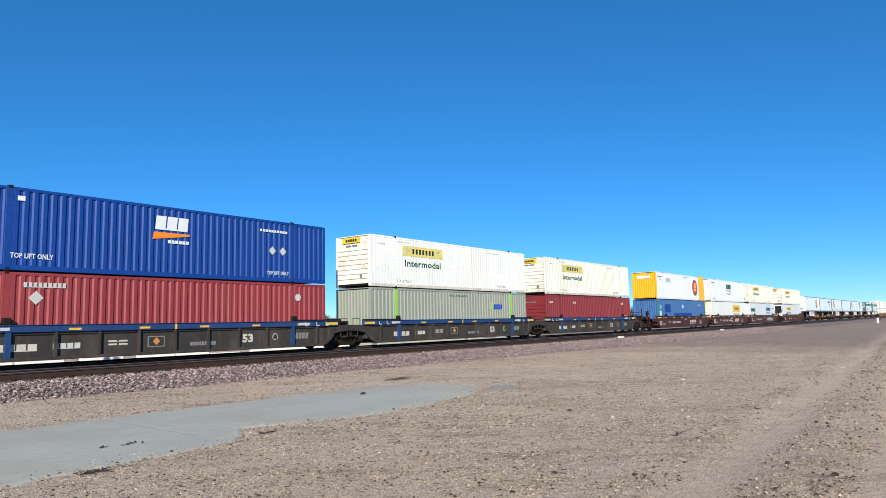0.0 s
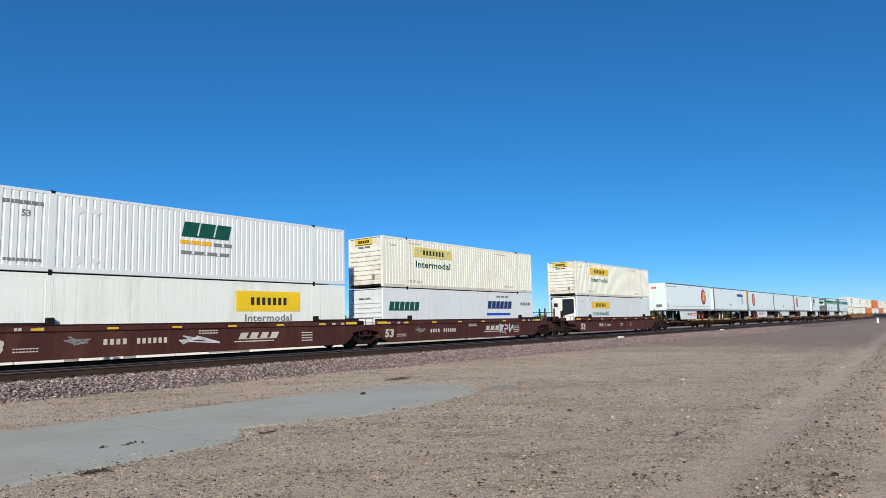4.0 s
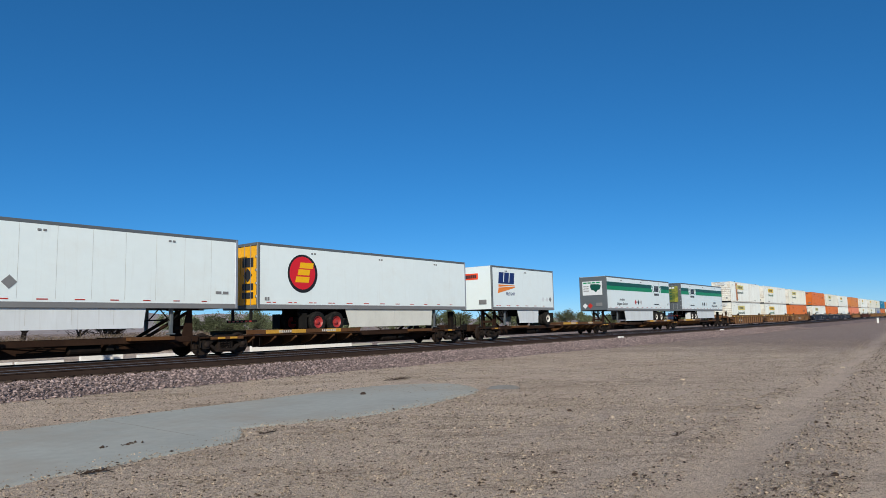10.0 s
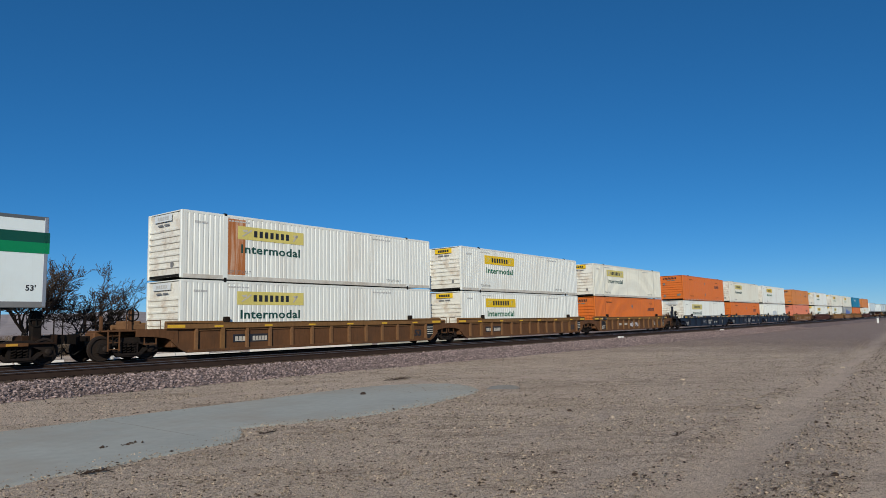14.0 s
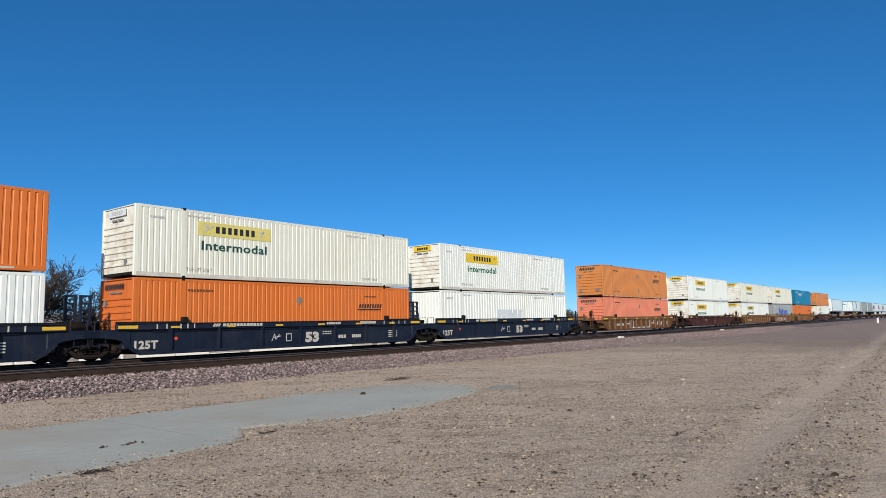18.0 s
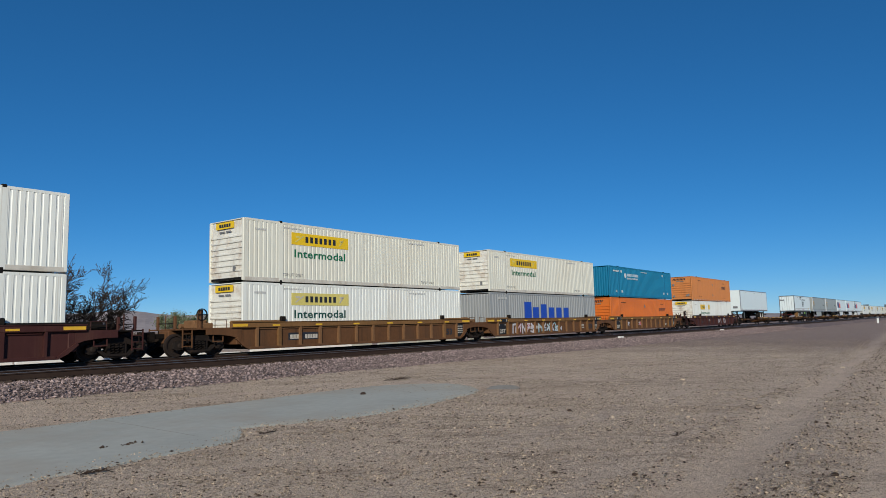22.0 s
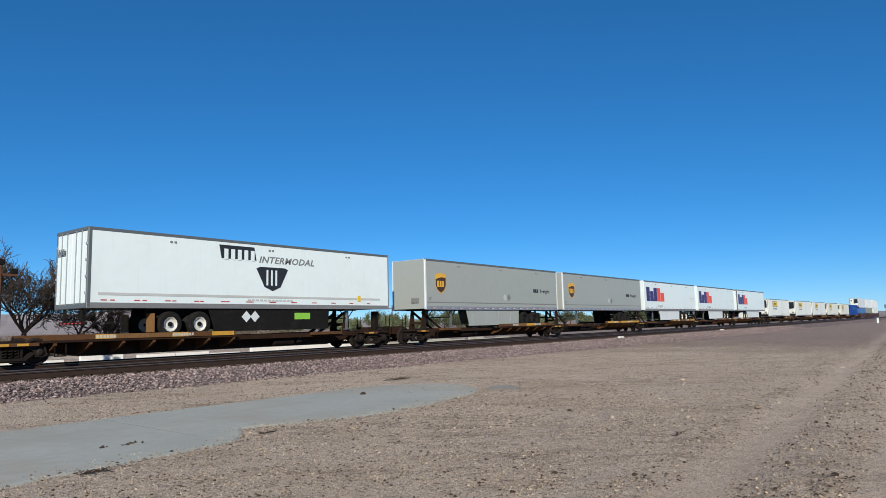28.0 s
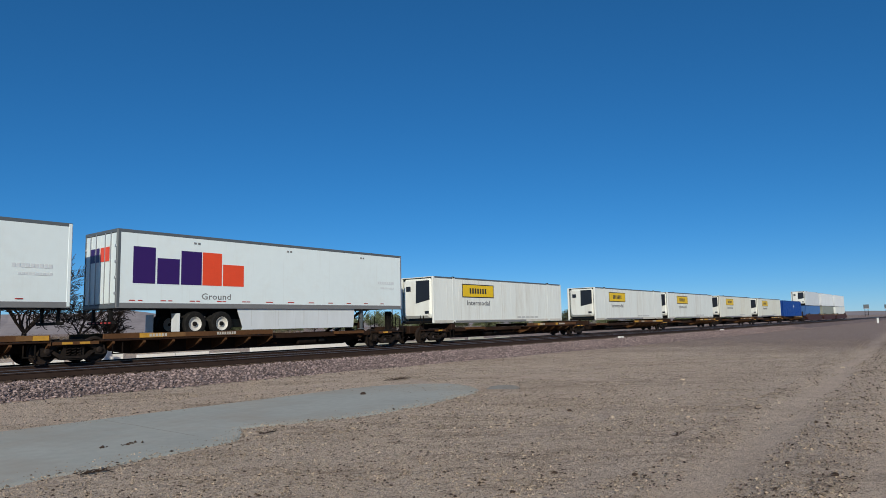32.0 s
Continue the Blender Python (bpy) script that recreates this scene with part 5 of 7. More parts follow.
def reefer_box(s, z=ON_SPINE, colour="white"):
    def marks(c):
        x = -L53 / 2
        p = plate(c, "name_plate", x + 2.95, 1.62, 3.6, 0.86, "dark", FACE, "yellow name plate with dark bars")
        plate(p, "plate_field", 0.06, 0.06, 3.48, 0.74, "yellow", -0.008)
        bars(p, 0.8, 0.26, 2.0, 0.34, 7, "dark", -0.016, "name_bar", 0.41)
        words(c, "Intermodal", x + 3.45, 1.14, 0.3, "midgrey", FACE, 2.6)
        bars(c, x + 9.5, 0.28, 3.0, 0.12, 5, "palegrey", FACE, "marking")
        plate(c, "vent_strip", x + 2.2, 0.05, 8.5, 0.12, "midgrey", FACE)
    container(s, z, colour, style="smooth", end="reefer", top="darkgrey", decals=(marks,), label="smooth white refrigerated container with a cooling unit on its end")


for s in (385.3, 407.8, 426.0, 445.6, 466.2):
    reefer_box(s, colour="white" if s < 440 else "cream")
container(484.9, ON_SPINE - 0.1, "blue", style="deep", end="upright", decals=(lambda c: diamond(c, 0.8, 1.9, 0.35, "greywhite", FACE),), label="royal blue ribbed container on a spine car")
stack(506.7, (("midblue",), dict(style="deep", end="upright", label="weathered blue ribbed container in a well car")), (("greywhite",), dict(style="smooth", end="reefer", label="pale refrigerated container with a cooling unit")))
stack(526.4, (("greengrey",), dict(style="smooth", end="upright", label="pale grey-green container in a well car")), (("greywhite",), dict(style="fine", end="upright", label="pale grey ribbed container")))
stack(546.1, (("white",), dict(style="smooth", end="upright", label="plain smooth white container in a well car")), (("greywhite",), dict(style="fine", end="upright", label="pale grey ribbed container")))


# ---------------------------------------------------------------- the train: running gear
def coil():
    """A stout coil spring, turn upon turn."""
    m = Mesh()
    v = [(0.062 * math.cos(1.05 * k), 0.062 * math.sin(1.05 * k), 0.27 + 0.016 * k) for k in range(25)]
    for a, b in zip(v, v[1:]):
        m.tube(a, b, 0.02, 0.02, 4)
    return m


def truck(parent, x):
    """A two-axle truck: bolster, side frames with springs, four wheels on two axles."""
    t = shared("truck", ("bolster",), lambda: Mesh().box(-0.22, 0.22, -1.12, 1.12, 0.48, 0.66, 0.03).tube((0, 0, 0.6), (0, 0, 0.82), 0.2, 0.2, 12), "steel", parent, (x, 0, RAIL))

    def frame_plate():
        m = Mesh()
        m.slab([(-1.16, 0.34), (-1.08, 0.62), (-0.66, 0.70), (-0.36, 0.86), (0.36, 0.86), (0.66, 0.70), (1.08, 0.62), (1.16, 0.34), (1.02, 0.28), (0.76, 0.30), (0.70, 0.50), (0.42, 0.62), (-0.42, 0.62), (-0.70, 0.50), (-0.76, 0.30), (-1.02, 0.28)], -0.09, 0.09)
        m.slab([(-0.74, 0.40), (-0.64, 0.46), (-0.36, 0.28), (0.36, 0.28), (0.64, 0.46), (0.74, 0.40), (0.40, 0.14), (-0.40, 0.14)], -0.1, 0.1)
        m.slab([(-0.36, 0.24), (-0.26, 0.24), (-0.26, 0.66), (-0.36, 0.66)], -0.1, 0.1)
        m.slab([(0.26, 0.24), (0.36, 0.24), (0.36, 0.66), (0.26, 0.66)], -0.1, 0.1)
        m.slab([(-0.34, 0.66), (0.34, 0.66), (0.3, 0.72), (-0.3, 0.72)], -0.12, 0.12)
        m.slab([(-0.4, 0.19), (0.4, 0.19), (0.34, 0.27), (-0.34, 0.27)], -0.14, 0.14)
        return m
    for y in (-1.02, 1.02):
        shared("side_frame", ("side_frame",), frame_plate, "trucksteel", t, (0, y, 0))
        for k in (-0.18, 0, 0.18):
            shared("spring", ("spring",), coil, "trucksteel", t, (k, y - 0.1 * (1 if y < 0 else -1), 0))
        for k in (-0.89, 0.89):
            shared("axle_box", ("axle_box",), lambda: Mesh().turned([(0.06, -0.1), (0.11, -0.08), (0.12, 0.1)], 12), "wheelsteel", t, (k, y * 1.06, 0.46))
    for k in (-0.89, 0.89):
        shared("axle", ("axle",), lambda: Mesh().turned([(0.08, -1.05), (0.08, 1.05)], 10), "steel", t, (k, 0, 0.46))
        for y in (-0.76, 0.76):
            shared("wheel", ("wheel",), lambda: Mesh().turned([(0.06, -0.09), (0.15, -0.09), (0.17, -0.03), (0.36, -0.02), (0.39, -0.07), (0.455, -0.07), (0.46, 0.035), (0.485, 0.045), (0.485, 0.07), (0.39, 0.07), (0.36, 0.03), (0.15, 0.05), (0.06, 0.09)], 24), "wheelsteel", t, (k, y, 0.46), turn=(0, 0, 0 if y < 0 else 180))
    return t


def coupler(parent, x, way, z=1.43):
    c = shared("coupler", ("coupler",), lambda: Mesh().box(0, 0.75, -0.1, 0.1, -0.1, 0.1, 0.02).slab([(0.7, -0.2), (1.05, -0.16), (1.08, 0.16), (0.7, 0.2)], -0.16, 0.16), "steel", parent, (x, 0, z), turn=(0, 0, 0 if way > 0 else 180))

    def hose():
        m = Mesh()
        pts = [(0.1, -0.3, -0.05), (0.35, -0.3, -0.4), (0.65, -0.25, -0.58), (0.95, -0.22, -0.5), (1.1, -0.2, -0.3)]
        for a, b in zip(pts, pts[1:]):
            m.tube(a, b, 0.028, 0.028, 6)
        return m
    shared("air_hose", ("air_hose",), hose, "rubber", c)


def well_car(s, body, chord, left="art", right="art", ribs=11, marks=None, label="", tall_end=False):
    """One unit of a well car: two deep side walls, floor beams, end platforms, trucks."""
    w = thing("well_car", label, "railcar", "well cars")
    for sy in (-1, 1):
        def side():
            return Mesh().slab([(-7.75, 0.80), (7.75, 0.80), (8.05, 0.95), (8.4, 1.27), (8.4, 1.74), (-8.4, 1.74), (-8.4, 1.27), (-8.05, 0.95)], -0.02, 0.02)
        shared("side_wall", ("well_side",), side, body, w, (0, sy * (1.345 if ribs else 1.43), 0))
        shared("top_chord", ("top_chord",), lambda: Mesh().box(-8.75, 8.75, -0.08, 0.08, 1.71, 1.95, 0.02), chord, w, (0, sy * 1.42, 0))
        shared("bottom_chord", ("bottom_chord",), lambda: Mesh().box(-7.75, 7.75, -0.07, 0.05, 0.76, 0.88, 0.015), body, w, (0, sy * 1.41, 0))
        shared("side_pipe", ("well_pipe",), lambda: Mesh().tube((-7.3, 0, 1.655), (7.3, 0, 1.655), 0.028, 0.028, 6), "rustrib" if body == "rustbrown" else body, w, (0, sy * 1.40, 0))
        shared("chord_flange", ("chord_flange",), lambda: Mesh().box(-8.75, 8.75, -0.12, 0.1, 1.945, 1.965), chord, w, (0, sy * 1.42, 0))
        for e in (-1, 1):
            shared("slope_sill", ("slope_sill", e), lambda: Mesh().slab([(e * x, z) for x, z in ((7.7, 0.76), (7.8, 0.76), (8.12, 0.92), (8.5, 1.24), (8.42, 1.32), (8.0, 1.02))], -0.07, 0.03), body, w, (0, sy * 1.40, 0))
        for k in range(ribs):
            first = 7.4 if ribs > 10 else 6.6
            x = -first + 2 * first * k / (ribs - 1)
            wide = (0.09 if body != "rustbrown" else 0.12) if abs(abs(x) - 5.9) > 0.75 else 0.17
            shared("rib", ("well_rib", wide), lambda: Mesh().slab([(-wide / 2, 0.86), (wide / 2, 0.86), (wide / 2, 1.74), (-wide / 2, 1.74)], -0.06, 0.06), ("rustrib" if body == "rustbrown" else body) if abs(abs(x) - 5.9) > 0.75 else chord, w, (x, sy * 1.425, 0))
        for e in (-1, 1):
            shared("guide_rail", ("guide_rail",), lambda: Mesh().box(-1.3, 1.3, -0.05, 0.05, 1.95, 2.03, 0.01), "underblack" if chord != "rustchord" else chord, w, (e * 7.45, sy * 1.42, 0))
            shared("guide_post", ("guide_post",), lambda: Mesh().box(-0.14, 0.14, -0.1, 0.06, 1.95, 2.2, 0.03), "underblack" if chord != "rustchord" else "steel", w, (e * 5.99, sy * 1.42, 0))
        if sy < 0:
            for k in range(6):
                plate(w, "reflector", -6.6 + 2.55 * k, 1.765, 0.42, 0.075, "stripyellow", -1.502)
    for k in range(7):
        shared("cross_beam", ("cross_beam",), lambda: Mesh().box(-0.15, 0.15, -1.36, 1.36, 0.76, 0.89), body, w, (-7.2 + 2.4 * k, 0, 0))
    shared("floor_plate", ("well_floor",), lambda: Mesh().box(-7.7, 7.7, -0.5, 0.5, 0.78, 0.86), "steel", w)
    for e, kind in ((-1, left), (1, right)):
        turn = None if e > 0 else (0, 0, 180)
        reach = 11.0 if kind == "end" else 9.9
        shared("end_sill", ("end_sill", reach), lambda: Mesh().box(8.1, reach, -0.38, 0.38, 1.12, 1.66, 0.04).box(8.15, 8.45, -1.4, 1.4, 1.0, 1.72, 0.03), body, w, turn=turn)
        shared("end_deck", ("end_deck", reach), lambda: Mesh().box(8.5, reach - 0.1, -1.3, 1.3, 1.66, 1.72, 0.01), "steel" if body != "rustbrown" else body, w, turn=turn)
        for y in (-1.38, 1.38):
            shared("shear_plate", ("shear_plate",), lambda: Mesh().slab([(8.38, 1.26), (8.7, 1.37), (9.2, 1.44), (9.9, 1.46), (9.9, 1.74), (8.38, 1.74)], -0.03, 0.03), body, w, (0, y, 0), turn=turn)
        if kind == "end":
            for y in (-1.28, 1.28):
                shared("ladder", ("ladder",), lambda: [m.box(-0.02, 0.02, -0.02, 0.02, 0.95, 1.75).box(0.4, 0.44, -0.02, 0.02, 0.95, 1.75) for m in [Mesh()] for _ in [0]][0].box(0, 0.42, -0.015, 0.015, 1.0, 1.03).box(0, 0.42, -0.015, 0.015, 1.25, 1.28).box(0, 0.42, -0.015, 0.015, 1.5, 1.53), body, w, (e * 10.7 - 0.2, y, 0))
                shared("grab_post", ("grab_post",), lambda: Mesh().tube((0, 0, 1.7), (0, 0, 2.3), 0.025), body, w, (e * 10.2, y * 0.95, 0))
            post = 2.7 if body == "boxmaroon" else (2.5 if body == "navy" else 2.25)
            for y in (-0.7, 0.6):
                shared("stanchion", ("stanchion", post), lambda: Mesh().box(-0.05, 0.05, -0.05, 0.05, 1.7, post, 0.01), body, w, (e * 10.9, y, 0))
            shared("handrail", ("handrail", post), lambda: Mesh().tube((0, -0.7, post - 0.3), (0, 0.6, post - 0.3), 0.022), "steel", w, (e * 10.9, 0, 0))
            if e < 0:
                b = shared("brake_wheel", ("brake_wheel",), lambda: Mesh().turned([(0.22, -0.02), (0.26, -0.02), (0.26, 0.02), (0.22, 0.02), (0.22, -0.02)], 16, caps=False).box(-0.24, 0.24, -0.012, 0.012, -0.02, 0.02).box(-0.02, 0.02, -0.012, 0.012, -0.24, 0.24), "underblack", w, (-9.8, -0.9, 2.3))
                shared("brake_stand", ("brake_stand",), lambda: Mesh().box(-0.08, 0.08, 0.02, 0.2, -0.6, 0.2, 0.02), body, b)
            coupler(w, e * 10.75, e)
            truck(w, e * 10.02)
        elif e > 0:
            truck(w, 9.72)
        plate(w, "chord_strip", e * 8.32 - 0.38, 1.765, 0.76, 0.12, "stripyellow", -1.503, "yellow strip at the end of the chord")
        shared("lever", ("lever",), lambda: Mesh().tube((0, -1.3, 1.5), (0, -0.3, 1.42), 0.018, 0.018, 5).tube((0, -1.3, 1.5), (0, -1.36, 1.15), 0.018, 0.018, 5), "steel", w, (e * (reach - 0.25), 0, 0))
        shared("grab_iron", ("grab_iron",), lambda: Mesh().tube((-0.28, -1.37, 2.06), (0.28, -1.37, 2.06), 0.016, 0.016, 5).tube((-0.28, -1.37, 1.74), (-0.28, -1.37, 2.06), 0.016, 0.016, 5).tube((0.28, -1.37, 1.74), (0.28, -1.37, 2.06), 0.016, 0.016, 5), body, w, (e * 9.2, 0, 0))
        shared("equipment_box", ("equipment_box",), lambda: Mesh().box(-0.35, 0.3, -0.75, 0.1, 1.72, 2.08, 0.04).box(-0.1, 0.45, 0.3, 0.9, 1.72, 1.95, 0.03).tube((-0.3, -0.95, 1.84), (0.35, -0.95, 1.84), 0.11, 0.11, 10), "steel" if body != "rustbrown" else "rustrib", w, (e * 9.35, 0, 0), turn=turn)
        shared("step", ("step",), lambda: Mesh().box(-0.25, 0.25, -0.03, 0.03, 1.15, 1.19).box(-0.25, -0.22, -0.02, 0.02, 1.15, 1.72).box(0.22, 0.25, -0.02, 0.02, 1.15, 1.72), body, w, (e * 9.3, -1.33, 0))
        if tall_end:
            def tower():
                m = Mesh()
                for a in (0, 0.34):
                    m.box(a - 0.045, a + 0.045, -0.05, 0.05, 1.7, 3.05)
                for z in (1.95, 2.2, 2.45, 2.7, 2.98):
                    m.box(0, 0.34, -0.04, 0.04, z, z + 0.07)
                return m
            shared("end_tower", ("end_tower",), tower, chord, w, (e * 9.35 - 0.2, -0.35, 0))
    if marks:
        marks(w)
    put(w, s, 0)
    return w


SIDE = -1.475      # plane of the ribs' outer faces
SHEET = -1.369     # plane of the side sheets
SMOOTH = -1.453    # plane of the smooth side sheets


def red_car_marks(w):
    words(w, "53", -8.1, 1.05, 0.42, "stencil", SMOOTH, 0.75, 0.02, 0.15)
    bars(w, -4.15, 1.2, 0.95, 0.21, 4, "stencil", SMOOTH, "name_bar", 0.41)
    bars(w, -2.9, 1.2, 1.3, 0.21, 6, "stencil", SMOOTH, "number_bar", 0.41)
    for z in (1.05, 1.15):
        bars(w, -7.1, z, 0.8, 0.04, 8, "stencil", SMOOTH, "data_bar", 0.25)
    for z in (1.5, 1.6):
        bars(w, -0.3, z, 0.9, 0.05, 7, "stencil", SMOOTH, "data_bar", 0.25)
    bars(w, 1.6, 1.22, 2.2, 0.28, 4, "stencil", SMOOTH, "name_bar", 0.3, 0.14)
    bars(w, 1.4, 1.10, 2.2, 0.05, 1, "stencil", SMOOTH, "name_underline", 0.05)
    scribble(w, -5.7, 1.2, 1.2, 0.32, "midgrey", 61, SMOOTH - 0.004)
    for x in (-7.9, -7.1, -6.4, 6.3, 7.0, 7.6):
        bars(w, x, 1.76, 0.25, 0.1, 2, "stencil", -1.504, "data_bar", 0.25)
    for z in (1.4, 1.28, 1.16, 1.04):
        bars(w, 5.1, z, 0.7, 0.05, 3, "stencil", SMOOTH, "data_bar", 0.15)


def red_car_tag(w):
    red_car_marks(w)
    scribble(w, -1.3, 1.05, 2.0, 0.4, "graffiti", 62, SMOOTH - 0.004)


def single_car_marks(w):
    words(w, "53", -7.65, 1.0, 0.45, "stencil", SHEET, 0.8, 0.02)
    bars(w, -5.6, 1.18, 1.2, 0.22, 4, "charcoal", SHEET, "name_bar", 0.2)
    bars(w, -4.1, 1.18, 1.25, 0.24, 6, "stencil", SHEET, "number_bar", 0.25)
    for x in (-2.5, 0.2):
        for z in (1.3, 1.18):
            bars(w, x, z, 0.8, 0.06, 2, "stencil", SHEET, "data_bar", 0.15)
    plate(w, "data_panel", 2.6, 1.15, 0.3, 0.32, "stencil", SHEET)
    plate(w, "data_field", 2.64, 1.19, 0.22, 0.24, "maroon", SHEET - 0.008)


def blue_car_marks(w):
    bars(w, -6.3, 1.08, 1.35, 0.24, 4, "stencil", SHEET, "name_bar", 0.16)
    bars(w, -4.5, 1.12, 0.95, 0.2, 4, "palegrey", SHEET, "number_bar", 0.18)
    words(w, "53", 3.2, 1.1, 0.34, "stencil", SHEET, 0.55, 0.02)
    bars(w, 0.7, 1.04, 1.2, 0.15, 9, "midgrey", SHEET, "name_bar", 0.2)
    plate(w, "orange_frame", -1.1, 1.05, 0.7, 0.42, "midgrey", SHEET)
    plate(w, "dark_field", -1.06, 1.09, 0.62, 0.34, "charcoal", SHEET - 0.008)
    diamond(w, -0.75, 1.27, 0.15, "dullorange", SHEET - 0.016, "sign")
    bars(w, -2.6, 1.3, 0.8, 0.06, 2, "stencil", SHEET, "data_bar")
    bars(w, -2.6, 1.18, 0.8, 0.06, 2, "stencil", SHEET, "data_bar")
    shared("ring_sign", ("ring_sign",), lambda: Mesh().slab(disc(0.15, 18), -0.006, 0), "palegrey", w, (4.95, SHEET, 1.28))
    shared("ring_field", ("ring_field",), lambda: Mesh().slab(disc(0.12, 18), -0.006, 0), "charcoal", w, (4.95, SHEET - 0.007, 1.28))
    bars(w, 6.1, 1.15, 0.8, 0.28, 4, "midgrey", SHEET, "graffiti", 0.2, 0.06)
    for x in (-6.6, 6.2):
        plate(w, "chord_patch", x, 1.78, 0.7, 0.1, "palegrey", -1.504)
    for x in (-7.6, -7.0, 6.6, 7.3, 7.9):
        plate(w, "chord_tick", x, 1.73, 0.04, 0.2, "stencil", -1.504)
        plate(w, "chord_foot", x, 1.73, 0.2, 0.04, "stencil", -1.504)
    plate(w, "cross_mark", -0.05, 1.72, 0.08, 0.21, "stripyellow", -1.506)


def navy_car_marks(w):
    words(w, "125T", -8.0, 1.0, 0.3, "stencil", SHEET, 0.95, 0.018)
    words(w, "53", 0.36, 1.0, 0.44, "stencil", SHEET, 0.85, 0.025)
    bars(w, -4.25, 1.79, 2.05, 0.12, 12, "stencil", -1.504, "name_bar", 0.2)
    bars(w, -4.75, 1.79, 0.35, 0.12, 3, "stencil", -1.504, "emblem_bar", 0.15, 0.08)
    bars(w, 1.6, 1.79, 0.95, 0.11, 8, "stencil", -1.504, "name_bar", 0.2)
    bars(w, 3.9, 1.79, 1.2, 0.13, 8, "stencil", -1.504, "name_bar", 0.2)
    bars(w, 2.5, 1.1, 0.55, 0.16, 3, "stencil", SHEET, "name_bar", 0.2)
    bars(w, 3.45, 1.1, 0.65, 0.16, 5, "stencil", SHEET, "number_bar", 0.2)
    plate(w, "data_panel", -0.8, 1.05, 0.32, 0.36, "stencil", SHEET)
    plate(w, "data_field", -0.76, 1.09, 0.24, 0.28, "navy", SHEET - 0.008)
    for z in (1.36, 1.26, 1.16, 1.06):
        bars(w, 6.2, z, 0.75, 0.05, 3, "stencil", SHEET, "data_bar", 0.15)
    shared("red_spot", ("red_spot",), lambda: Mesh().slab(disc(0.07, 12), -0.006, 0), "redorange", w, (-6.3, SHEET, 1.35))
    for x in (-7.2, -6.8, -6.2, -5.9, -5.6, 5.7, 6.4, 6.9, 7.4):
        plate(w, "chord_tick", x, 1.74, 0.05, 0.19, "stencil", -1.504)
    ob = part("graffiti", strokes([((0, 0), (0.15, 0.3)), ((0.15, 0.3), (0.22, 0.06)), ((0.22, 0.06), (0.42, 0.28)), ((0.1, 0.14), (0.5, 0.2))], 0.03), "graffiti", w, (-1.6, SHEET, 1.1))
    ob["kind"] = "stuff"
    bars(w, 1.45, 1.42, 0.6, 0.05, 4, "stencil", SHEET, "data_bar", 0.25)
    bars(w, 1.45, 1.32, 0.6, 0.05, 4, "stencil", SHEET, "data_bar", 0.25)


def end_panels(w):
    """Black painted data panels at both ends of the side, with stencilled lines and ticks on the chord above."""
    for x0, side in ((-7.33, -1), (7.47, 1)):
        n = 1.06 if side < 0 else 0.86
        p = plate(w, "black_panel", x0, 0.90, n, 0.8, "black", SHEET, "black painted data panel")
        plate(w, "black_chord", x0, 1.73, n, 0.20, "black", -1.503)
        for k in (0.12, n - 0.2):
            plate(w, "chord_tick", x0 + k, 1.75, 0.05, 0.17, "stencil", -1.511)
            bars(p, k, 0.58, 0.13, 0.09, 2, "stencil", -0.008, "data_bar", 0.3)
        if side > 0:
            for z in (0.12, 0.22, 0.32, 0.42):
                bars(p, 0.14, z, 0.5, 0.045, 4, "stencil", -0.008, "data_bar", 0.2)
    words(w, "125T", -7.25, 0.98, 0.26, "stencil", SHEET - 0.008, 0.88, 0.015)
    words(w, "53", 6.5, 1.05, 0.36, "dark", SHEET, 0.66, 0.02)


def brown_car_marks(w):
    end_panels(w)
    bars(w, -3.5, 1.2, 0.7, 0.2, 4, "stencil", SHEET, "name_bar", 0.2)
    bars(w, -2.35, 1.2, 0.9, 0.2, 5, "stencil", SHEET, "number_bar", 0.2)
    for z in (1.36, 1.24, 1.12):
        bars(w, 5.2, z, 0.5, 0.06, 2, "stencil", SHEET, "data_bar", 0.15)
    plate(w, "yellow_patch", -7.6, 1.77, 0.6, 0.1, "stripyellow", -1.504)


def brown_car_plain(w):
    plate(w, "black_panel", -5.6, 1.1, 1.9, 0.34, "dark", SHEET + 0.003)
    bars(w, -5.5, 1.15, 0.75, 0.2, 4, "stencil", SHEET - 0.004, "name_bar", 0.2)
    bars(w, -4.6, 1.15, 0.8, 0.2, 5, "stencil", SHEET - 0.004, "number_bar", 0.2)
    words(w, "53", 6.45, 1.05, 0.34, "dark", SHEET, 0.6, 0.02)
    plate(w, "black_panel", 7.47, 0.90, 0.86, 0.8, "black", SHEET, "black painted data panel")
    for z in (1.5, 1.36, 1.24, 1.12):
        bars(w, 7.6, z, 0.55, 0.05, 3, "stencil", SHEET - 0.008, "data_bar", 0.2)


def scribble(w, x, z, wide, high, colour, seed, y=SHEET - 0.002):
    """A patch of crossing sprayed strokes."""
    rnd = random.Random(seed)
    pts = [(rnd.uniform(0, wide), rnd.uniform(0, high)) for _ in range(12)]
    ob = part("graffiti", strokes(list(zip(pts, pts[1:])), 0.05), colour, w, (x, y, z))
    ob["kind"] = "stuff"


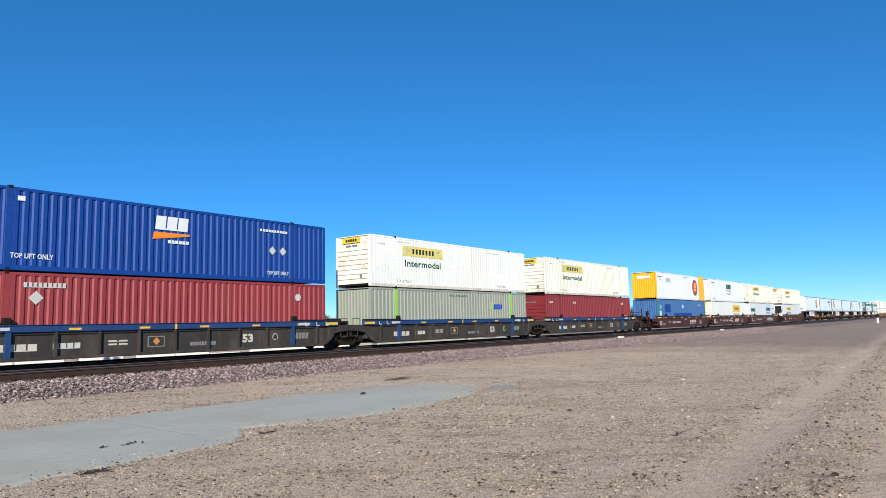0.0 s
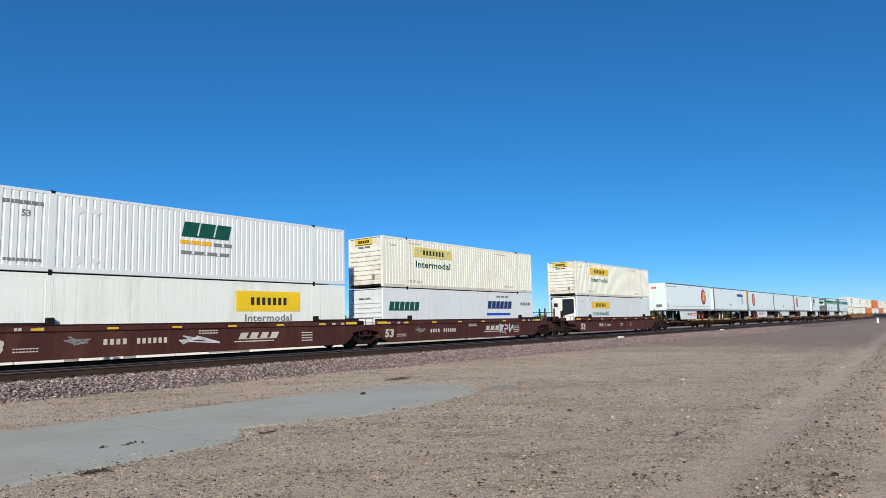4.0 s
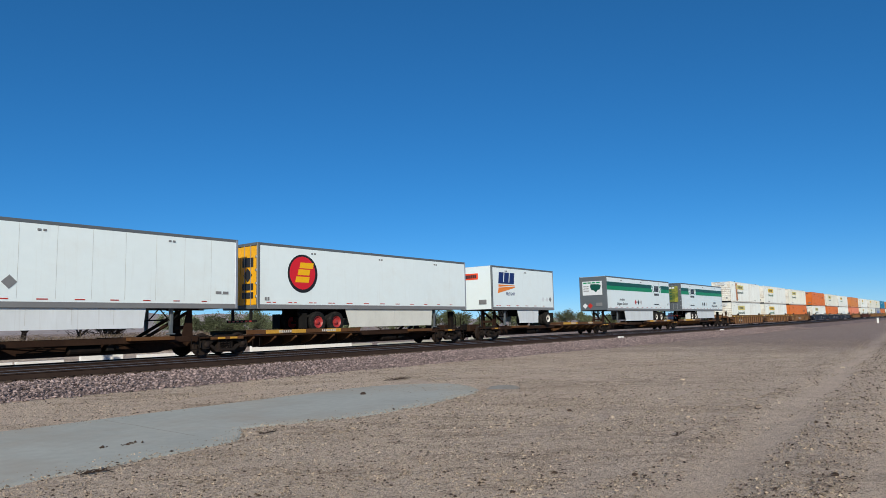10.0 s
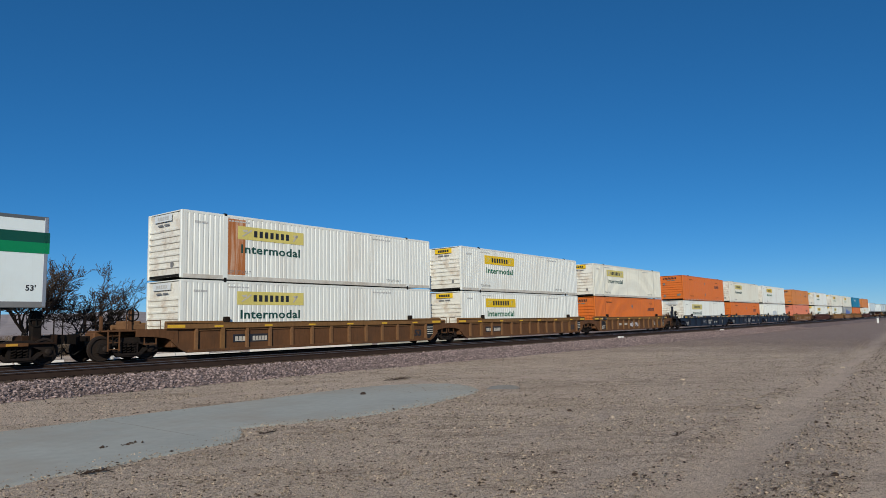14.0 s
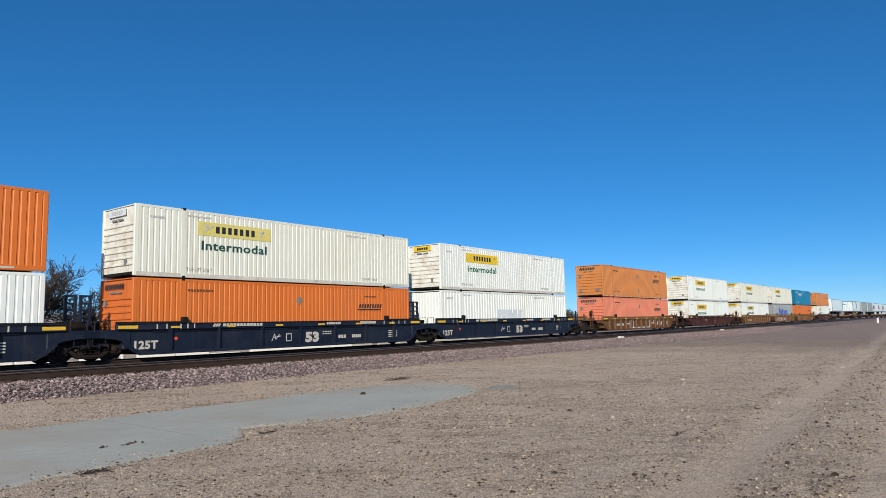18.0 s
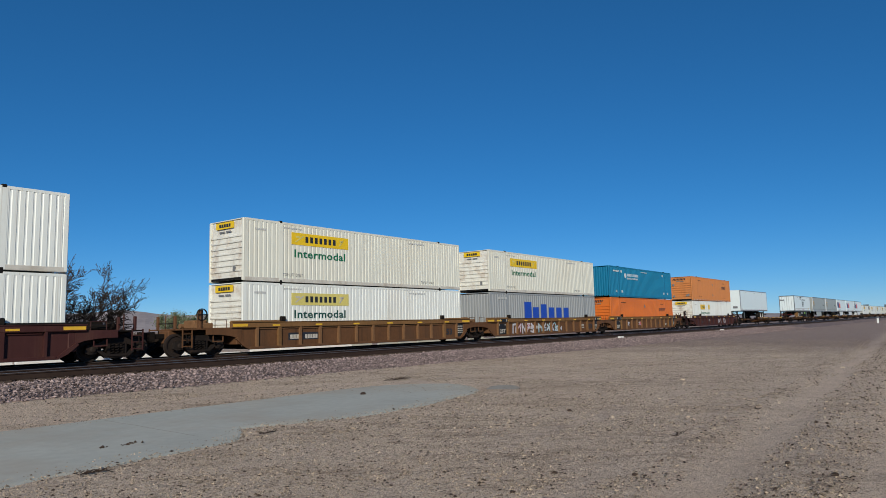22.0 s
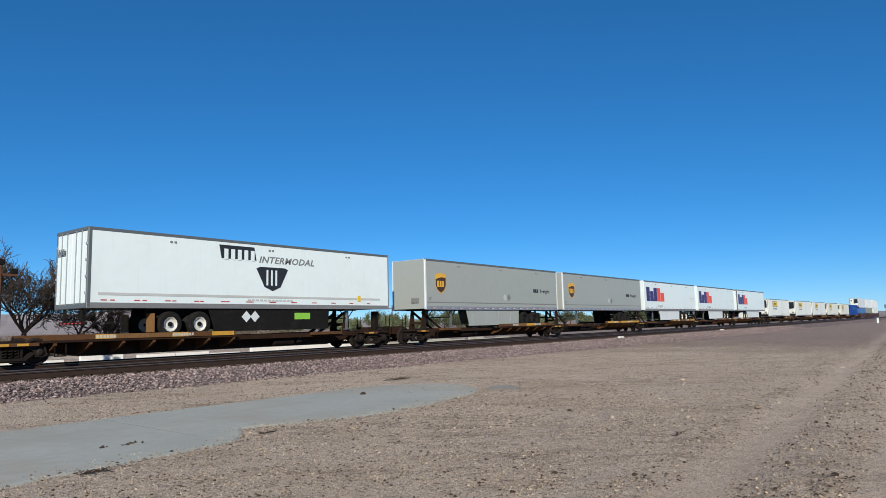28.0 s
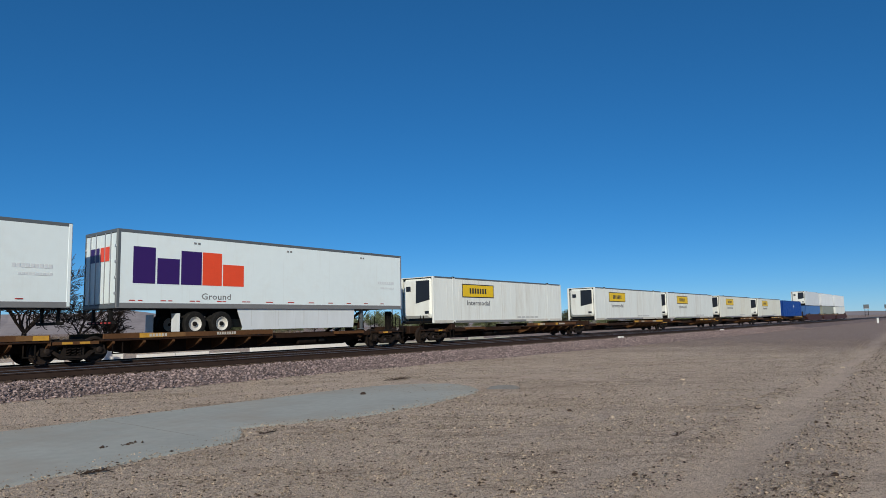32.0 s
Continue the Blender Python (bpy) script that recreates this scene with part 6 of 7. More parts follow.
def brown_car_panel(w):
    end_panels(w)
    scribble(w, -4.75, 1.12, 0.7, 0.4, "graffiti", 13)
    scribble(w, -2.0, 1.1, 0.75, 0.42, "graffiti", 14)
    scribble(w, -1.9, 1.15, 0.6, 0.3, "pink", 15)
    bars(w, 3.2, 1.2, 0.9, 0.14, 5, "dark", SHEET, "number_bar", 0.3)
    scribble(w, 5.2, 1.05, 0.6, 0.16, "stencil", 16)


def strokes(lines, width):
    """Flat strokes between pairs of points in x and z."""
    m = Mesh()
    for k, ((ax, az), (bx, bz)) in enumerate(lines):
        d = math.hypot(bx - ax, bz - az) or 1
        ux, uz = (bx - ax) / d * width / 2, (bz - az) / d * width / 2
        m.slab([(ax - ux - uz, az - uz + ux), (ax - ux + uz, az - uz - ux), (bx + ux + uz, bz + uz - ux), (bx + ux - uz, bz + uz + ux)], -0.002 - 0.0004 * k, 0)
    return m


def tag(w, x0, count, colours, seed, high=0.55, plane=SHEET):
    """Sprayed figures: pale angular strokes with a dark outline and a coloured shade, no words."""
    rnd = random.Random(seed)
    for k in range(count):
        x = x0 + 0.62 * k
        grid = [(a * 0.2 + rnd.uniform(-.05, .05), b * high * 0.42 + rnd.uniform(-.05, .05)) for a in (-1, 1) for b in (-1, 0, 1)]
        order = rnd.sample(range(6), 5)
        lines = [(grid[i], grid[j]) for i, j in zip(order, order[1:])]
        for name, width, material, y in (("outline", 0.17, "dark", 0), ("shade", 0.13, colours[k % len(colours)], -0.005), ("fill", 0.075, "graffiti", -0.010)):
            ob = part("graffiti", strokes(lines, width), material, w, (x, plane + y, 1.27))
            ob["kind"] = "stuff"


def hiccup(w):
    """Big pale block letters sprayed along the side."""
    plate(w, "black_panel", -5.85, 1.12, 1.75, 0.3, "dark", SHEET + 0.003)
    bars(w, -5.75, 1.16, 0.7, 0.2, 4, "stencil", SHEET - 0.004, "name_bar", 0.2)
    bars(w, -4.95, 1.16, 0.8, 0.2, 5, "stencil", SHEET - 0.004, "number_bar", 0.2)
    a, b, c = 0.0, 0.8, 0.76
    figures = (((a, 0), (a, c)), ((a, c * 0.5), (b, c * 0.5)), ((b, 0), (b, c))), (((a, 0), (b, 0)), ((b / 2, 0), (b / 2, c)), ((a, c), (b, c))), (((b, 0), (a, 0)), ((a, 0), (a, c)), ((a, c), (b, c))), (((b, 0), (a, 0)), ((a, 0), (a, c)), ((a, c), (b, c))), (((a, c), (a, 0)), ((a, 0), (b, 0)), ((b, 0), (b, c))), (((a, 0), (a, c)), ((a, c), (b, c)), ((b, c), (b, c * 0.5)), ((b, c * 0.5), (a, c * 0.5)))
    for x, lines in zip((-3.5, -2.27, -1.03, 0.2, 1.43, 2.66), figures):
        ob = part("graffiti", strokes(lines, 0.11), "graffiti", w, (x, SHEET - 0.002, 0.93))
        ob["kind"] = "stuff"
    for x, k in ((4.3, 0.3), (4.9, 0.24), (5.35, 0.3)):
        plate(w, "graffiti", x, 1.1, k, 0.34, "graffiti", SHEET - 0.004, lean=0.1)
    plate(w, "pale_patch", -7.35, 1.2, 0.14, 0.3, "stencil", SHEET)
    words(w, "53", 6.45, 1.05, 0.34, "dark", SHEET, 0.6, 0.02)
    for z in (1.36, 1.24, 1.12):
        bars(w, 7.0, z, 0.5, 0.06, 2, "stencil", SHEET, "data_bar", 0.15)


def grey_tags(w):
    for x in (1.8, 4.0):
        tag(w, x, 2, ("graffiti", "midgrey"), int(x * 10), 0.5)
    bars(w, -5.4, 1.15, 0.9, 0.2, 4, "dark", SHEET, "number_bar", 0.2)
    for z in (1.45, 1.3):
        bars(w, -2.6, z, 0.8, 0.06, 3, "palegrey", SHEET, "data_bar")


def pink_tags(w):
    """Two small pink scrawls and worn data bars."""
    for x in (1.2, 4.6):
        ob = part("graffiti", strokes([((0, 0), (0.2, 0.3)), ((0.2, 0.3), (0.3, 0.05)), ((0.3, 0.05), (0.5, 0.34))], 0.05), "pink", w, (x, SHEET, 1.1))
        ob["kind"] = "stuff"
    bars(w, -5.4, 1.15, 0.9, 0.2, 4, "dark", SHEET, "number_bar", 0.2)
    for z in (1.45, 1.3):
        bars(w, -2.6, z, 0.8, 0.06, 3, "palegrey", SHEET, "data_bar")


BLUEWELL = "well car with a blue top chord and grimy charcoal ribbed sides"
REDCAR = "brown-red three-unit well car with pale stencilled marks"
BROWNCAR = "rust-brown ribbed well car, weathered, with stencilled marks"
NAVYCAR = "navy well car with white stencilled marks and tall end frames"
MAROON = "dark maroon ribbed well car, weathered"
well_car(-312.68, "charcoal", "chordblue", marks=blue_car_marks, label=BLUEWELL)
well_car(-293.17, "charcoal", "chordblue", marks=blue_car_marks, label=BLUEWELL)
well_car(-273.83, "charcoal", "chordblue", right="end", marks=blue_car_marks, label=BLUEWELL)
well_car(-250.23, "boxmaroon", "boxmaroon", left="end", marks=red_car_marks, ribs=0, label=REDCAR)
well_car(-231.0, "boxmaroon", "boxmaroon", marks=red_car_tag, ribs=0, label=REDCAR)
well_car(-211.85, "boxmaroon", "boxmaroon", right="end", ribs=0, marks=lambda w: (red_car_marks(w), tag(w, 3.5, 3, ("aqua", "pink"), 5, plane=SMOOTH)), label="brown-red well car with sprayed shapes on its side")
well_car(-188.34, "boxmaroon", "boxmaroon", left="end", right="end", ribs=9, marks=single_car_marks, label="brown-red single well car with pale stencilled marks")
well_car(-18.6, "rustbrown", "rustchord", left="end", ribs=13, marks=brown_car_plain, label=BROWNCAR)
well_car(0.87, "rustbrown", "rustchord", ribs=13, marks=brown_car_plain, label=BROWNCAR)
well_car(20.45, "rustbrown", "rustchord", right="end", ribs=13, marks=lambda w: (brown_car_marks(w), tag(w, -0.5, 4, ("graffiti", "dark"), 8, 0.35)), label=BROWNCAR)
well_car(44.03, "navy", "navy", left="end", ribs=7, marks=navy_car_marks, tall_end=True, label=NAVYCAR)
well_car(63.46, "navy", "navy", ribs=7, marks=navy_car_marks, tall_end=True, label=NAVYCAR)
well_car(82.75, "navy", "navy", right="end", ribs=7, marks=navy_car_marks, tall_end=True, label=NAVYCAR)
well_car(106.33, "rustbrown", "rustchord", left="end", right="end", ribs=13, marks=hiccup, label="rust-brown well car with large pale sprayed strokes")
well_car(129.9, "maroon", "maroon", left="end", right="end", ribs=12, marks=pink_tags, label=MAROON)
well_car(153.62, "rustbrown", "rustchord", left="end", ribs=13, marks=brown_car_plain, label=BROWNCAR)
well_car(173.3, "rustbrown", "rustchord", ribs=13, marks=lambda w: (brown_car_marks(w), tag(w, -5.2, 5, ("graffiti", "pink"), 3, 0.7), tag(w, -1.6, 6, ("aqua", "midgrey"), 4, 0.6)), label="rust-brown well car covered with sprayed shapes")
well_car(192.9, "rustbrown", "rustchord", right="end", ribs=13, marks=brown_car_panel, label="rust-brown well car with small sprayed shapes")
well_car(216.4, "maroon", "maroon", left="end", right="end", ribs=12, marks=grey_tags, label=MAROON)
well_car(506.7, "boxmaroon", "boxmaroon", left="end", ribs=0, label=REDCAR)
well_car(526.4, "boxmaroon", "boxmaroon", ribs=0, label=REDCAR)
well_car(546.1, "boxmaroon", "boxmaroon", right="end", ribs=0, label=REDCAR)


# ---------------------------------------------------------------- the train: spine cars
def spine_unit(a, b, wheels="right", left="art", right="art", deck=8.0, load="trailer", label="rusty brown spine car unit with worn yellow deck edges"):
    """One unit of a spine car between the trucks at a and b; wheels says on which half the trailer's tyres stand."""
    w = thing("spine_car", label, "railcar", "spine cars")
    h = (b - a) / 2 * ALONG
    shared("centre_sill", ("centre_sill", round(h, 1)), lambda: Mesh().slab([(-h + 0.2, 0.98), (-h + 1.7, 0.98), (-h + 2.6, 0.80), (h - 2.6, 0.80), (h - 1.7, 0.98), (h - 0.2, 0.98), (h - 0.2, 1.32), (-h + 0.2, 1.32)], -0.34, 0.34), "spinebrown", w)
    far = 1 if wheels == "right" else -1
    x0 = far * (h - 0.9 - deck) if far > 0 else -(h - 0.9)
    x1 = x0 + deck
    for sy in (-1, 1):
        shared("deck_wing", ("deck_wing", deck), lambda: Mesh().box(0, deck, -0.5, 0.5, 1.33, 1.39, 0.01), "spinebrown", w, (x0, sy * 0.86, 0))
        e = shared("deck_edge", ("deck_edge", deck), lambda: Mesh().box(0, deck, -0.03, 0.03, 1.41, 1.60, 0.01), "deckedge", w, (x0, sy * 1.36, 0), "worn brown and yellow deck edge")
        for k in range(int(deck / 1.2) + 1):
            shared("bracket", ("spine_bracket", sy), lambda: Mesh().run([(sy * 0.3, 1.33), (sy * 1.33, 1.42), (sy * 1.33, 1.24), (sy * 1.05, 1.08), (sy * 0.3, 0.86)], -0.05, 0.05), "deckedge", w, (x0 + 0.4 + 1.2 * k, 0, 0))
        if sy < 0:
            k = int(abs(a)) % 3
            wear = random.Random(int(abs(a)) + 5)
            q = 0.05
            while q < deck - 0.25:
                n = min(wear.choice((0.35, 0.5, 0.7, 0.95, 1.3)), deck - 0.05 - q)
                kind = wear.choice((("deckyellow", "rustchord", None, "rustchord"), ("deckyellow", "deckyellow", "rustchord", None), ("rustchord", None, None, "deckyellow"))[k])
                if kind:
                    plate(e, "yellow_strip" if kind == "deckyellow" else "ochre_strip", q, 1.425, n, 0.165, kind, -0.032, "worn yellow paint strip" if kind == "deckyellow" else "faded ochre paint strip")
                q += n + 0.01
            bars(e, 1.75, 1.455, 0.75, 0.11, 6, "stencil", -0.039, "number_bar", 0.3)
            bars(e, deck * 0.62, 1.455, 0.95, 0.11, 8, "stencil", -0.039, "number_bar", 0.3)
        xa, xb = (-h + 1.2, x0 - 0.3) if far > 0 else (x1 + 0.3, h - 1.2)
        if xb - xa > 1:
            shared("side_pipe", ("side_pipe", round(xb - xa, 1)), lambda: Mesh().box(0, xb - xa, -0.035, 0.035, 1.2, 1.42, 0.01), "spinebrown", w, (xa, sy * 0.95, 0))
            shared("small_deck", ("small_deck",), lambda: Mesh().box(-0.9, 0.9, -0.35, 0.35, 1.30, 1.44, 0.01), "deckedge", w, ((xa + xb) / 2 - far * 1.5, sy * 0.98, 0))
            for q in (xa + 0.1, (xa + xb) / 2, xb - 0.1):
                shared("arm", ("spine_arm", sy), lambda: Mesh().run([(sy * 0.3, 1.22), (sy * 0.98, 1.24), (sy * 0.98, 1.18), (sy * 0.3, 1.0)], -0.04, 0.04), "spinebrown", w, (q, 0, 0))
    gx = -far * (h * 0.35)
    gear = shared("brake_reservoir", ("brake_reservoir",), lambda: Mesh().tube((-0.55, -0.62, 1.02), (0.55, -0.62, 1.02), 0.17, 0.17, 12).tube((-0.6, -0.62, 1.02), (-0.55, -0.62, 1.02), 0.1, 0.17, 12).tube((0.55, -0.62, 1.02), (0.6, -0.62, 1.02), 0.17, 0.1, 12), "steel", w, (gx, 0, 0), "black air brake reservoir")
    shared("brake_valve", ("brake_valve",), lambda: Mesh().box(0.75, 1.05, -0.8, -0.45, 0.95, 1.25, 0.03).box(1.1, 1.25, -0.75, -0.5, 1.0, 1.15, 0.02), "underblack", gear)
    shared("brake_pipe", ("brake_pipe",), lambda: Mesh().tube((-2.6, -0.42, 1.22), (-0.6, -0.5, 1.05), 0.02, 0.02, 5).tube((1.2, -0.6, 1.1), (2.8, -0.42, 1.24), 0.02, 0.02, 5).tube((-1.6, -0.46, 0.96), (1.6, -0.46, 0.96), 0.025, 0.025, 5), "steel", gear)
    shared("brake_rod", ("brake_rod",), lambda: Mesh().tube((1.4, -0.5, 1.28), (2.1, -0.62, 0.92), 0.022, 0.022, 5).tube((-2.2, -0.6, 0.92), (-1.1, -0.5, 1.26), 0.022, 0.022, 5), "steel", gear)
    if load != "container":
        hx = -far * (h - 1.35)
        stand = shared("hitch", ("hitch", far), lambda: Mesh().slab([(-0.3, 1.32), (0.2, 1.32), (0.14, 2.5), (-0.06, 2.5)], -0.5, -0.42).slab([(-0.3, 1.32), (0.2, 1.32), (0.14, 2.5), (-0.06, 2.5)], 0.42, 0.5).box(-0.14, 0.14, -0.45, 0.45, 1.7, 1.85).box(-0.45, 0.45, -0.55, 0.55, 2.5, 2.58, 0.02), "spinebrown", w, (hx, 0, 0), "trailer hitch stand")
        for y in (-0.35, 0.35):
            shared("hitch_strut", ("hitch_strut", far), lambda: Mesh().tube((0, 0, 2.4), (far * 1.9, 0, 1.34), 0.075, 0.075, 6), "spinebrown", stand, (0, y, 0))
    else:
        for q in (-h + 1.6, h - 1.6):
            shared("pedestal", ("pedestal",), lambda: Mesh().box(-0.2, 0.2, -1.3, 1.3, 1.32, 1.7, 0.03), "spinebrown", w, (q, 0, 0))
    for e, kind in ((-1, left), (1, right)):
        shared("end_platform", ("end_platform",), lambda: Mesh().box(-1.0, 1.0, -1.25, 1.25, 1.30, 1.36, 0.01).box(-0.9, 0.9, -0.5, 0.5, 1.1, 1.3), "spinebrown", w, (e * (h + 0.1), 0, 0))
        shared("platform_edge", ("platform_edge",), lambda: Mesh().box(-0.5, 0.5, -0.02, 0.02, 1.25, 1.36), "deckedge", w, (e * (h - 0.3), -1.27, 0))
        plate(w, "yellow_strip", e * (h - 0.3) - 0.18, 1.265, 0.36, 0.08, "deckyellow", -1.292, "worn yellow paint strip")
        shared("side_step", ("side_step",), lambda: Mesh().box(-0.2, 0.2, -0.03, 0.03, 0.85, 0.89).box(-0.2, -0.17, -0.02, 0.02, 0.85, 1.32).box(0.17, 0.2, -0.02, 0.02, 0.85, 1.32), "steel", w, (e * (h - 1.5), -1.25, 0))
        if kind == "end":
            coupler(w, e * (h + 0.75), e)
            shared("end_beam", ("spine_end",), lambda: Mesh().box(-0.6, 0.6, -0.4, 0.4, 1.15, 1.6, 0.03), "spinebrown", w, (e * (h + 0.9), 0, 0))
            for y in (-1.1, 1.1):
                shared("end_ladder", ("end_ladder",), lambda: Mesh().box(-0.16, -0.13, -0.02, 0.02, 0.75, 2.2).box(0.13, 0.16, -0.02, 0.02, 0.75, 2.2).box(-0.16, 0.16, -0.015, 0.015, 0.85, 0.88).box(-0.16, 0.16, -0.015, 0.015, 1.1, 1.13), "steel", w, (e * (h + 1.2), y, 0))
            if e > 0:
                bw = shared("brake_wheel", ("brake_wheel",), lambda: Mesh().turned([(0.22, -0.02), (0.26, -0.02), (0.26, 0.02), (0.22, 0.02), (0.22, -0.02)], 16, caps=False).box(-0.24, 0.24, -0.012, 0.012, -0.02, 0.02).box(-0.02, 0.02, -0.012, 0.012, -0.24, 0.24), "underblack", w, (h + 0.6, -0.8, 2.15))
                shared("brake_stand", ("brake_stand2",), lambda: Mesh().box(-0.12, 0.2, 0.03, 0.3, -0.8, 0.3, 0.03), "steel", bw)
            truck(w, e * h)
        elif e > 0:
            truck(w, h)
    put(w, (a + b) / 2, 0)
    return w


def spine_car(stops, sides, loads=None):
    n = len(stops) - 1
    for k in range(n):
        spine_unit(stops[k], stops[k + 1], sides[k], "end" if k == 0 else "art", "end" if k == n - 1 else "art", 7.6 if stops[k + 1] - stops[k] > 16.5 else 7.0, (loads or ["trailer"] * n)[k])


spine_car([-175.5, -159.4, -142.3, -124.9, -107.4, -91.2], ["right", "left", "left", "left", "left"])
spine_car([-86.6, -68.6, -50.4, -32.5], ["right", "right", "left"])
spine_car([229.6, 247.6, 266.4, 283.9], ["right", "left", "left"])
spine_car([287.7, 304.6, 321.9, 339.0, 356.6, 373.2], ["right", "right", "right", "right", "left"])
spine_car([377.5, 396.6, 416.6, 435.6, 455.6, 475.0, 494.0], ["right"] * 6, ["container"] * 6)


# ---------------------------------------------------------------- the train: road trailers
def tyre(parent, x, y, rim):
    t = shared("tyre", ("tyre",), lambda: Mesh().turned([(0.29, -0.13), (0.34, -0.15), (0.46, -0.15), (0.505, -0.11), (0.515, 0), (0.505, 0.11), (0.46, 0.15), (0.34, 0.15), (0.29, 0.13)], 26, caps=False), "rubber", parent, (x, y, 0.515))
    shared("rim", ("rim",), lambda: Mesh().turned([(0.06, -0.07), (0.12, -0.07), (0.14, -0.02), (0.22, -0.03), (0.25, -0.09), (0.285, -0.13), (0.30, -0.13), (0.29, 0.1), (0.05, 0.1)], 22), rim, t, (0, 0, 0), turn=(0, 0, 0 if y < 0 else 180))
    shared("hub", ("hub",), lambda: Mesh().turned([(0.04, -0.13), (0.09, -0.12), (0.10, -0.04)], 12), "underblack" if rim == "rim" else rim, t, turn=(0, 0, 0 if y < 0 else 180))


def trailer(left, length, nose, axles, skin="trailer", rim="rim", skirt=None, rail="midgrey", top="darkgrey", end_colour=None, end="doors", decals=(), label="", skirt_colour="skirtcream", posts=None, flap="underblack", tall=4.15):
    """A road trailer: skinned box with rails, rear doors or nose, landing legs, tandem wheels, side skirt."""
    t = thing("road_trailer", label, "trailer", "road trailers")
    s0, z0, z1, W = -length / 2, 1.16, tall, 1.30
    end_colour = end_colour or skin
    for sy in (-1, 1):
        shared("side_wall", ("skins", length, tall), lambda: ribbed(length - 0.2, z0 + 0.15, z1 - 0.1, 1.22, 0.0, 0.988), skin, t, (0, sy * W, 0), turn=None if sy < 0 else (0, 0, 180))
    shared("roof", ("t_roof", length, tall), lambda: Mesh().box(s0 + 0.02, s0 + length - 0.02, -W + 0.03, W - 0.03, z1 - 0.06, z1 - 0.01, 0.015), "palegrey", t)
    shared("floor", ("t_floor", length), lambda: Mesh().box(s0 + 0.05, s0 + length - 0.05, -W + 0.05, W - 0.05, z0 + 0.02, z0 + 0.14), "underblack", t)
    for sy in (-1, 1):
        y = sy * W if sy < 0 else W - 0.05
        shared("top_rail", ("t_top", length, tall), lambda: Mesh().box(s0, s0 + length, -0.008, 0.05, z1 - 0.13, z1, 0.012), top, t, (0, y, 0))
        shared("bottom_rail", ("t_bottom", length), lambda: Mesh().box(s0, s0 + length, -0.01, 0.05, z0 - 0.02, z0 + 0.19, 0.012), rail, t, (0, y, 0))
        for e in (0, 1):
            shared("corner_post", ("t_post", tall), lambda: Mesh().box(-0.08, 0.08, -0.012, 0.1, z0, z1, 0.03), posts or (top if e == 0 else "alu"), t, (s0 + (0.07 if e == 0 else length - 0.07), sy * W if sy < 0 else W - 0.1, 0))
    if rail == "alu":
        bars(t, s0 + 0.5, z0 + 0.06, length - 1, 0.04, int(length / 0.95), "redmark", -W - 0.012, "conspicuity_dash", 0.75)
        bars(t, s0 + 0.74, z0 + 0.06, length - 1, 0.04, int(length / 0.95), "greywhite", -W - 0.012, "conspicuity_dash", 0.75)
    else:
        bars(t, s0 + 0.5, z0 + 0.26, length - 1, 0.04, int(length / 1.25), "redmark", -W - 0.006, "conspicuity_dash", 0.82)
        bars(t, s0 + 0.85, z0 + 0.26, length - 1.3, 0.04, int(length / 1.25), "redmark", -W - 0.006, "conspicuity_dash", 0.86)
    for k in range(3 if length > 10 else 2):
        shared("marker_lamp", ("marker_lamp",), lambda: Mesh().box(-0.06, 0.06, -0.02, 0, -0.04, 0.04, 0.01).box(0.12, 0.24, -0.02, 0, -0.04, 0.04, 0.01), "midgrey", t, (s0 + length * (0.2 + 0.3 * k), -W - 0.004, z1 - 0.32))
    left_is = "nose" if nose == "left" else "rear"
    for e in (0, 1):
        x = s0 if e == 0 else s0 + length
        kind = left_is if e == 0 else ("rear" if left_is == "nose" else "nose")
        sg = -1 if e == 0 else 1
        col = end_colour if e == 0 else skin
        if kind == "nose":
            shared("nose_wall", ("nose_wall", tall), lambda: Mesh().box(-0.03, 0.03, -W + 0.06, W - 0.06, z0 + 0.04, z1 - 0.03, 0.012), col, t, (x - sg * 0.03, 0, 0))
            g = shared("air_panel", ("air_panel",), lambda: Mesh().box(-0.05, 0.0, -0.3, 0.3, 1.55, 1.85, 0.01).box(-0.07, 0, -0.2, -0.12, 1.6, 1.75).box(-0.07, 0, 0.1, 0.18, 1.6, 1.75), "midgrey", t, (x - sg * 0.055 if e else x - 0.005, -0.55, 0), turn=None if e == 0 else (0, 0, 180))
        else:
            shared("door_frame", ("door_frame", tall), lambda: Mesh().box(-0.06, 0.06, -W, W, z1 - 0.14, z1 + 0.004, 0.02).box(-0.06, 0.06, -W, W, z0 - 0.02, z0 + 0.16, 0.02), top, t, (x - sg * 0.05, 0, 0))
            for sy in (-1, 1):
                d = shared("door", ("t_door", tall), lambda: Mesh().box(-0.03, 0.03, -0.59, 0.59, z0 + 0.17, z1 - 0.15, 0.012), col, t, (x - sg * 0.04, sy * 0.61, 0))
                for q in (-0.2, 0.25):
                    shared("lock_rod", ("t_rod", tall), lambda: Mesh().tube((0, 0, z0 + 0.12), (0, 0, z1 - 0.1), 0.018), "alu", d, (sg * 0.05, q * sy * -1, 0))
                for zz in (1.7, 2.3, 2.9, 3.5):
                    shared("hinge", ("hinge",), lambda: Mesh().box(-0.03, 0.03, -0.06, 0.06, -0.05, 0.05, 0.01), "alu", d, (sg * 0.035, sy * 0.6, zz))
            b = shared("bumper", ("bumper",), lambda: Mesh().box(-0.04, 0.04, -1.1, 1.1, 0.55, 0.66, 0.015).box(-0.04, 0.04, -0.75, -0.62, 0.6, 1.3).box(-0.04, 0.04, 0.62, 0.75, 0.6, 1.3), "underblack", t, (x - sg * 0.12, 0, 0))
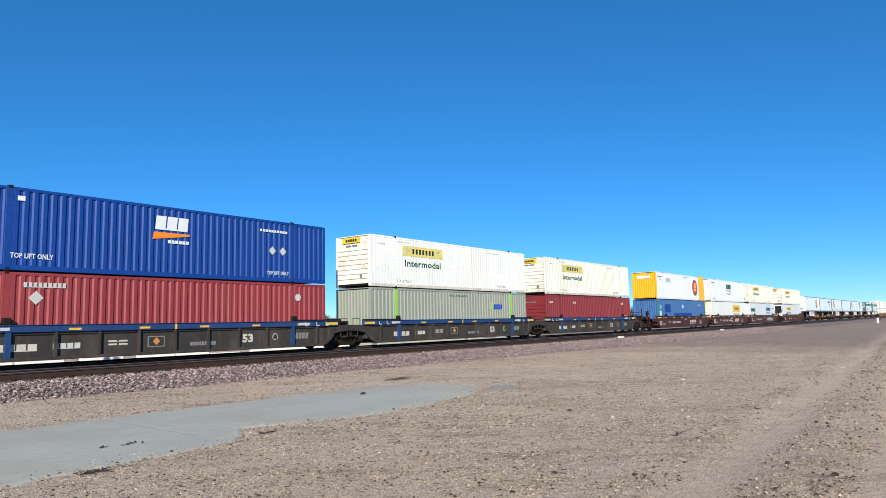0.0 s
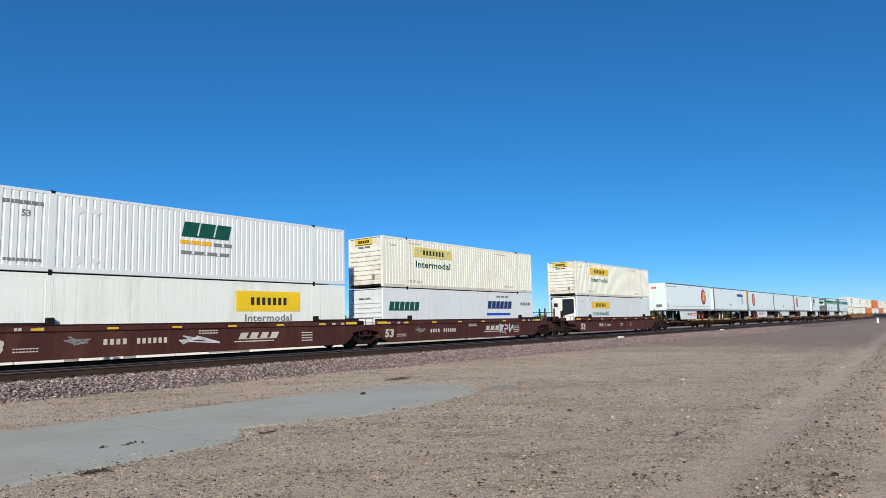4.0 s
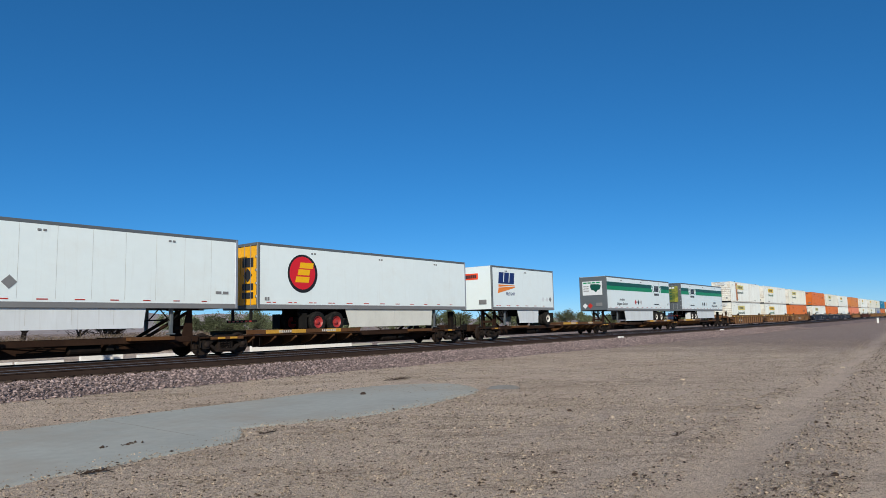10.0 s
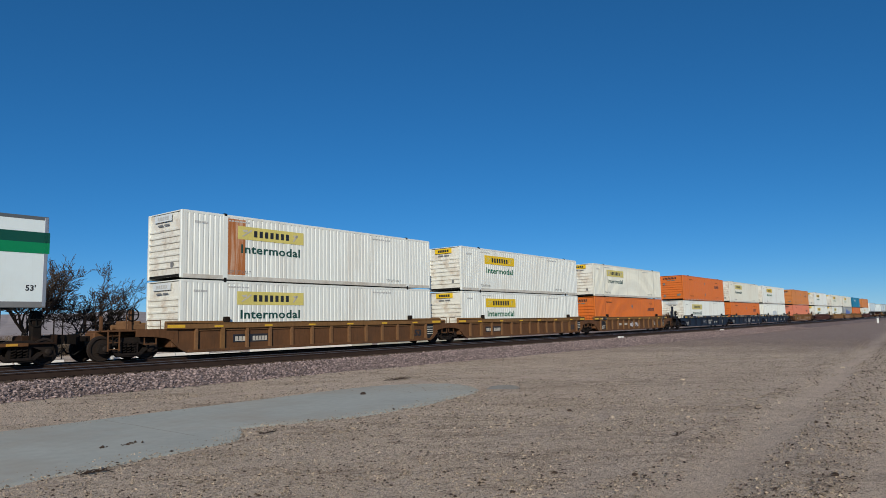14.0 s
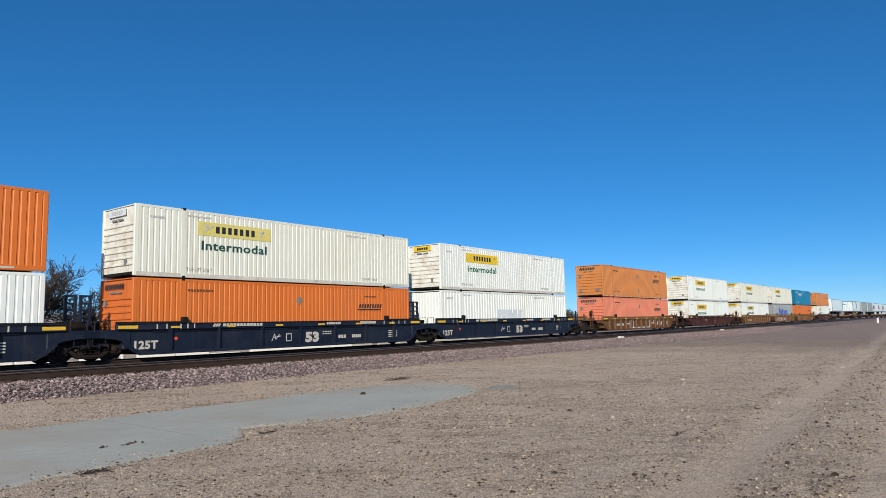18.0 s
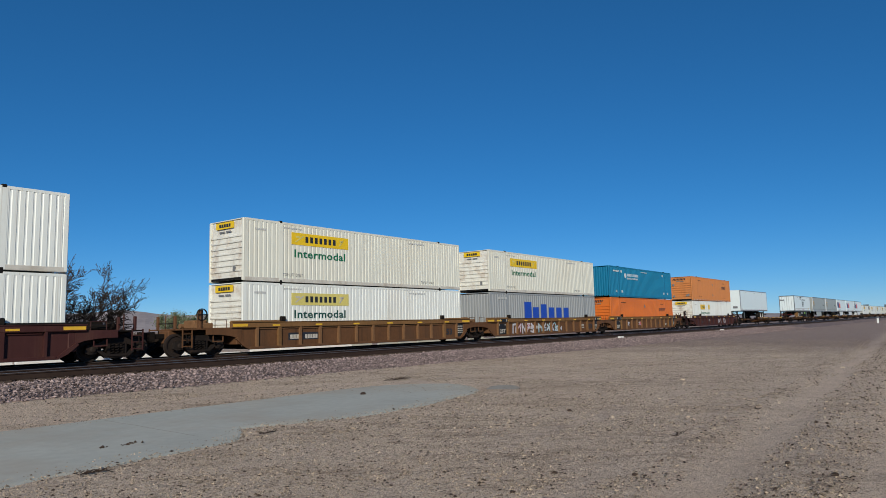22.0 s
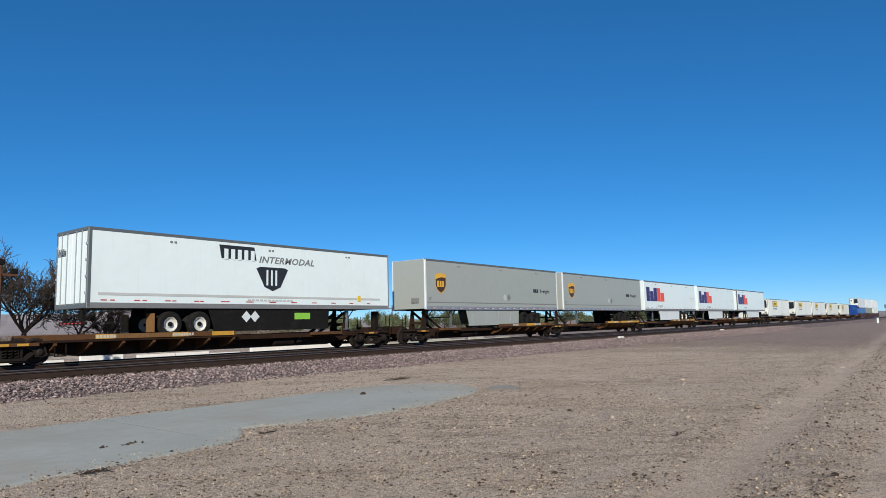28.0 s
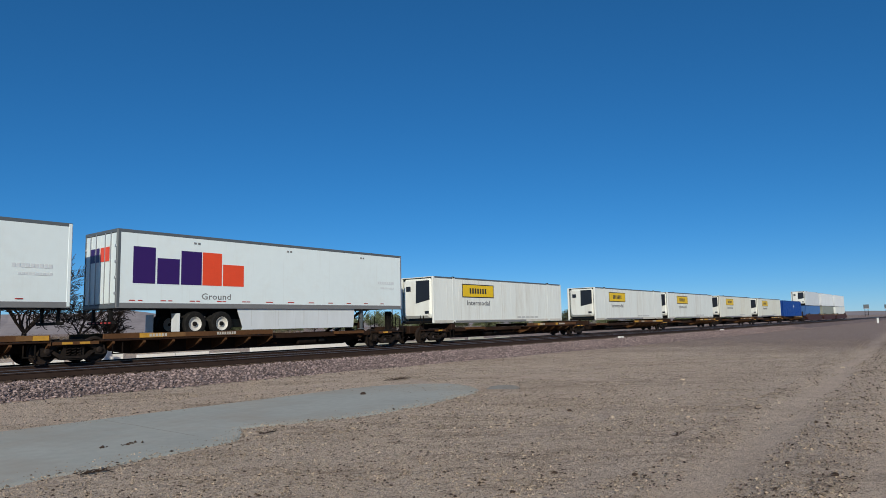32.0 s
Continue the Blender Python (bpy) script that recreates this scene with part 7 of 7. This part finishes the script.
            bars(b, 0, 0, 1.9, 0.05, 6, "redmark", 0, "bumper_dash", 0.5).matrix_basis = Matrix.Translation((sg * 0.045, -0.95 * sg, 0.58)) @ pose(0, 0, 0, 0, 0, 90 * sg)
    nx = s0 if nose == "left" else s0 + length
    way = 1 if nose == "left" else -1
    shared("upper_coupler", ("upper_coupler",), lambda: Mesh().box(-0.9, 0.9, -0.7, 0.7, 1.17, 1.27, 0.02), "underblack", t, (nx + way * 1.1, 0, 0))
    gear = nx + way * (2.9 if length > 10 else 2.0)
    for sy in (-1, 1):
        g = shared("landing_leg", ("landing_leg",), lambda: Mesh().box(-0.07, 0.07, -0.07, 0.07, 0.45, 1.26, 0.015).box(-0.055, 0.055, -0.055, 0.055, 0.16, 0.5).box(-0.14, 0.14, -0.14, 0.14, 0.1, 0.16, 0.02), "darkgrey", t, (gear, sy * 0.95, 0))
        for q in (-0.6, 0.6):
            shared("leg_brace", ("leg_brace", q), lambda: Mesh().tube((0, 0, 0.6), (q, 0, 1.24), 0.025), "underblack", g)
    shared("leg_cross", ("leg_cross",), lambda: Mesh().tube((0, -0.95, 0.7), (0, 0.95, 0.7), 0.03), "underblack", t, (gear, 0, 0))
    for x in axles:
        shared("axle", ("t_axle",), lambda: Mesh().turned([(0.065, -0.9), (0.065, 0.9)], 10), "underblack", t, (s0 + x, 0, 0.515))
        for y in (-1.14, 1.14):
            tyre(t, s0 + x, y, rim)
            tyre(t, s0 + x, y * 0.7, rim)
    mid = s0 + sum(axles) / len(axles)
    shared("slider_frame", ("slider_frame", len(axles)), lambda: Mesh().box(-1.3, 1.3, -0.62, -0.5, 0.85, 1.25).box(-1.3, 1.3, 0.5, 0.62, 0.85, 1.25).box(-0.7, 0.7, -0.5, 0.5, 0.6, 0.8), "underblack", t, (mid, 0, 0))
    for y in (-1.0, 1.0):
        shared("mudflap", ("mudflap",), lambda: Mesh().box(-0.012, 0.012, -0.3, 0.3, 0.22, 0.95), flap, t, (mid + way * (1.35 if len(axles) > 1 else 0.75), y, 0))
    if skirt:
        a, b, zb = skirt
        k = shared("side_skirt", ("skirt", round(b - a, 2), zb), lambda: Mesh().slab([(0.0, z0 - 0.005), (b - a, z0 - 0.005), (b - a - 0.08, zb), (0.3, zb)], -0.015, 0.015).slab([(0.25, zb - 0.12), (b - a - 0.1, zb - 0.12), (b - a - 0.08, zb), (0.3, zb)], -0.02, 0.01), skirt_colour, t, (s0 + a, -1.2, 0), "side fairing panel")
        c = min(2.4, (b - a) * 0.4)
        shared("side_skirt", ("far_skirt", round(b - a, 2), zb), lambda: Mesh().slab([(0.0, z0 - 0.005), (b - a - c, z0 - 0.005), (b - a - c - 0.08, zb), (0.3, zb)], -0.015, 0.015), skirt_colour, t, (s0 + a + (c if nose == "left" else 0), 1.2, 0))
    if skirt and skirt_colour != "underblack":
        for q in range(int((b - a) / 1.5)):
            plate(t, "skirt_seam", s0 + a + 0.75 + 1.5 * q, zb + 0.03, 0.012, z0 - zb - 0.08, "palegrey", -1.2145, thick=0.004)
    box_x = mid + way * -2.3
    shared("spare_carrier", ("spare_carrier",), lambda: Mesh().box(-0.5, 0.5, -0.6, 0.6, 0.72, 0.80, 0.02).box(-0.45, -0.38, -0.6, 0.6, 0.8, 1.25).box(0.38, 0.45, -0.6, 0.6, 0.8, 1.25), "underblack", t, (box_x, 0, 0))
    for d in decals:
        d(t, s0)
    put(t, left + length / 2, DECK)
    return t


TF = -1.306


def round_emblem(x):
    return lambda t, s0: (round_badge(t, s0 + x, 2.83, 0.92, TF), bars(t, s0 + 0.4, 1.52, 0.3, 0.16, 2, "midgrey", TF, "digit_marking", 0.3))


def skirt_words(a, text):
    def f(t, s0):
        bars(t, s0 + a, 0.64, 1.05, 0.24, 5, "dark", -1.222, "name_bar", 0.41, 0.05)
        shared("sign", ("skirt_sign",), lambda: Mesh().slab(disc(0.2, 18), -0.005, 0), "logored", t, (s0 + a + 1.35, -1.222, 0.76))
        words(t, text, s0 + a + 1.7, 0.78, 0.15, "logored", -1.222, 1.45)
        bars(t, s0 + a + 1.7, 0.60, 1.3, 0.08, 8, "redorange", -1.222, "marking", 0.2)
    return f


def emblem_door(t, s0):
    for z, h in ((3.05, 0.42), (2.0, 0.3), (1.62, 0.28)):
        plate(t, "door_sign", 0, 0, 0.8, h, "dark", 0, "black sign on the door").matrix_basis = Matrix.Translation((s0 - 0.012, -0.2, z)) @ pose(0, 0, 0, 0, 0, -90)
    diamond(t, 0, 0, 0.32, "dark", 0, "door_placard").matrix_basis = Matrix.Translation((s0 - 0.012, -0.6, 2.68)) @ pose(0, 0, 0, 0, 0, -90)


def nose_badge(t, s0):
    bars(t, 0, 0, 0.55, 0.2, 4, "redorange", 0, "nose_bar").matrix_basis = Matrix.Translation((s0 - 0.012, 0.2, 3.55)) @ pose(0, 0, 0, 0, 0, -90)
    plate(t, "grey_band", s0 + 0.3, 3.72, 3.2, 0.14, "palegrey", TF)
    plate(t, "grey_band", s0 + 0.3, 1.62, 15.6, 0.07, "palegrey", TF)
    words(t, "53'", s0 + 0.35, 1.72, 0.2, "midgrey", TF)


def blue_sign(t, s0):
    bars(t, s0 + 10.95, 3.15, 2.3, 0.36, 8, "navyvinyl", TF, "name_bar", 0.06)
    plate(t, "name_block", s0 + 13.3, 3.1, 0.7, 0.4, "navyvinyl", TF)
    bars(t, s0 + 13.35, 2.15, 0.5, 0.85, 2, "bluevinyl", TF, "emblem_bar", 0.3)
    bars(t, s0 + 11.0, 2.62, 2.2, 0.09, 8, "palegrey", TF, "marking", 0.2)
    for k, c in ((7.1, "palegrey"), (7.6, "midgrey")):
        diamond(t, s0 + k, 2.0, 0.26, c, TF)


def plain_marks(t, s0):
    for k in range(1, 13):
        plate(t, "seam", s0 + 0.1 + 1.222 * k, 1.45, 0.010, 2.56, "palegrey", TF + 0.004, thick=0.003)
    diamond(t, s0 + 7.2, 2.0, 0.24, "midgrey", TF)
    bars(t, s0 + 15.0, 1.75, 0.7, 0.12, 2, "midgrey", TF, "marking")


def rear_fairing(t, s0):
    """A white panel behind the wheels, a red placard and rows of small marks low on the wall."""
    plate(t, "rear_skirt", s0 + 0.25, 0.42, 1.1, 0.72, "greywhite", -1.2, "short white fairing behind the wheels", 0.02)
    diamond(t, s0 + 9.0, 2.0, 0.22, "redmark", TF)
    plate(t, "placard_band", s0 + 8.86, 1.97, 0.28, 0.06, "greywhite", TF - 0.007)
    bars(t, s0 + 14.0, 1.72, 1.2, 0.08, 8, "palegrey", TF, "marking", 0.25)
    plate(t, "grey_band", s0 + 0.3, 1.60, 15.5, 0.05, "palegrey", TF)


def wedge_pup(t, s0):
    bars(t, s0 + 0.8, 2.95, 2.1, 0.78, 3, "navyvinyl", TF, "name_bar", 0.14, 0.12)
    shared("wedge", ("wedge_p",), lambda: Mesh().slab([(0, 0), (2.2, 0.42), (2.2, 0.52), (0.1, 0.38)], -0.006, 0).slab([(0.1, 0.44), (2.2, 0.58), (2.2, 0.6), (0.1, 0.6)], -0.006, 0), "orangevinyl", t, (s0 + 0.72, TF, 2.28), "orange wedge stripe")
    words(t, "FREIGHT", s0 + 1.75, 2.16, 0.2, "navyvinyl", TF, 1.2, 0.012, 0.2)
    p = plate(t, "nose_sign", 0, 0, 1.15, 0.42, "redorange", 0, "orange sign with dark bars")
    p.matrix_basis = Matrix.Translation((s0 - 0.01, 0.95, 3.25)) @ pose(0, 0, 0, 0, 0, -90)
    bars(p, 0.12, 0.1, 0.9, 0.22, 6, "dark", -0.008, "name_bar", 0.2)
    for x in (6.9, 7.5, 8.0):
        diamond(t, s0 + x, 1.95, 0.2, "midgrey" if x > 7.9 else "greywhite", TF)


def green_stripes(logo):
    def f(t, s0):
        n = 16.1
        for a, b in ((0.1, logo - 1.25), (logo + 1.25, n - 0.05)):
            plate(t, "dark_stripe", s0 + a, 3.37, b - a, 0.36, "darkgreen", TF, "dark green stripe")
            plate(t, "green_stripe", s0 + a, 3.0, b - a, 0.37, "green", TF, "bright green stripe")
        for sg in (-1, 1):
            for col, off in (("darkgreen", 0.0), ("trailer", 0.16)):
                shared("chevron", ("chevron", sg), lambda: Mesh().slab([(0, 0), (sg * 0.42, 0.37), (0, 0.74), (sg * -0.14, 0.74), (sg * 0.28, 0.37), (sg * -0.14, 0)], -0.004, 0), "green" if off == 0 else "trailer", t, (s0 + logo + sg * (0.85 + off), TF - 0.007, 3.0))
        bars(t, s0 + logo - 0.62, 3.07, 1.25, 0.6, 3, "dark", TF, "name_bar", 0.1, 0.1)
        bars(t, s0 + logo - 0.7, 2.68, 1.4, 0.22, 8, "dark", TF, "name_bar", 0.25)
        v = 2.2 if logo > 8 else 11.4
        words(t, "Available", s0 + v + 0.6, 2.06, 0.2, "dark", TF, 1.2, 0.008, 0.25)
        words(t, "Liftgate Service", s0 + v, 1.66, 0.24, "dark", TF, 2.4, 0.01, 0.25)
        words(t, "53'", s0 + 15.35, 1.72, 0.19, "dark", TF)
        d = 6.6 if logo > 8 else 7.8
        for k, c in enumerate(("redmark" if logo > 8 else "dark", "dark", "palegrey")):
            diamond(t, s0 + d + 0.68 * k, 1.95, 0.25, c, TF)
        bars(t, s0 + logo - 0.9, 1.72, 1.5, 0.11, 8, "dark", TF, "marking", 0.2)
    return f


def stripes_nose(t, s0):
    p = plate(t, "nose_poster", 0, 0, 1.9, 1.25, "greywhite", 0, "white poster with a green map shape")
    p.matrix_basis = Matrix.Translation((s0 - 0.01, 1.0, 2.55)) @ pose(0, 0, 0, 0, 0, -90)
    shared("map_shape", ("map_shape",), lambda: Mesh().slab([(0.75, 0.75), (0.85, 0.5), (1.15, 0.4), (1.3, 0.22), (1.45, 0.42), (1.7, 0.5), (1.8, 0.85), (1.6, 0.95), (1.2, 0.98), (0.8, 0.98)], -0.005, 0), "darkgreen", p, (0, -0.008, 0))
    bars(p, 0.1, 1.05, 1.7, 0.12, 4, "green", -0.008, "marking")
    for z in (0.35, 0.55, 0.75):
        bars(p, 0.1, z, 0.55, 0.08, 3, "midgrey", -0.008, "marking")
    for y, c in ((0.8, "greywhite"), (0.3, "redmark")):
        diamond(t, 0, 0, 0.25, c, 0, "nose_placard").matrix_basis = Matrix.Translation((s0 - 0.012, y, 1.6)) @ pose(0, 0, 0, 0, 0, -90)


def stripes_rear(t, s0):
    p = plate(t, "door_poster", 0, 0, 2.0, 1.75, "posterlime", 0, "green and yellow poster on the doors")
    p.matrix_basis = Matrix.Translation((s0 - 0.09, 1.0, 2.15)) @ pose(0, 0, 0, 0, 0, -90)
    bars(p, 0.3, 1.52, 1.4, 0.16, 4, "greywhite", -0.008, "marking")
    for z in (1.2, 0.9, 0.6, 0.3):
        bars(p, 0.15, z, 1.2, 0.14, 5, "darkgreen", -0.008, "marking")


def shield_trailer(t, s0):
    plate(t, "name_shade", s0 + 5.55, 3.3, 1.8, 0.58, "dark", TF, "dark slanting ground of the name bars", lean=-0.12)
    bars(t, s0 + 5.68, 3.26, 1.7, 0.46, 5, "trailer", TF - 0.008, "name_bar", 0.41)
    words(t, "INTERMODAL", s0 + 7.5, 3.22, 0.3, "midgrey", TF, 3.25, 0.01, 0.25)
    sh = shared("shield", ("shield",), lambda: Mesh().slab([(0.45, 0.18), (0.9, 0), (1.35, 0.18), (1.78, 1.0), (1.6, 1.08), (0.2, 1.08), (0.0, 1.0)], -0.006, 0), "dark", t, (s0 + 7.35, TF, 1.95), "dark shield emblem")
    bars(sh, 0.55, 0.25, 0.75, 0.7, 3, "trailer", -0.008, "shield_bar", 0.6)
    plate(t, "grey_band", s0 + 0.4, 1.62, 15.0, 0.1, "palegrey", TF)
    bars(t, s0 + 6.9, 1.48, 2.6, 0.08, 12, "palegrey", TF, "marking")
    plate(t, "yellow_tag", s0 + 13.7, 1.55, 0.22, 0.28, "yellow", TF - 0.008)
    for k in (6.9, 7.35):
        diamond(t, s0 + k, 0.8, 0.25, "greywhite", -1.226)
    plate(t, "round_label", s0 + 9.6, 0.66, 0.95, 0.3, "lime", -1.222)
    bars(t, 0, 0, 0.7, 0.22, 4, "midgrey", 0, "door_bar").matrix_basis = Matrix.Translation((s0 - 0.08, 1.1, 3.2)) @ pose(0, 0, 0, 0, 0, -90)


def brown_shield(t, s0):
    sh = shared("shield", ("shield_b",), lambda: Mesh().slab([(0.55, 0.0), (0.9, 0.2), (1.1, 0.5), (1.1, 1.15), (0.8, 1.24), (0.3, 1.24), (0.0, 1.15), (0.0, 0.5), (0.2, 0.2)], -0.006, 0), "gold", t, (s0 + 0.95, TF, 2.1), "brown and gold shield emblem")
    shared("shield_field", ("shield_c",), lambda: Mesh().slab([(0.55, 0.06), (0.86, 0.23), (1.04, 0.5), (1.04, 0.98), (0.6, 1.0), (0.06, 0.88), (0.06, 0.5), (0.24, 0.23)], -0.005, 0), "brown", sh, (0, -0.007, 0))
    bars(sh, 0.18, 0.42, 0.76, 0.36, 3, "gold", -0.013, "shield_bar", 0.3)
    bars(t, s0 + 12.6, 2.42, 0.75, 0.26, 3, "dark", TF, "name_bar", 0.2)
    words(t, "Freight", s0 + 13.6, 2.42, 0.26, "dark", TF, 1.45, 0.01)
    for k, c in ((8.7, "palegrey"), (9.2, "midgrey")):
        diamond(t, s0 + k, 2.0, 0.25, c, TF)
    words(t, "53'", s0 + 0.3, 1.7, 0.18, "midgrey", TF)
    plate(t, "dark_band", s0 + 0.2, 1.56, 15.8, 0.05, "midgrey", TF)


def colour_blocks(x, faded=True):
    def f(t, s0):
        for a, w, h, col in ((0.0, 0.9, 1.42, "purple"), (0.98, 0.95, 1.02, "purple"), (2.0, 0.93, 1.38, "purple"), (2.97, 0.92, 1.38, "redorange"), (3.95, 1.05, 0.92, "redorange")):
            plate(t, "name_bar", s0 + x + a, 2.1, w, h, col, TF, "large block of colour", thick=0.004)
        words(t, "Ground", s0 + x + 2.95, 1.52, 0.26, "midgrey", TF, 1.4, 0.004)
        bars(t, s0 + 14.2, 2.5, 1.3, 0.14, 9, "greywhite", TF, "faded_bar", 0.2)
        bars(t, s0 + 14.4, 2.25, 1.1, 0.09, 10, "greywhite", TF, "faded_bar", 0.2)
        for a, w, col in ((0.1, 0.75, "purple"), (0.9, 0.75, "redorange")):
            bars(t, 0, 0, w, 0.55, 2, col, 0, "end_bar", 0.12).matrix_basis = Matrix.Translation((s0 - 0.004, 0.9 - a, 2.95)) @ pose(0, 0, 0, 0, 0, -90)
    return f


WT = "white road trailer with "
trailer(-175.3, 16.15, "left", (11.1, 12.4), rim="redrim", skirt=(4.4, 10.4, 0.3), skirt_colour="greywhite", decals=(round_emblem(13.1), skirt_words(7.05, "Household Moving"), nose_badge), posts="trailer", label=WT + "a round red emblem and red wheel rims")
trailer(-157.5, 16.1, "right", (1.95, 3.2), decals=(blue_sign,), label=WT + "a small blue emblem, rear doors facing west")
trailer(-140.35, 16.1, "right", (3.45, 4.72), rim="redrim", end_colour="amber", top="darkgrey", skirt=(5.4, 11.8, 0.3), skirt_colour="greywhite", decals=(round_emblem(3.3), skirt_words(6.4, "Get Time Critical Service!"), emblem_door, rear_fairing), label=WT + "amber doors and a round red emblem")
trailer(-123.1, 16.1, "right", (2.75, 3.95), skirt=(5.5, 12.0, 0.5), skirt_colour="greywhite", decals=(plain_marks,), label="plain white road trailer with panel seams")
trailer(-105.8, 16.0, "right", (3.62, 4.84), rim="redrim", end_colour="amber", skirt=(5.5, 12.6, 0.35), decals=(round_emblem(2.62), emblem_door), label=WT + "amber doors and a round red emblem")
trailer(-86.66, 8.6, "left", (7.65,), skirt=(3.3, 6.3, 0.35), skirt_colour="greywhite", decals=(wedge_pup,), label="short white trailer with navy bars and an orange wedge")
trailer(-68.05, 16.15, "left", (12.1, 13.45), end_colour="darkgrey", skirt=(4.0, 11.3, 0.3), skirt_colour="greywhite", tall=4.23, decals=(green_stripes(12.3), stripes_nose), label=WT + "two green stripes and a dark grey nose")
trailer(-47.9, 16.0, "right", (3.65, 4.87), end_colour="darkgrey", skirt=(5.6, 12.6, 0.4), skirt_colour="greywhite", flap="greywhite", tall=4.28, decals=(green_stripes(4.0), stripes_rear), label=WT + "green stripes and a door poster")
trailer(229.9, 16.15, "left", (11.3, 12.7), top="alu", decals=(), label="plain white road trailer without markings")
trailer(268.8, 16.15, "right", (3.3, 4.6), skirt=(5.0, 11.8, 0.3), skirt_colour="underblack", flap="rustchord", tall=4.12, decals=(shield_trailer,), label=WT + "a dark shield emblem and black side boxes")
trailer(288.3, 16.3, "left", (11.35, 12.75), skin="trailergrey", rail="alu", rim="underblack", skirt=(4.2, 10.6, 0.25), skirt_colour="trailergrey", posts="greywhite", tall=4.16, decals=(brown_shield,), label="pale grey road trailer with a brown shield emblem")
trailer(305.7, 16.3, "left", (11.35, 12.75), skin="trailergrey", rail="alu", rim="underblack", posts="greywhite", tall=4.16, decals=(brown_shield,), label="pale grey road trailer with a brown shield emblem")
trailer(323.0, 16.1, "left", (11.1, 12.45), skirt=(4.2, 10.4, 0.3), skirt_colour="greywhite", posts="trailer", decals=(colour_blocks(0.65),), label=WT + "large purple and orange bars")
trailer(340.15, 16.1, "left", (11.1, 12.45), skirt=(4.2, 10.4, 0.3), skirt_colour="greywhite", posts="trailer", decals=(colour_blocks(0.65),), label=WT + "large purple and orange bars")
trailer(358.05, 16.15, "right", (3.32, 4.58), skirt=(5.35, 12.5, 0.35), skirt_colour="greywhite", flap="greywhite", decals=(colour_blocks(0.62),), label=WT + "large purple and orange bars")


# ---------------------------------------------------------------- the rolling train
def gone(t):
    """How far the train has rolled at t seconds, counted from the 16th second."""
    u = t - 16
    return 20.797 * u + 0.03465 * u * u + 0.0000953 * u ** 3


def motions():
    times = [0, 4, 8, 12, 16, 20, 24, 28, 32]
    for ob, s, z in MOVING:
        walk(ob, [(t, pose(s - gone(t), YC, z)) for t in times])


motions()
